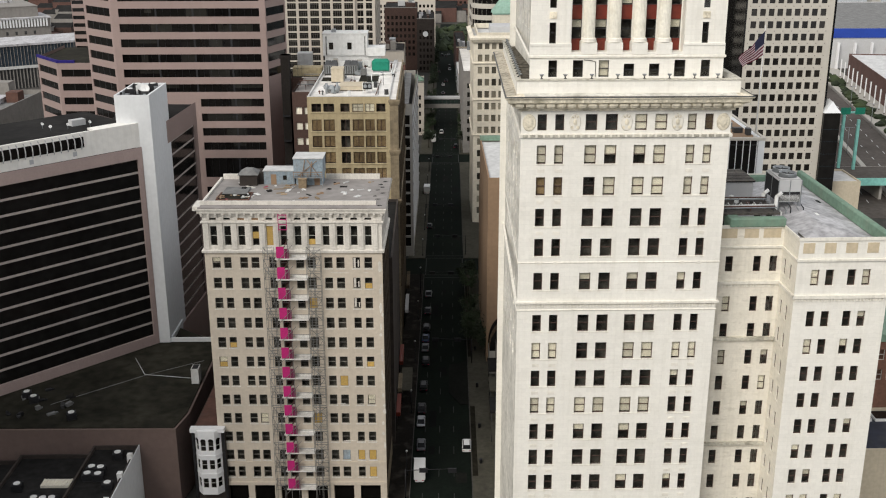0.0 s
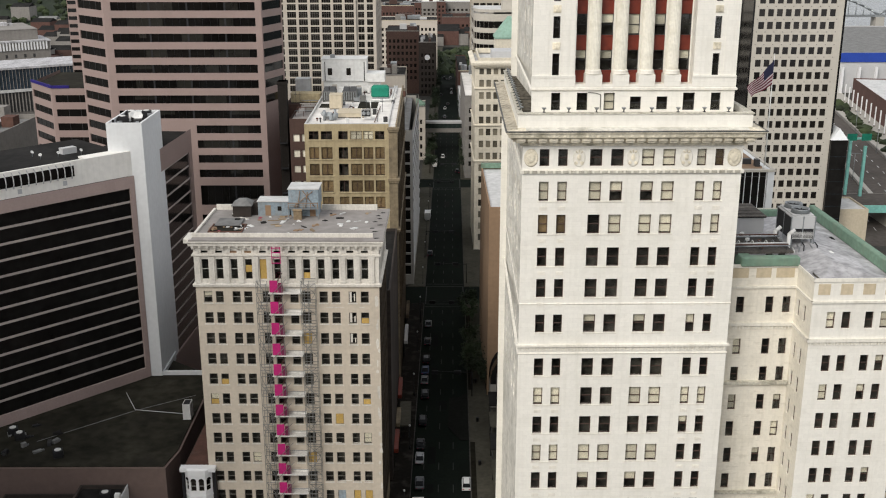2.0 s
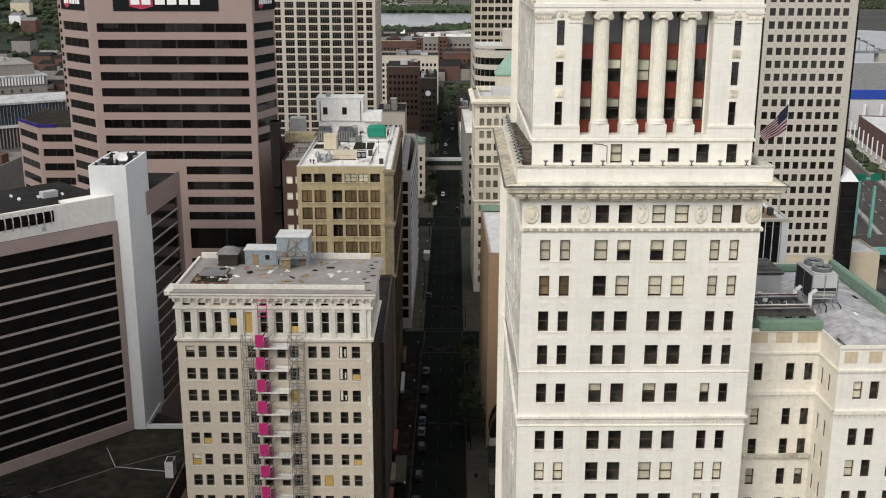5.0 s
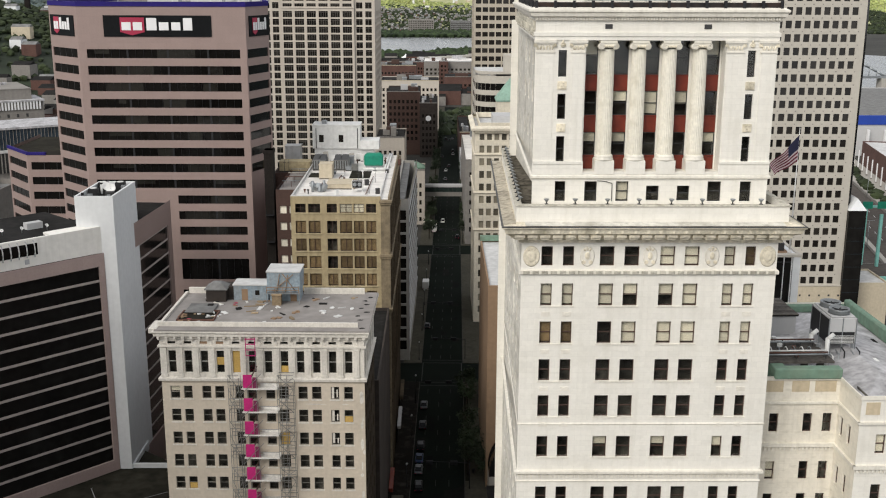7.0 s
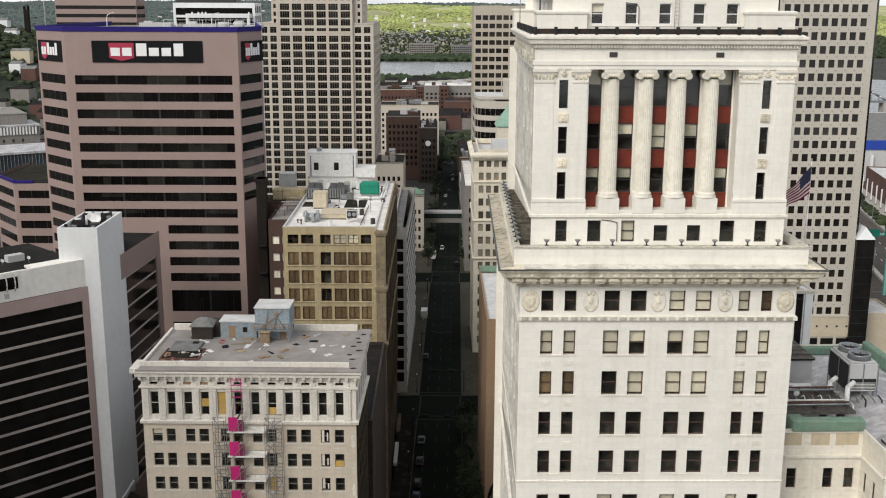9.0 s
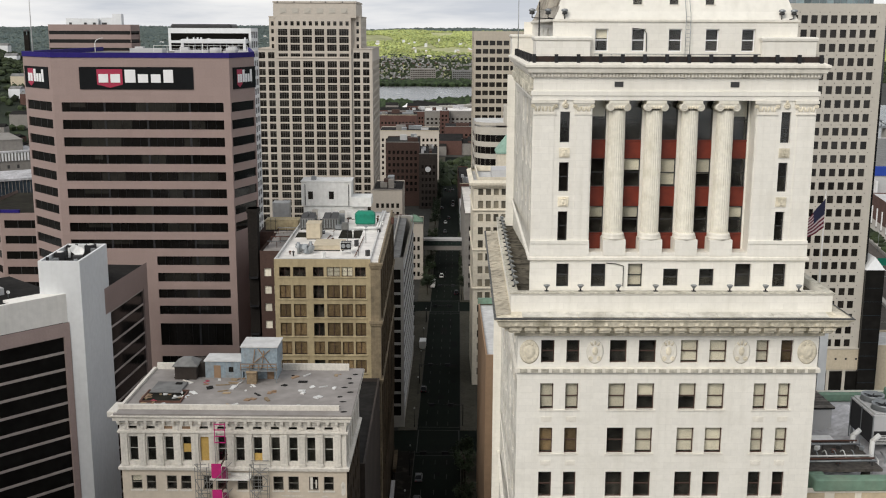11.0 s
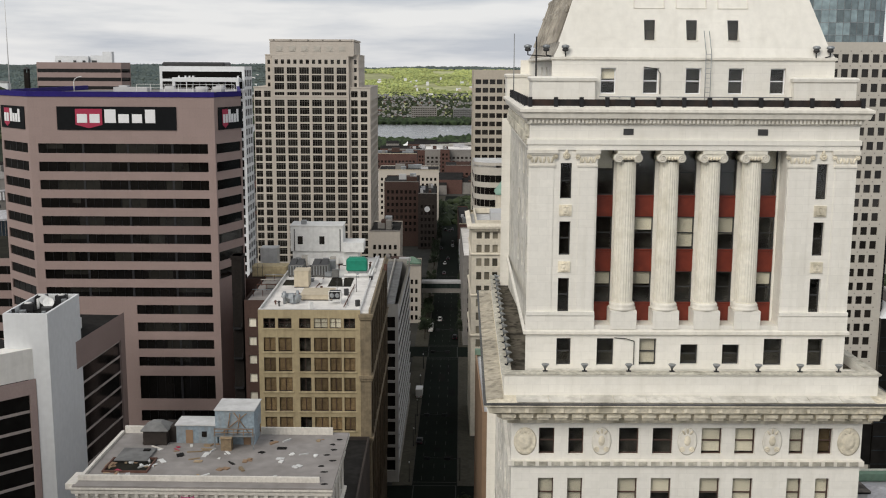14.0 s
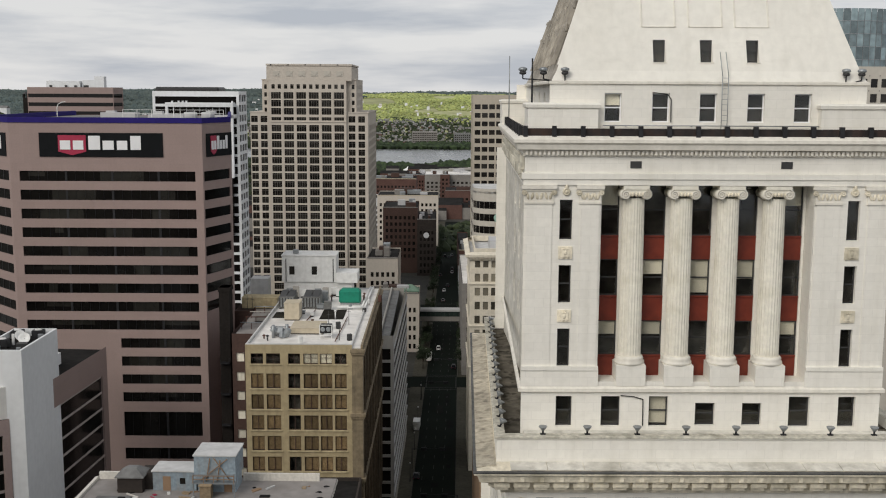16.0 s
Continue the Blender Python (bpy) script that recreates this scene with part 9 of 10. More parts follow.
plain_block(lcb, 0, 9, 0, 16, 0, 21.4, CREAM_STONE, ROOF_PALE, parapet=0.5)
part("frame_grid", bm, DARK_FRAME, gf, "thin dark frame lines")
lowg = thing("black_glass_annex", pose(43.0, 180, 0), "black glass office behind the annex with white vertical fins", "building")
part("glass_body", boxes((0, 13.7, 0, 30, 0, 68.6)), HOTEL_GLASS, lowg)
part("corner_pier", boxes((13.4, 14.5, -0.3, 30, 0, 68.8)), STUCCO, lowg, "white corner pier")
part("cap", boxes((-0.2, 14.7, -0.4, 0.5, 68.6, 69.0), (14.2, 14.7, 0.5, 30.2, 68.6, 69.0)), GRID_STONE, lowg)
part("roof", boxes((0, 14.2, 0.5, 30, 68.6, 68.75)), TAN, lowg, "tan flat roof")
part("transom", boxes((0, 13.4, -0.08, 0, 67.7, 67.8)), DARK_FRAME, lowg)
for i in range(12):
    part("fin", boxes((0.1 + i * 1.19, 0.2 + i * 1.19, -0.22, 0, 8, 68.6)), SIGN_WHITE, lowg)
for x, y, w, h_ in ((10.5, 5, 1.6, 0.9), (12.2, 3.0, 0.8, 1.2), (9.0, 8.5, 2.2, 1.1)):
    part("roof_unit", bevelled(boxes((x, x + w, y, y + 1.2, 68.75, 68.75 + h_)), 0.05), DARK_FRAME if w < 2 else GALV, lowg)
dsl = thing("dark_slab_tower", pose(88.5, 346, 0), "dark green glass slab behind the grid tower", "building")
bm = boxes((0, 14, 12, 30, 0, 112))
part("glass_body", bm, HOTEL_GLASS, dsl)
# flag on its pole
flag = thing("flag", pose(56.2, 181.2, 9.0), "striped flag hanging in folds from a slim pole", "flag")
bm = bmesh.new()
cyl(bm, (0, 0, 59.8), (0, 0, 79.0), 0.14, 0.05, 10)
cyl(bm, (0, 0, 59.76), (0, 0, 60.4), 0.4, 0.2, 10)
part("pole", bm, WHITE_METAL, flag)
cols_n, rows_n = 22, 13
for r in range(rows_n):
    for half in (0, 1):
        bm = bmesh.new()
        rngs = range(0, 9) if half == 0 else range(9, cols_n)
        if half == 0 and r >= 7:
            continue
        vsr = []
        if half == 1 and r >= 7:
            rngs = range(0, cols_n)
        for i in list(rngs) + [rngs[-1] + 1]:
            s = i / cols_n
            for e in (0, 1):
                q = (r + e) / rows_n
                wave = math.sin(8.5 * s + 2.2 * q) * s
                vsr.append(bm.verts.new((-3.9 * s + 0.35 * q * s - 0.12 * wave, 0.55 * wave - 0.1, 78.0 - 4.5 * s ** 0.95 - q * (4.0 - 2.35 * s) - 0.14 * math.sin(7 * s + 4 * q) * s)))
        for i in range(0, len(vsr) - 2, 2):
            bm.faces.new((vsr[i], vsr[i + 1], vsr[i + 3], vsr[i + 2])).smooth = True
        part("canton_band" if half == 0 else "stripe", bm, FLAG_BLUE if half == 0 else (FLAG_RED if r % 2 == 0 else FLAG_WHITE), flag)

# ---- skywalk ----
sw = thing("skywalk_bridge", pose(5.0, 0, 0), "concrete and glass footbridge across the street", "footbridge")
part("deck", boxes((-9.5, 17.0, 514, 518.4, 10.4, 12.4)), DULL_CONCRETE, sw)
part("roof", boxes((-9.5, 17.0, 513.8, 518.6, 14.7, 15.6)), STUCCO_GREY, sw, "pale flat roof of the footbridge")
part("glazing", boxes((-9.5, 17.0, 514.3, 518.1, 12.4, 14.7)), BRIDGE_GLASS, sw, "dark greenish glazing")
for k in range(13):
    part("mullion", boxes((-9.0 + 2 * k, -8.88 + 2 * k, 514.15, 514.3, 12.4, 14.7)), DARK_FRAME, sw)


# ---- vehicles ----
def car_paint(name, c):
    return mat(name, c, 0.35, 0.1, vary=0.04, spec=0.2)


PAINTS = [car_paint("black_car_paint", (0.012, 0.012, 0.014)), car_paint("silver_car_paint", (0.35, 0.36, 0.37)), car_paint("white_car_paint", (0.72, 0.72, 0.7)), car_paint("grey_car_paint", (0.1, 0.105, 0.11)), car_paint("red_car_paint", (0.2, 0.02, 0.02)), car_paint("blue_car_paint", (0.03, 0.05, 0.11))]
CAR_GLASS = dark_glass("car_window_glass", (0.008, 0.009, 0.01), 0.2, spec=0.12)
PAINT_NAMES = ("black", "silver", "white", "grey", "red", "blue")
WHEEL = {}


def wheel_mesh(r):
    if r not in WHEEL:
        bm = bmesh.new()
        cyl(bm, (-0.11, 0, 0), (0.11, 0, 0), r, seg=14)
        me = bpy.data.meshes.new("wheel")
        bm.to_mesh(me), bm.free()
        me.materials.append(TYRE)
        bm = bmesh.new()
        cyl(bm, (-0.115, 0, 0), (0.115, 0, 0), r * 0.62, seg=12)
        rim = bpy.data.meshes.new("rim")
        bm.to_mesh(rim), bm.free()
        rim.materials.append(GALV)
        WHEEL[r] = (me, rim)
    return WHEEL[r]


def hull(bm, rows, half):
    """Loft along y: rows of (y, z0, z1, width factor)."""
    loops = []
    for y, z0, z1, k in rows:
        w = half * k
        loops.append([bm.verts.new(p) for p in ((-w, y, z0), (w, y, z0), (w, y, z1 - 0.08), (w * 0.88, y, z1), (-w * 0.88, y, z1), (-w, y, z1 - 0.08))])
    for a, b in zip(loops, loops[1:]):
        for i in range(6):
            bm.faces.new((a[i], b[i], b[(i + 1) % 6], a[(i + 1) % 6]))
    bm.faces.new(loops[0])
    bm.faces.new(loops[-1][::-1])


def car(m, paint, kind="saloon"):
    names = {"saloon": "saloon car", "suv": "sport utility car", "van": "box van"}
    ob = thing("car" if kind != "van" else "box_van", m, f"{PAINT_NAMES[paint]} {names[kind]} standing on the asphalt street", "car" if kind != "van" else "van", "vehicles in the street")
    bm = bmesh.new()
    L = 4.7 if kind != "van" else 6.4
    hgt = {"saloon": 0.85, "suv": 1.02, "van": 1.15}[kind]
    hull(bm, [(-L / 2, 0.35, hgt * 0.72, 0.86), (-L / 2 + 0.35, 0.25, hgt * 0.9, 0.98), (-0.8, 0.22, hgt, 1), (0.9, 0.22, hgt, 1), (L / 2 - 0.4, 0.25, hgt * 0.92, 0.97), (L / 2, 0.35, hgt * 0.78, 0.86)], 0.92)
    part("body", bm, PAINTS[paint], ob)
    bm = bmesh.new()
    if kind == "saloon":
        hull(bm, [(-1.75, hgt - 0.05, hgt + 0.06, 0.84), (-1.05, hgt - 0.05, 1.36, 0.74), (0.25, hgt - 0.05, 1.42, 0.74), (1.15, hgt - 0.05, hgt + 0.06, 0.84)], 0.92)
    elif kind == "suv":
        hull(bm, [(-2.2, hgt - 0.05, hgt + 0.1, 0.86), (-1.95, hgt - 0.05, 1.66, 0.78), (0.35, hgt - 0.05, 1.7, 0.78), (1.25, hgt - 0.05, hgt + 0.06, 0.86)], 0.92)
    else:
        hull(bm, [(1.5, hgt - 0.05, 2.0, 0.9), (2.2, hgt - 0.05, 1.95, 0.88), (2.75, hgt - 0.05, hgt + 0.1, 0.9)], 0.95)
    part("cabin_glass", bm, CAR_GLASS, ob)
    bm = bmesh.new()
    if kind == "van":
        box(bm, -1.12, 1.12, -3.2, 1.5, 0.8, 3.1)
        bevelled(bm, 0.06)
        part("cargo_box", bm, PAINTS[paint], ob)
    else:
        top = 1.43 if kind == "saloon" else 1.71
        y0, y1 = (-1.0, 0.2) if kind == "saloon" else (-1.9, 0.3)
        box(bm, -0.6, 0.6, y0, y1, top - 0.02, top + 0.025)
        part("roof_panel", bm, PAINTS[paint], ob)
    r = 0.33 if kind == "saloon" else 0.38
    wm, rm = wheel_mesh(r)
    for x in (-0.84, 0.84):
        for y in (-L / 2 + 0.9, L / 2 - 0.95):
            w = put("wheel", wm, ob, pose(x, y, r))
            put("rim", rm, w)
    for x in (-0.62, 0.62):
        bm = boxes((x - 0.16, x + 0.16, -L / 2 - 0.015, -L / 2 + 0.05, hgt * 0.55, hgt * 0.68))
        part("tail_light", bm, SIGN_RED, ob)
        bm = boxes((x - 0.16, x + 0.16, L / 2 - 0.05, L / 2 + 0.015, hgt * 0.52, hgt * 0.66))
        part("headlight", bm, LAMP_GLASS, ob)
    return ob


base_cars = {}
rng = random.Random(19)


def add_car(x, y, paint, kind="saloon", rz=0.0):
    key = (paint, kind)
    m = pose(x, y, 0.0, 0, 0, rz)
    if key in base_cars:
        return copy_thing(base_cars[key], m)
    base_cars[key] = car(m, paint, kind)
    return base_cars[key]


for x, y, p, k in ((-2.4, 186.5, 2, "van"), (-2.2, 197.9, 3, "saloon"), (-2.3, 208.3, 1, "saloon"), (-2.2, 214.5, 0, "saloon"), (-1.8, 225.6, 0, "suv"), (-1.4, 239.6, 0, "suv"), (-1.5, 248.0, 3, "saloon"), (-1.4, 254.0, 5, "saloon"), (-1.2, 260.5, 0, "suv"), (-0.9, 273.0, 0, "saloon"), (-0.7, 286.0, 3, "saloon"),
                   (7.2, 197.3, 2, "suv"), (-1.3, 397.0, 2, "van"), (1.6, 487, 2, "van"), (11.6, 474, 0, "suv"), (-0.4, 352, 0, "saloon"), (5.5, 505, 2, "suv"), (8.0, 640, 2, "saloon"), (10.0, 655, 0, "saloon"), (13.0, 700, 1, "saloon"), (13.2, 712, 0, "suv"), (6.0, 690, 0, "saloon"), (7.5, 612, 3, "saloon"), (11.4, 760, 0, "saloon"), (13.6, 768, 3, "saloon"), (8.9, 765, 0, "suv")):
    add_car(x, y, p, k, rng.uniform(-1.5, 1.5) - 1.0)


# ---- street furniture ----
def street_lamp(m):
    ob = thing("street_lamp", m, "black street lamp post with a white globe", "street lamp", "street lamps")
    bm = bmesh.new()
    cyl(bm, (0, 0, 0), (0, 0, 5.2), 0.1, 0.06, 8)
    cyl(bm, (0, 0, 0), (0, 0, 0.7), 0.2, 0.12, 8)
    part("post", bm, BLACK_METAL, ob)
    bm = bmesh.new()
    lathe(bm, [(0.08, 5.2), (0.2, 5.34), (0.24, 5.48), (0.17, 5.64), (0.04, 5.72)], 10)
    part("globe", bm, LAMP_GLASS, ob)
    return ob


def signal_mast(m):
    ob = thing("traffic_signal", m, "dark traffic signal mast with a long arm", "traffic signal", "traffic signals")
    bm = bmesh.new()
    cyl(bm, (0, 0, 0), (0, 0, 6.4), 0.13, 0.1, 8)
    part("post", bm, BLACK_METAL, ob)
    bm = bmesh.new()
    cyl(bm, (0, 0, 6.1), (9.4, 0, 6.5), 0.09, 0.06, 8)
    part("arm", bm, BLACK_METAL, ob)
    for x in (3.4, 8.8):
        bm = bevelled(boxes((x - 0.8, x + 0.8, -0.2, 0.15, 5.7, 6.6)), 0.05)
        part("signal_head", bm, BLACK_METAL, ob)
    return ob


sl = street_lamp(STREET @ pose(ROAD_L - 0.7, 186, 0.15))
for i in range(1, 15):
    y = 186 + i * 27
    if not any(a - 7 < y < b + 2 for a, b in CROSS):
        copy_thing(sl, STREET @ pose(ROAD_L - 0.7, y, 0.15))
sm = signal_mast(STREET @ pose(ROAD_L - 0.6, 177.5, 0.15))
for x, y, rz in ((ROAD_R + 0.9, 239.3, 180), (ROAD_L - 0.6, 287.5, 0), (ROAD_L - 0.6, 358.0, 0), (ROAD_L - 0.6, 430.0, 0), (ROAD_R + 0.6, 322.0, 180), (ROAD_R + 0.6, 463, 180)):
    copy_thing(sm, STREET @ pose(x, y, 0.15, 0, 0, rz))
# street level details: bins and benches on the pavements, signs on the left fronts
bin_t = thing("litter_bin", STREET @ pose(ROAD_R + 1.8, 191, 0.15), "dark round litter bin on the pavement", "bin", "litter bins")
bm = bmesh.new()
lathe(bm, [(0.28, 0), (0.32, 0.8), (0.34, 0.95), (0.24, 1.05)], 10)
part("body", bm, BLACK_METAL, bin_t)
for y in (206, 226, 247, 262, 278, 292):
    copy_thing(bin_t, STREET @ pose(ROAD_R + 1.9, y, 0.15))
for y, w, z, mt, lb in ((203.5, 9.0, 4.2, RED_PANEL, "red fascia board over a shop front"), (215.5, 8.0, 4.0, OLD_STONE, "brown fascia board over a shop front"), (229, 10.0, 4.4, RED_PANEL, "faded red awning board over a shop front"), (262, 12.0, 4.2, STUCCO_GREY, "grey canopy board over a shop front"), (280, 12.0, 4.4, STREET_STONE, "brown canopy board over a shop front")):
    ob = thing("shop_fascia", pose(-7.5 if y < 243 else -6.9, y, 0), lb, "shop sign", "shop fascias")
    part("board", bevelled(boxes((0.0, 0.9, 0, w, z, z + 0.9)), 0.05), mt, ob)
    part("shop_window", boxes((-0.05, 0.06, 0.4, w - 0.4, 0.5, z - 0.2)), DEEP_SHADE_GLASS, ob)
# bus shelter and plaza roofs
for x0, x1, y0, y1, z, mt, lb in ((-6.9, -4.4, 217.5, 229.5, 3.2, PAVING, "pale flat bus shelter roof"), (12.2, 15.2, 188, 200, 4.2, PAVING, "pale canopy roof beside the pavement"), (12.4, 15.4, 203, 210, 5.0, ROOF_DARK, "dark canopy roof beside the pavement"), (12.7, 15.6, 212, 219, 5.6, PAVING, "pale canopy roof beside the pavement"), (13.0, 16.0, 221, 228, 6.2, ROOF_DARK, "dark canopy roof beside the pavement")):
    ob = thing("canopy", pose(0, 0, 0), lb, "canopy", "street canopies")
    bm = boxes((x0, x1, y0, y1, z, z + 0.3))
    part("roof", bm, mt, ob)
    for x in (x0 + 0.3, x1 - 0.3):
        for y in (y0 + 0.5, y1 - 0.5):
            bm = bmesh.new()
            cyl(bm, (x, y, 0.15), (x, y, z), 0.09, seg=6)
            part("post", bm, DARK_FRAME, ob)
arch = thing("barrel_awning", pose(13.8, 236, 0), "black barrel-vaulted glass awning", "awning")
bm = bmesh.new()
ringsA = []
for y in (0, 6):
    ringsA.append([bm.verts.new((3.6 - 3.6 * math.cos(math.pi * i / 14), y - 3, 6 + 6.4 * math.sin(math.pi * i / 14))) for i in range(15)])
for i in range(14):
    bm.faces.new((ringsA[0][i], ringsA[0][i + 1], ringsA[1][i + 1], ringsA[1][i])).smooth = True
bm.faces.new(ringsA[0])
bm.faces.new(ringsA[1][::-1])
part("vault", bm, HOTEL_GLASS, arch)
bm = boxes((0, 7.2, -3, 3, 0.15, 6))
part("base", bm, CONCRETE, arch)

# ---- trees ----
def leaf_crown(seed, r, n, squash=1.0):
    """Crown of many small leaf blades in uneven clumps."""
    rg = random.Random(seed)
    bm = bmesh.new()
    clumps = []
    for _ in range(16):
        d = Vector((rg.gauss(0, 1), rg.gauss(0, 1), rg.gauss(0, 0.8))).normalized() * r * rg.uniform(0.3, 0.95)
        clumps.append((d, r * rg.uniform(0.25, 0.5)))
    for _ in range(n):
        c, cr = rg.choice(clumps)
        p = c + Vector((rg.gauss(0, 0.5), rg.gauss(0, 0.5), rg.gauss(0, 0.42))) * cr
        p.z *= squash
        a = Vector((rg.uniform(-1, 1), rg.uniform(-1, 1), rg.uniform(-0.6, 0.6))).normalized() * r * 0.11
        b = Vector((rg.uniform(-1, 1), rg.uniform(-1, 1), rg.uniform(-0.6, 0.6))).normalized() * r * 0.085
        bm.faces.new([bm.verts.new(q) for q in (p - a, p + b, p + a, p - b)])
    return bm


def tree(m, seed, h_=7.5):
    ob = thing("street_tree", m, "dark leafy street tree beside the kerb", "tree", "street trees")
    bm = bmesh.new()
    cyl(bm, (0, 0, 0), (0.05, 0, h_ * 0.45), 0.17, 0.11, 8)
    rg = random.Random(seed)
    for k in range(5):
        a = k * 1.26 + rg.uniform(-0.3, 0.3)
        cyl(bm, (0.05, 0, h_ * 0.42), (1.4 * math.cos(a), 1.4 * math.sin(a), h_ * 0.7), 0.08, 0.03, 5)
    part("trunk", bm, BARK, ob)
    bm = leaf_crown(seed, h_ * 0.34, 700)
    bmesh.ops.translate(bm, verts=bm.verts, vec=(0, 0, h_ * 0.68))
    part("crown", bm, LEAF, ob)
    return ob


trees = [tree(STREET @ pose(ROAD_R + 0.7, 246, 0.18), 1), tree(STREET @ pose(ROAD_R + 0.7, 258, 0.18), 2, 8.2), tree(STREET @ pose(ROAD_L - 1.5, 472, 0.15), 3, 9.0)]
rng = random.Random(4)
for y in (252, 268, 284, 293):
    copy_thing(trees[int(y) % 3], STREET @ pose(ROAD_R + 0.7, y, 0.18, 0, 0, rng.uniform(0, 360)))
for y in (243.5, 249):
    copy_thing(trees[1], STREET @ pose(ROAD_R + 4.4, y, 0.15, 0, 0, rng.uniform(0, 360)))
for i in range(42):
    y = 320 + i * 13.5 + rng.uniform(-3, 3)
    if any(a - 4 < y < b + 4 for a, b in CROSS):
        continue
    if y > 455:
        copy_thing(trees[i % 3], STREET @ pose(ROAD_R + 1.8, y, 0.15, 0, 0, rng.uniform(0, 360)))
    if y > 460:
        copy_thing(trees[(i + 1) % 3], STREET @ pose(ROAD_L - 1.6, y + 3, 0.15, 0, 0, rng.uniform(0, 360)))

# ---- far land: river, banks, hills, woods, towns ----
bm = bmesh.new()
near = [(-2500, 1720), (-600, 1700), (0, 1690), (300, 1500), (420, 1150), (600, 950), (2500, 700)]
far_ = [(2500, 1250), (900, 1400), (640, 1650), (400, 2000), (60, 2090), (-600, 2160), (-2500, 2200)]
bm.faces.new([bm.verts.new((x, y, 0.25)) for x, y in near + far_])
tagged(part("river", bm, RIVER), "pale grey river crossing the view", "water", kind="structure")


def land(x, y):
    a = min(1, max(0, (y - 2250) / 800))
    b = min(1, max(0, (y - 2900) / 1300))
    z = 26 * a * a * (3 - 2 * a) + 68 * b * b * (3 - 2 * b)
    z *= 1 + 0.16 * noise.noise(Vector((x * 0.0017, y * 0.0012, 3.1)))
    z += 7 * noise.noise(Vector((x * 0.006, y * 0.006, 1.7))) * a
    # far ridge on the horizon
    r = min(1, max(0, (y - 4350) / 350))
    z += 9 * r * r * (3 - 2 * r)
    # nearer wooded hill
    q = max(0.0, 1 - math.hypot((x + 700) / 600, (y - 1350) / 460))
    return z + 95 * q * q * (3 - 2 * q) - 0.6


def terrain(name, x0, x1, y0, y1, nx, ny, material, label):
    bm = bmesh.new()
    vs = [bm.verts.new((x0 + (x1 - x0) * i / nx, y0 + (y1 - y0) * j / ny, land(x0 + (x1 - x0) * i / nx, y0 + (y1 - y0) * j / ny))) for j in range(ny + 1) for i in range(nx + 1)]
    for j in range(ny):
        for i in range(nx):
            k = j * (nx + 1) + i
            bm.faces.new((vs[k], vs[k + 1], vs[k + nx + 2], vs[k + nx + 1])).smooth = True
    return tagged(part(name, bm, material), label, "hill", kind="structure")


terrain("far_hills", -2500, 2500, 2240, 4790, 90, 46, HILL, "green wooded hills along the horizon")
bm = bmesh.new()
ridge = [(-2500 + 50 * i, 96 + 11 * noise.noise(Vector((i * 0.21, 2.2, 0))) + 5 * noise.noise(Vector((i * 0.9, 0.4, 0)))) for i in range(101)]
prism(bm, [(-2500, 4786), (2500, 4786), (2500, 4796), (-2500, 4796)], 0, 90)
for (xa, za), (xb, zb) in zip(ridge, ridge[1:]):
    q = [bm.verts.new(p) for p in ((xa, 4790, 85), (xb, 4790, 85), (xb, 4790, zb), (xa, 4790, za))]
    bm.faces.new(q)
tagged(part("backdrop_ridge", bm, HAZE_RIDGE), "ridge along the horizon, tinted pale blue-grey for haze", "hill", kind="structure")
lw = thing("white_hilltop_hall", pose(-255, 4300, 78), "long low white hall on the far hilltop", "building")
part("body", boxes((0, 66, 0, 20, -10, 9)), STUCCO, lw)
part("roof", boxes((-1, 67, -1, 21, 9, 10.5)), ROOF_PALE, lw)
terrain("near_hill", -1300, -230, 880, 1700, 36, 28, LEAF_SHADED, "wooded hillside above the city, coloured dark for cloud shade")


def woods(name, spots, material, label, size):
    """Many rough tree clumps as one piece of stuff."""
    rg = random.Random(len(name) * 7 + len(spots))
    verts, faces = [], []
    base = [(0, 0, 1), (0.89, 0, 0.45), (0.28, 0.85, 0.45), (-0.72, 0.53, 0.45), (-0.72, -0.53, 0.45), (0.28, -0.85, 0.45), (0.6, 0.5, -0.3), (-0.6, 0.5, -0.3), (-0.6, -0.5, -0.3), (0.6, -0.5, -0.3)]
    tri = [(0, 1, 2), (0, 2, 3), (0, 3, 4), (0, 4, 5), (0, 5, 1), (1, 6, 2), (2, 6, 7), (2, 7, 3), (3, 7, 8), (3, 8, 4), (4, 8, 5), (5, 8, 9), (5, 9, 1), (1, 9, 6)]
    for x, y in spots:
        s = size * rg.uniform(0.6, 1.35)
        z = land(x, y) + s * 0.3
        k = len(verts)
        t = rg.uniform(0, 6.28)
        c, sn = math.cos(t), math.sin(t)
        for a, b, d in base:
            j = rg.uniform(0.7, 1.25)
            verts.append((x + s * j * (a * c - b * sn), y + s * j * (a * sn + b * c), z + s * j * d * 0.85))
        faces += [(k + p, k + q, k + r) for p, q, r in tri]
    me = bpy.data.meshes.new(name)
    me.from_pydata(verts, [], faces)
    me.materials.append(material)
    ob = new(name, me)
    return tagged(ob, label, "trees", kind="stuff")


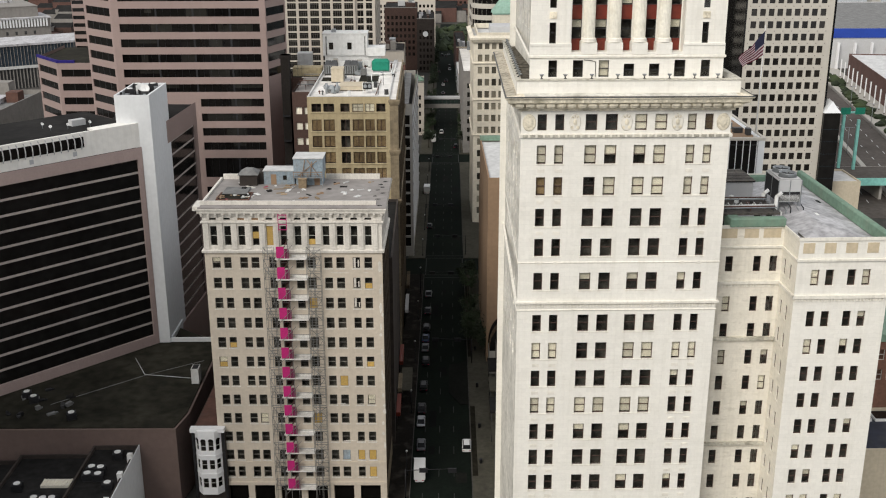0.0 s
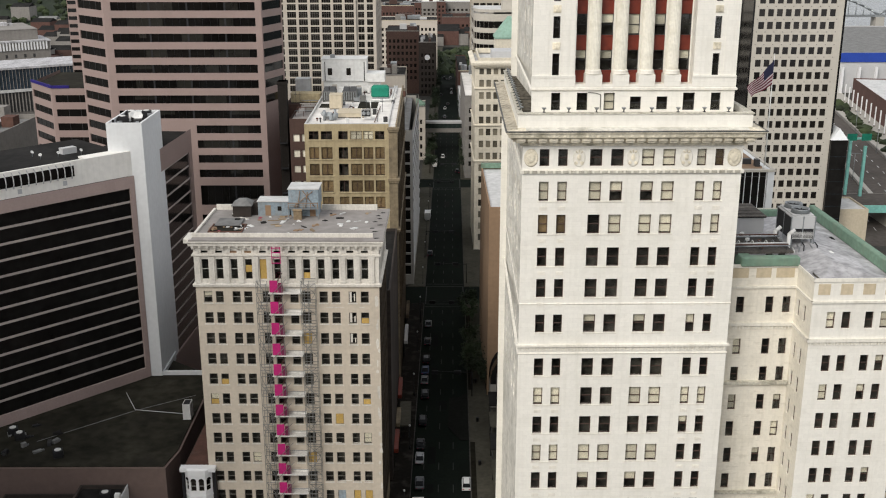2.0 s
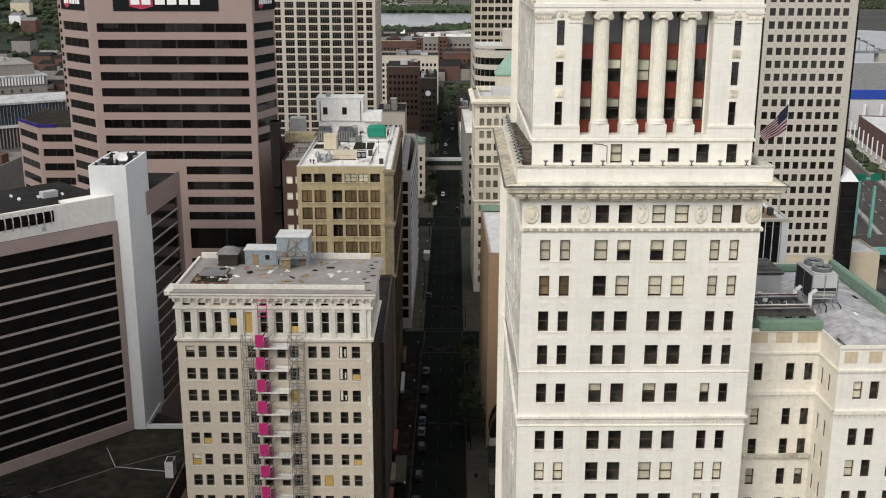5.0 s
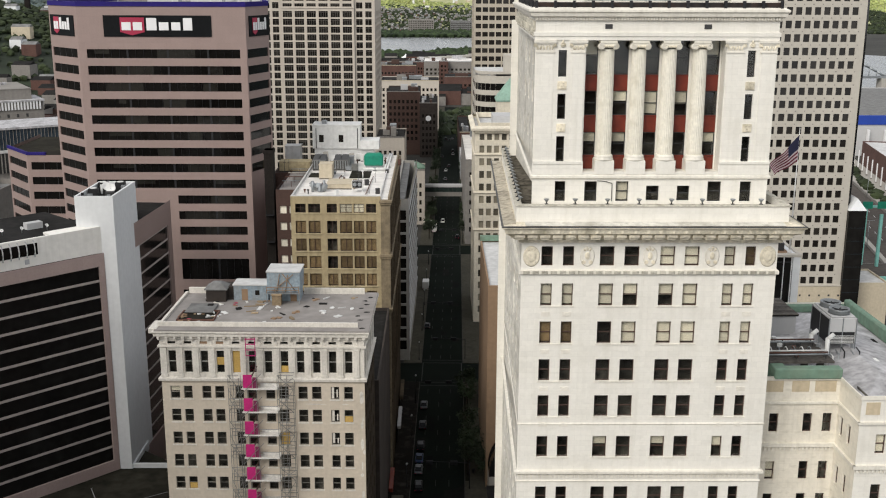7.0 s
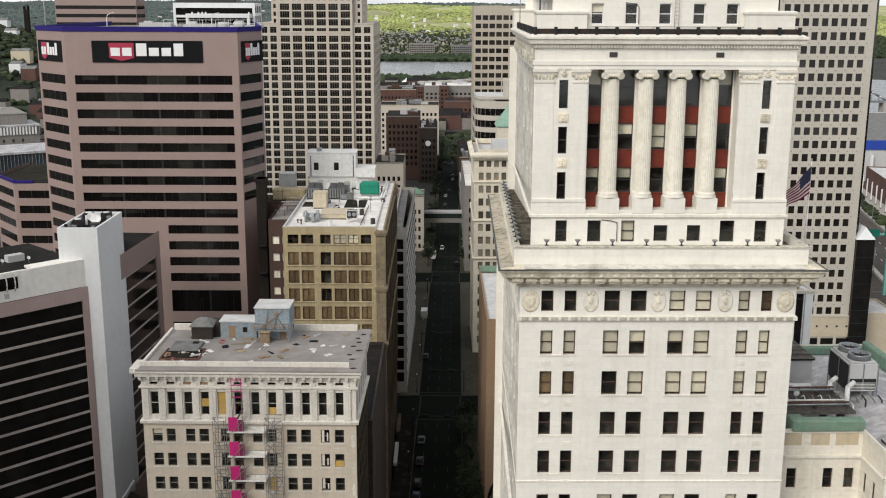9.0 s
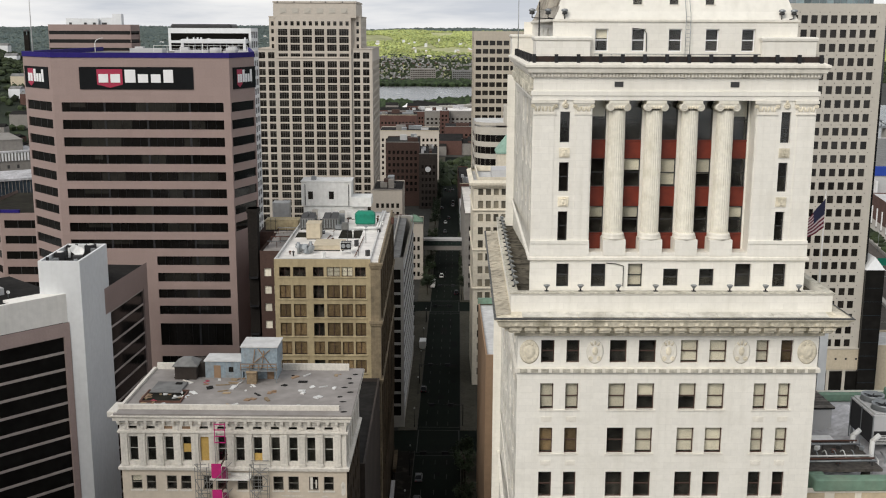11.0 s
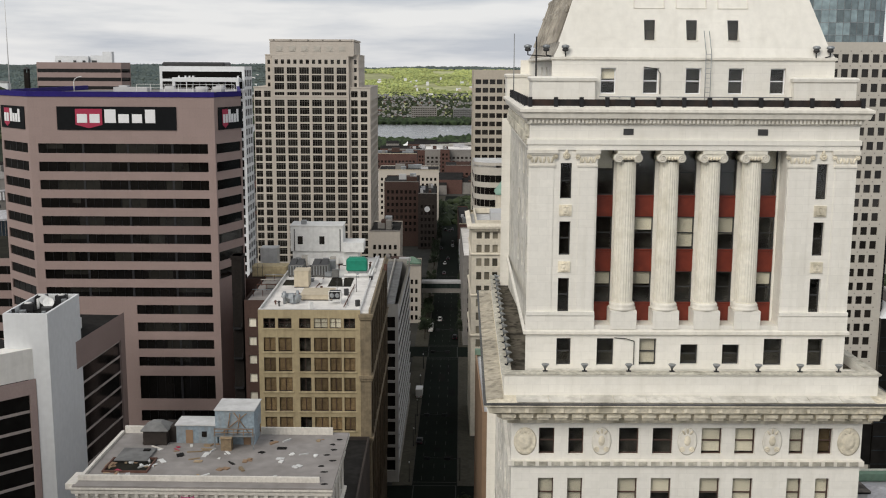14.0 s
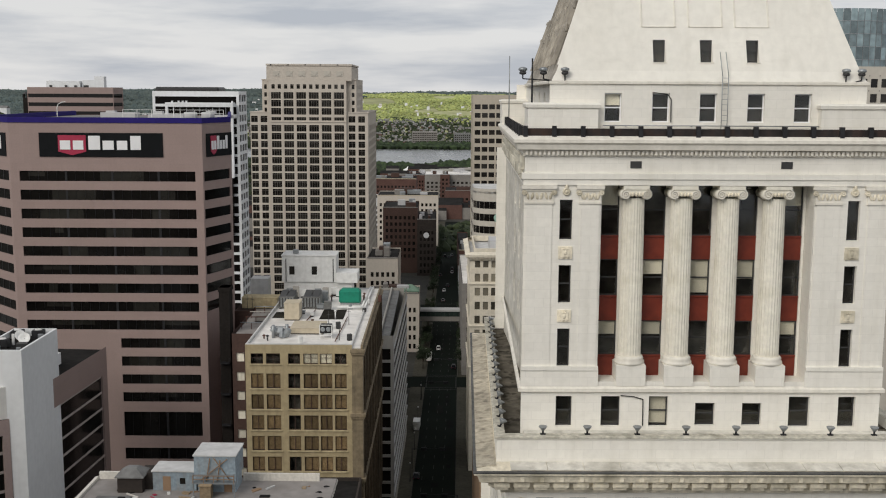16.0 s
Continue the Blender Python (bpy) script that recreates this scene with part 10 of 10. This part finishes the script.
def leafy(name, c, lo=0.45, hi=1.35):
    """Foliage whose clumps differ one from another."""
    m = mat(name, c, 0.9, vary=0.3, fine=0.12, broad=0.006)
    n, l = m.node_tree.nodes, m.node_tree.links
    bsdf = n["Principled BSDF"]
    old = bsdf.inputs["Base Color"].links[0].from_socket
    geo, rp, mx = n.new("ShaderNodeNewGeometry"), n.new("ShaderNodeValToRGB"), n.new("ShaderNodeMix")
    rp.color_ramp.elements[0].color, rp.color_ramp.elements[1].color = (lo, lo * 1.05, lo * 1.05, 1), (hi, hi * 0.95, hi * 0.85, 1)
    mx.data_type, mx.blend_type = "RGBA", "MULTIPLY"
    mx.inputs["Factor"].default_value = 1.0
    l.new(geo.outputs["Random Per Island"], rp.inputs["Fac"])
    l.new(old, mx.inputs["A"]), l.new(rp.outputs["Color"], mx.inputs["B"])
    l.new(mx.outputs["Result"], bsdf.inputs["Base Color"])
    return m


rng = random.Random(23)
# sunlight on the far hills is put into this brighter green
FOLIAGE_SUNLIT, FOLIAGE_MID = leafy("sunlit_far_foliage", (0.385, 0.44, 0.17), 0.78, 1.2), leafy("river_bank_foliage", (0.034, 0.049, 0.022))
LEAF_BANK = leafy("lush_bank_foliage", (0.036, 0.06, 0.026), 0.4, 1.3)
# haze and cloud shade are put into this dark bluish leaf colour
FOLIAGE_HAZED = leafy("hazed_shaded_foliage", (0.092, 0.12, 0.12), 0.8, 1.15)
spots_far = [(rng.uniform(-2300, 1500), rng.uniform(2950, 4700)) for _ in range(58000)]
spots_far = [p for p in spots_far if p[1] > 4300 or p[0] < -290 or noise.noise(Vector((p[0] * 0.006, p[1] * 0.0035, 8.4))) < 0.3 and math.hypot((p[0] - 50) / 75, (p[1] - 3330) / 120) > 1]
# one wood in two colours, split where sunlight gives way to shade
woods("hill_woods", [p for p in spots_far if p[0] > -330 + 60 * math.sin(p[1] * 0.01) and p[1] < 4420], FOLIAGE_SUNLIT, "woods covering the far hills, coloured bright green for sunlight", 4.6)
woods("dark_hill_woods", [p for p in spots_far if p[0] <= -330 + 60 * math.sin(p[1] * 0.01) or p[1] >= 4420], FOLIAGE_HAZED, "woods on the distant hills, coloured dark and bluish for shade and haze", 7.5)
woods("town_trees", [(rng.uniform(-1200, 1200), rng.uniform(2290, 3150)) for _ in range(12000)], FOLIAGE_MID, "dark trees between the houses across the river", 5)
woods("bank_trees", [(x, y) for x, y in ((rng.uniform(-500, 330), rng.uniform(1470, 1680)) for _ in range(5200)) if noise.noise(Vector((x * 0.016, y * 0.01, 5.0))) > -0.12 - (1600 - y) * 0.003] + [(rng.uniform(-700, 500), 2105 + rng.uniform(0, 125)) for _ in range(2600)], LEAF_BANK, "dark trees lining the river banks", 7.5)
woods("hillside_trees", [(-760 + rng.gauss(0, 230), 1350 + rng.gauss(0, 190)) for _ in range(11000)], FOLIAGE_MID, "dark woods on the nearer hillside", 4.6)
woods("park_trees", [(rng.uniform(8, 45), rng.uniform(770, 930)) for _ in range(90)] + [(rng.uniform(-60, 60), rng.uniform(830, 900)) for _ in range(40)] + [(rng.uniform(-320, -160), rng.uniform(660, 900)) for _ in range(160)], FOLIAGE_MID, "dark trees in the city parks", 5)


def houses(name, spots, label, size, mats, zmax):
    rg = random.Random(len(spots))
    bm = bmesh.new()
    for x, y in spots:
        w, d, h2 = size * rg.uniform(0.6, 1.5), size * rg.uniform(0.6, 1.3), rg.uniform(5, zmax)
        z = land(x, y) if y > 2200 or x < -230 else 0
        mi = rg.randrange(len(mats) - 1)
        box(bm, x - w / 2, x + w / 2, y - d / 2, y + d / 2, z - 2, z + h2, mi)
        q = [bm.verts.new(p) for p in ((x - w / 2, y - d / 2, z + h2), (x + w / 2, y - d / 2, z + h2), (x + w / 2, y + d / 2, z + h2), (x - w / 2, y + d / 2, z + h2), (x - w / 2, y, z + h2 + 3), (x + w / 2, y, z + h2 + 3))]
        for f in ((0, 1, 5, 4), (2, 3, 4, 5), (1, 2, 5), (3, 0, 4)):
            bm.faces.new([q[i] for i in f]).material_index = len(mats) - 1
    me = bpy.data.meshes.new(name)
    bm.to_mesh(me), bm.free()
    for x in mats:
        me.materials.append(x)
    return tagged(new(name, me), label, "houses", kind="stuff")


houses("river_town", [(rng.uniform(-900, 700), rng.uniform(2290, 3050)) for _ in range(1700)], "small pale and brick houses across the river", 4.8, [STUCCO_GREY, RED_BRICK, DULL_CONCRETE, BROWN_BRICK, DULL_CONCRETE, BROWN_BRICK, ROOF_GREY], 5.5)
houses("hill_town", [(rng.uniform(-900, 900), rng.uniform(3000, 3700)) for _ in range(90)], "white houses scattered on the far hills", 9, [STUCCO, SIGN_WHITE, CREAM_STONE, ROOF_PALE], 9)
houses("hillside_houses", [(-620 + rng.gauss(0, 190), 1180 + rng.gauss(0, 120)) for _ in range(90)], "brick and pale houses on the nearer hillside", 14, [RED_BRICK, STUCCO, CREAM_STONE, BROWN_BRICK, ROOF_GREY], 12)
houses("east_quarter", [(rng.uniform(-75, 75), rng.uniform(960, 1480)) for _ in range(130)] + [(rng.uniform(-420, -95), rng.uniform(560, 1100)) for _ in range(170)], "brick and pale low buildings of the east quarter", 20, [RED_BRICK, RED_BRICK, DULL_CONCRETE, BROWN_BRICK, DULL_CONCRETE, ROOF_DARK], 14)
for x, w, y, z, mt in ((-55, 52, 2250, 28, DULL_CONCRETE), (31, 60, 2250, 25, ROOF_GREY), (-190, 60, 2260, 16, RED_BRICK), (250, 80, 2300, 22, CREAM_STONE)):
    ob = thing("riverside_flats", pose(x, y, 1), "long apartment block among trees on the far bank", "building", "riverside flats")
    grid_block(ob, 0, w, 0, 18, 0, z, 14, [3 + 4 * i for i in range(int(z / 4.2))], 2.4, 2.0, mt, TOWER_GLASS, faces=("front",), limit=24, roof_mat=ROOF_PALE)
tent = thing("white_tent", pose(-38, 1470, 5.0), "white peaked pavilion tent by the river", "tent")
bm = bmesh.new()
lathe(bm, [(6.5, -5), (6.5, 2.5), (3, 4), (0.3, 7)], 12)
part("canvas", bm, SIGN_WHITE, tent)
ramp = thing("highway_ramp", pose(0, 0, 0), "pale curved elevated highway beyond the brick quarter", "highway", kind="structure")
for i in range(14):
    a, b = (-20 + i * 12, 1330 + 0.25 * (i - 2) ** 2 * 3), (-20 + (i + 1) * 12.2, 1330 + 0.25 * (i - 1) ** 2 * 3)
    w = math.hypot(b[0] - a[0], b[1] - a[1])
    bm = boxes((0, w, -6, 6, 15 + i * 0.5, 17.2 + i * 0.5))
    part("span", bm, CONCRETE, ramp, m=pose(a[0], a[1], 0, 0, 0, math.degrees(math.atan2(b[1] - a[1], b[0] - a[0]))))

# ---- expressway side: hall, arena, roads ----
LANES = pose(220.9, 480.8, 0, 0, 0, -9.9)


def lane_slab(name, x0, x1, y0, y1, z0, z1, material, label, cat):
    """A strip that runs along the expressway."""
    return tagged(part(name, boxes((x0, x1, y0, y1, z0, z1)), material, m=LANES), label, cat, kind="structure")


lane_slab("expressway", -30, -9, -130, 420, -0.3, 0.04, LANE_ASPHALT, "worn grey-brown expressway lanes", "road")
lane_slab("expressway", -56, -32, -130, 420, -0.3, 0.04, LANE_ASPHALT, "worn grey-brown expressway lanes", "road")
lane_slab("verge", -80, -56, -130, 300, -0.3, 0.03, DIRT, "dry brown verge beside the expressway", "verge")
lane_slab("pavement", -8.4, 8.8, -130, 300, -0.3, 0.2, CONCRETE, "pale walk beside the brick hall", "pavement")
lane_slab("barrier", -9, -8.4, -130, 300, -0.3, 1.3, DULL_CONCRETE, "concrete barrier along the expressway", "barrier")
lane_slab("barrier", -32, -30, -130, 300, -0.3, 1.2, CONCRETE, "concrete barrier along the expressway", "barrier")
lane_slab("retaining_wall", -56.8, -56, -70, 60, -0.3, 3.2, DULL_CONCRETE, "low concrete retaining wall beside the verge", "wall")
bm = bmesh.new()
for x in (-23, -16, -48, -40):
    for k in range(30):
        box(bm, x - 0.12, x + 0.12, -110 + k * 12, -106 + k * 12, 0.04, 0.05)
tagged(part("expressway_lines", bm, SIGN_WHITE, m=LANES), "dashed white lane lines on the expressway", "road marking", kind="stuff")
hall = thing("brick_hall", LANES @ pose(9, 0, 0), "long dark brick hall with a pale flat roof", "building")
plain_block(hall, 0, 60, -20, 193, 0, 14, RED_BRICK, ROOF_PALE)
for i in range(16):
    post = thing("entrance_pylon", LANES @ pose(3.6, 6 + i * 12.0, 0.2), "slim white pylon on the walk beside the hall", "post", "white pylons")
    part("shaft", boxes((-0.4, 0.4, -0.4, 0.4, 0, 0.8)), DULL_CONCRETE, post)
    part("fin", boxes((-0.3, 0.3, -0.3, 0.3, 0.8, 11)), SIGN_WHITE, post)
kiosk = thing("low_annex_block", pose(141.5, 378.4, 0), "low cream block beside the dark glass base", "building")
plain_block(kiosk, 0, 12.2, 0, 15.6, 0, 8, CREAM_STONE, ROOF_PALE)
for x, y in ((-33, -30), (-33, 10), (-10.5, 30), (-10.5, 80), (-57.5, -45)):
    ob = thing("street_lamp", LANES @ pose(x, y, 0), "tall grey steel street lamp at the expressway", "street lamp", "expressway lamps")
    bm = bmesh.new()
    cyl(bm, (0, 0, 0), (0, 0, 12), 0.16, 0.1, 6)
    part("pole", bm, GALV, ob)
    part("arm", boxes((-2.2, 2.2, -0.06, 0.06, 11.9, 12.05)), GALV, ob)
arena = thing("stadium_block", pose(255, 700, 0), "low stadium block with blue band and grey roof", "building")
plain_block(arena, 0, 220, 0, 180, 0, 26, STUCCO_GREY, ROOF_GREY)
bm = boxes((-0.6, 220.6, -0.6, 0, 20, 26), (-0.6, 0, 0, 180, 20, 26))
part("blue_band", bm, BLUE_PAINT, arena)
for i in range(20):
    bm = boxes((i * 11, i * 11 + 1.2, -3, -0.6, 0, 17))
    part("pillar", bm, SIGN_WHITE, arena)
for x, y in ((158.2, 401), (163.0, 398.5)):
    ob = thing("gantry_post", pose(x, y, 8.0), "aqua painted steel gantry post", "post", "gantry posts")
    bm = boxes((-0.5, 0.5, -0.5, 0.5, 0, 21.6 if y > 400 else 19.4))
    part("shaft", bm, TEAL_POST, ob)
ob = thing("sign_gantry", pose(156.4, 400.4, 29.9), "green road sign boards on an aqua gantry beam", "road sign")
bm = boxes((0, 9.4, 0, 0.5, -0.4, 0.3))
part("beam", bm, TEAL_POST, ob)
for x in (0.1, 5.6):
    bm = boxes((x, x + 3.7, -0.2, 0, -0.8, 1.8))
    part("sign_board", bm, TEAL, ob)
bm = boxes((154.4, 260, 381.4, 403, 6.2, 8.0), (168, 169, 384, 400, 0, 6.2), (190, 191, 384, 400, 0, 6.2), (212, 213, 384, 400, 0, 6.2))
tagged(part("overpass_road", boxes((154.6, 260, 381.6, 402.6, 8.0, 8.03)), LANE_ASPHALT), "worn brown asphalt on the overpass", "road", kind="structure")
ob = tagged(part("overpass", bm, CONCRETE), "concrete overpass crossing the expressway", "bridge", kind="structure")
bm = boxes((154.4, 260, 381.0, 381.4, 6.2, 9.0))
tagged(part("overpass_rail", bm, TEAL_POST), "aqua painted bridge rail", "rail", kind="structure")
br2 = thing("arch_bridge", pose(330, 1010, 0), "pale steel arch bridge over the river", "bridge")
bm = boxes((0, 420, -4, 4, 22, 24))
part("deck", bm, GALV, br2)
for k in range(5):
    bm = bmesh.new()
    pts = [Vector((k * 84 + 84 * i / 12, 0, 24 + 15 * math.sin(math.pi * i / 12))) for i in range(13)]
    for a, b in zip(pts, pts[1:]):
        cyl(bm, a, b, 1.1, seg=6)
    for p in pts[1:-1]:
        cyl(bm, (p.x, 0, 24), p, 0.4, seg=4)
    part("arch", bm, GALV, br2)
    bm = boxes((k * 84 - 4, k * 84 + 4, -6, 6, 0, 22))
    part("pier", bm, CONCRETE, br2)
woods("expressway_shrubs", [tuple((LANES @ Vector((rng.uniform(-5.5, -1), rng.uniform(0, 190), 0)))[:2]) for _ in range(60)], FOLIAGE_MID, "dark shrubs along the expressway", 3)

# drawn shades and lit ceilings behind some bank window strips
SHADE_GLASS = dark_glass("shaded_strip_glass", (0.021, 0.02, 0.017), 0.1)
rng = random.Random(91)
for k, (c, d) in enumerate(bands_hi + b_lo):
    a0 = -76.6 if k < 9 else -57.9
    x = a0 + rng.uniform(1, 8)
    while x < -46:
        w = rng.choice((1.7, 3.4, 5.1, 8.6))
        bm = boxes((x, min(x + w, -42.3), 269.24, 269.25, c + 0.04 + rng.choice((0, 0, 0.9)), d - 0.04))
        part("window_shade", bm, SHADE_GLASS, bank)
        x += w + rng.uniform(4, 14)
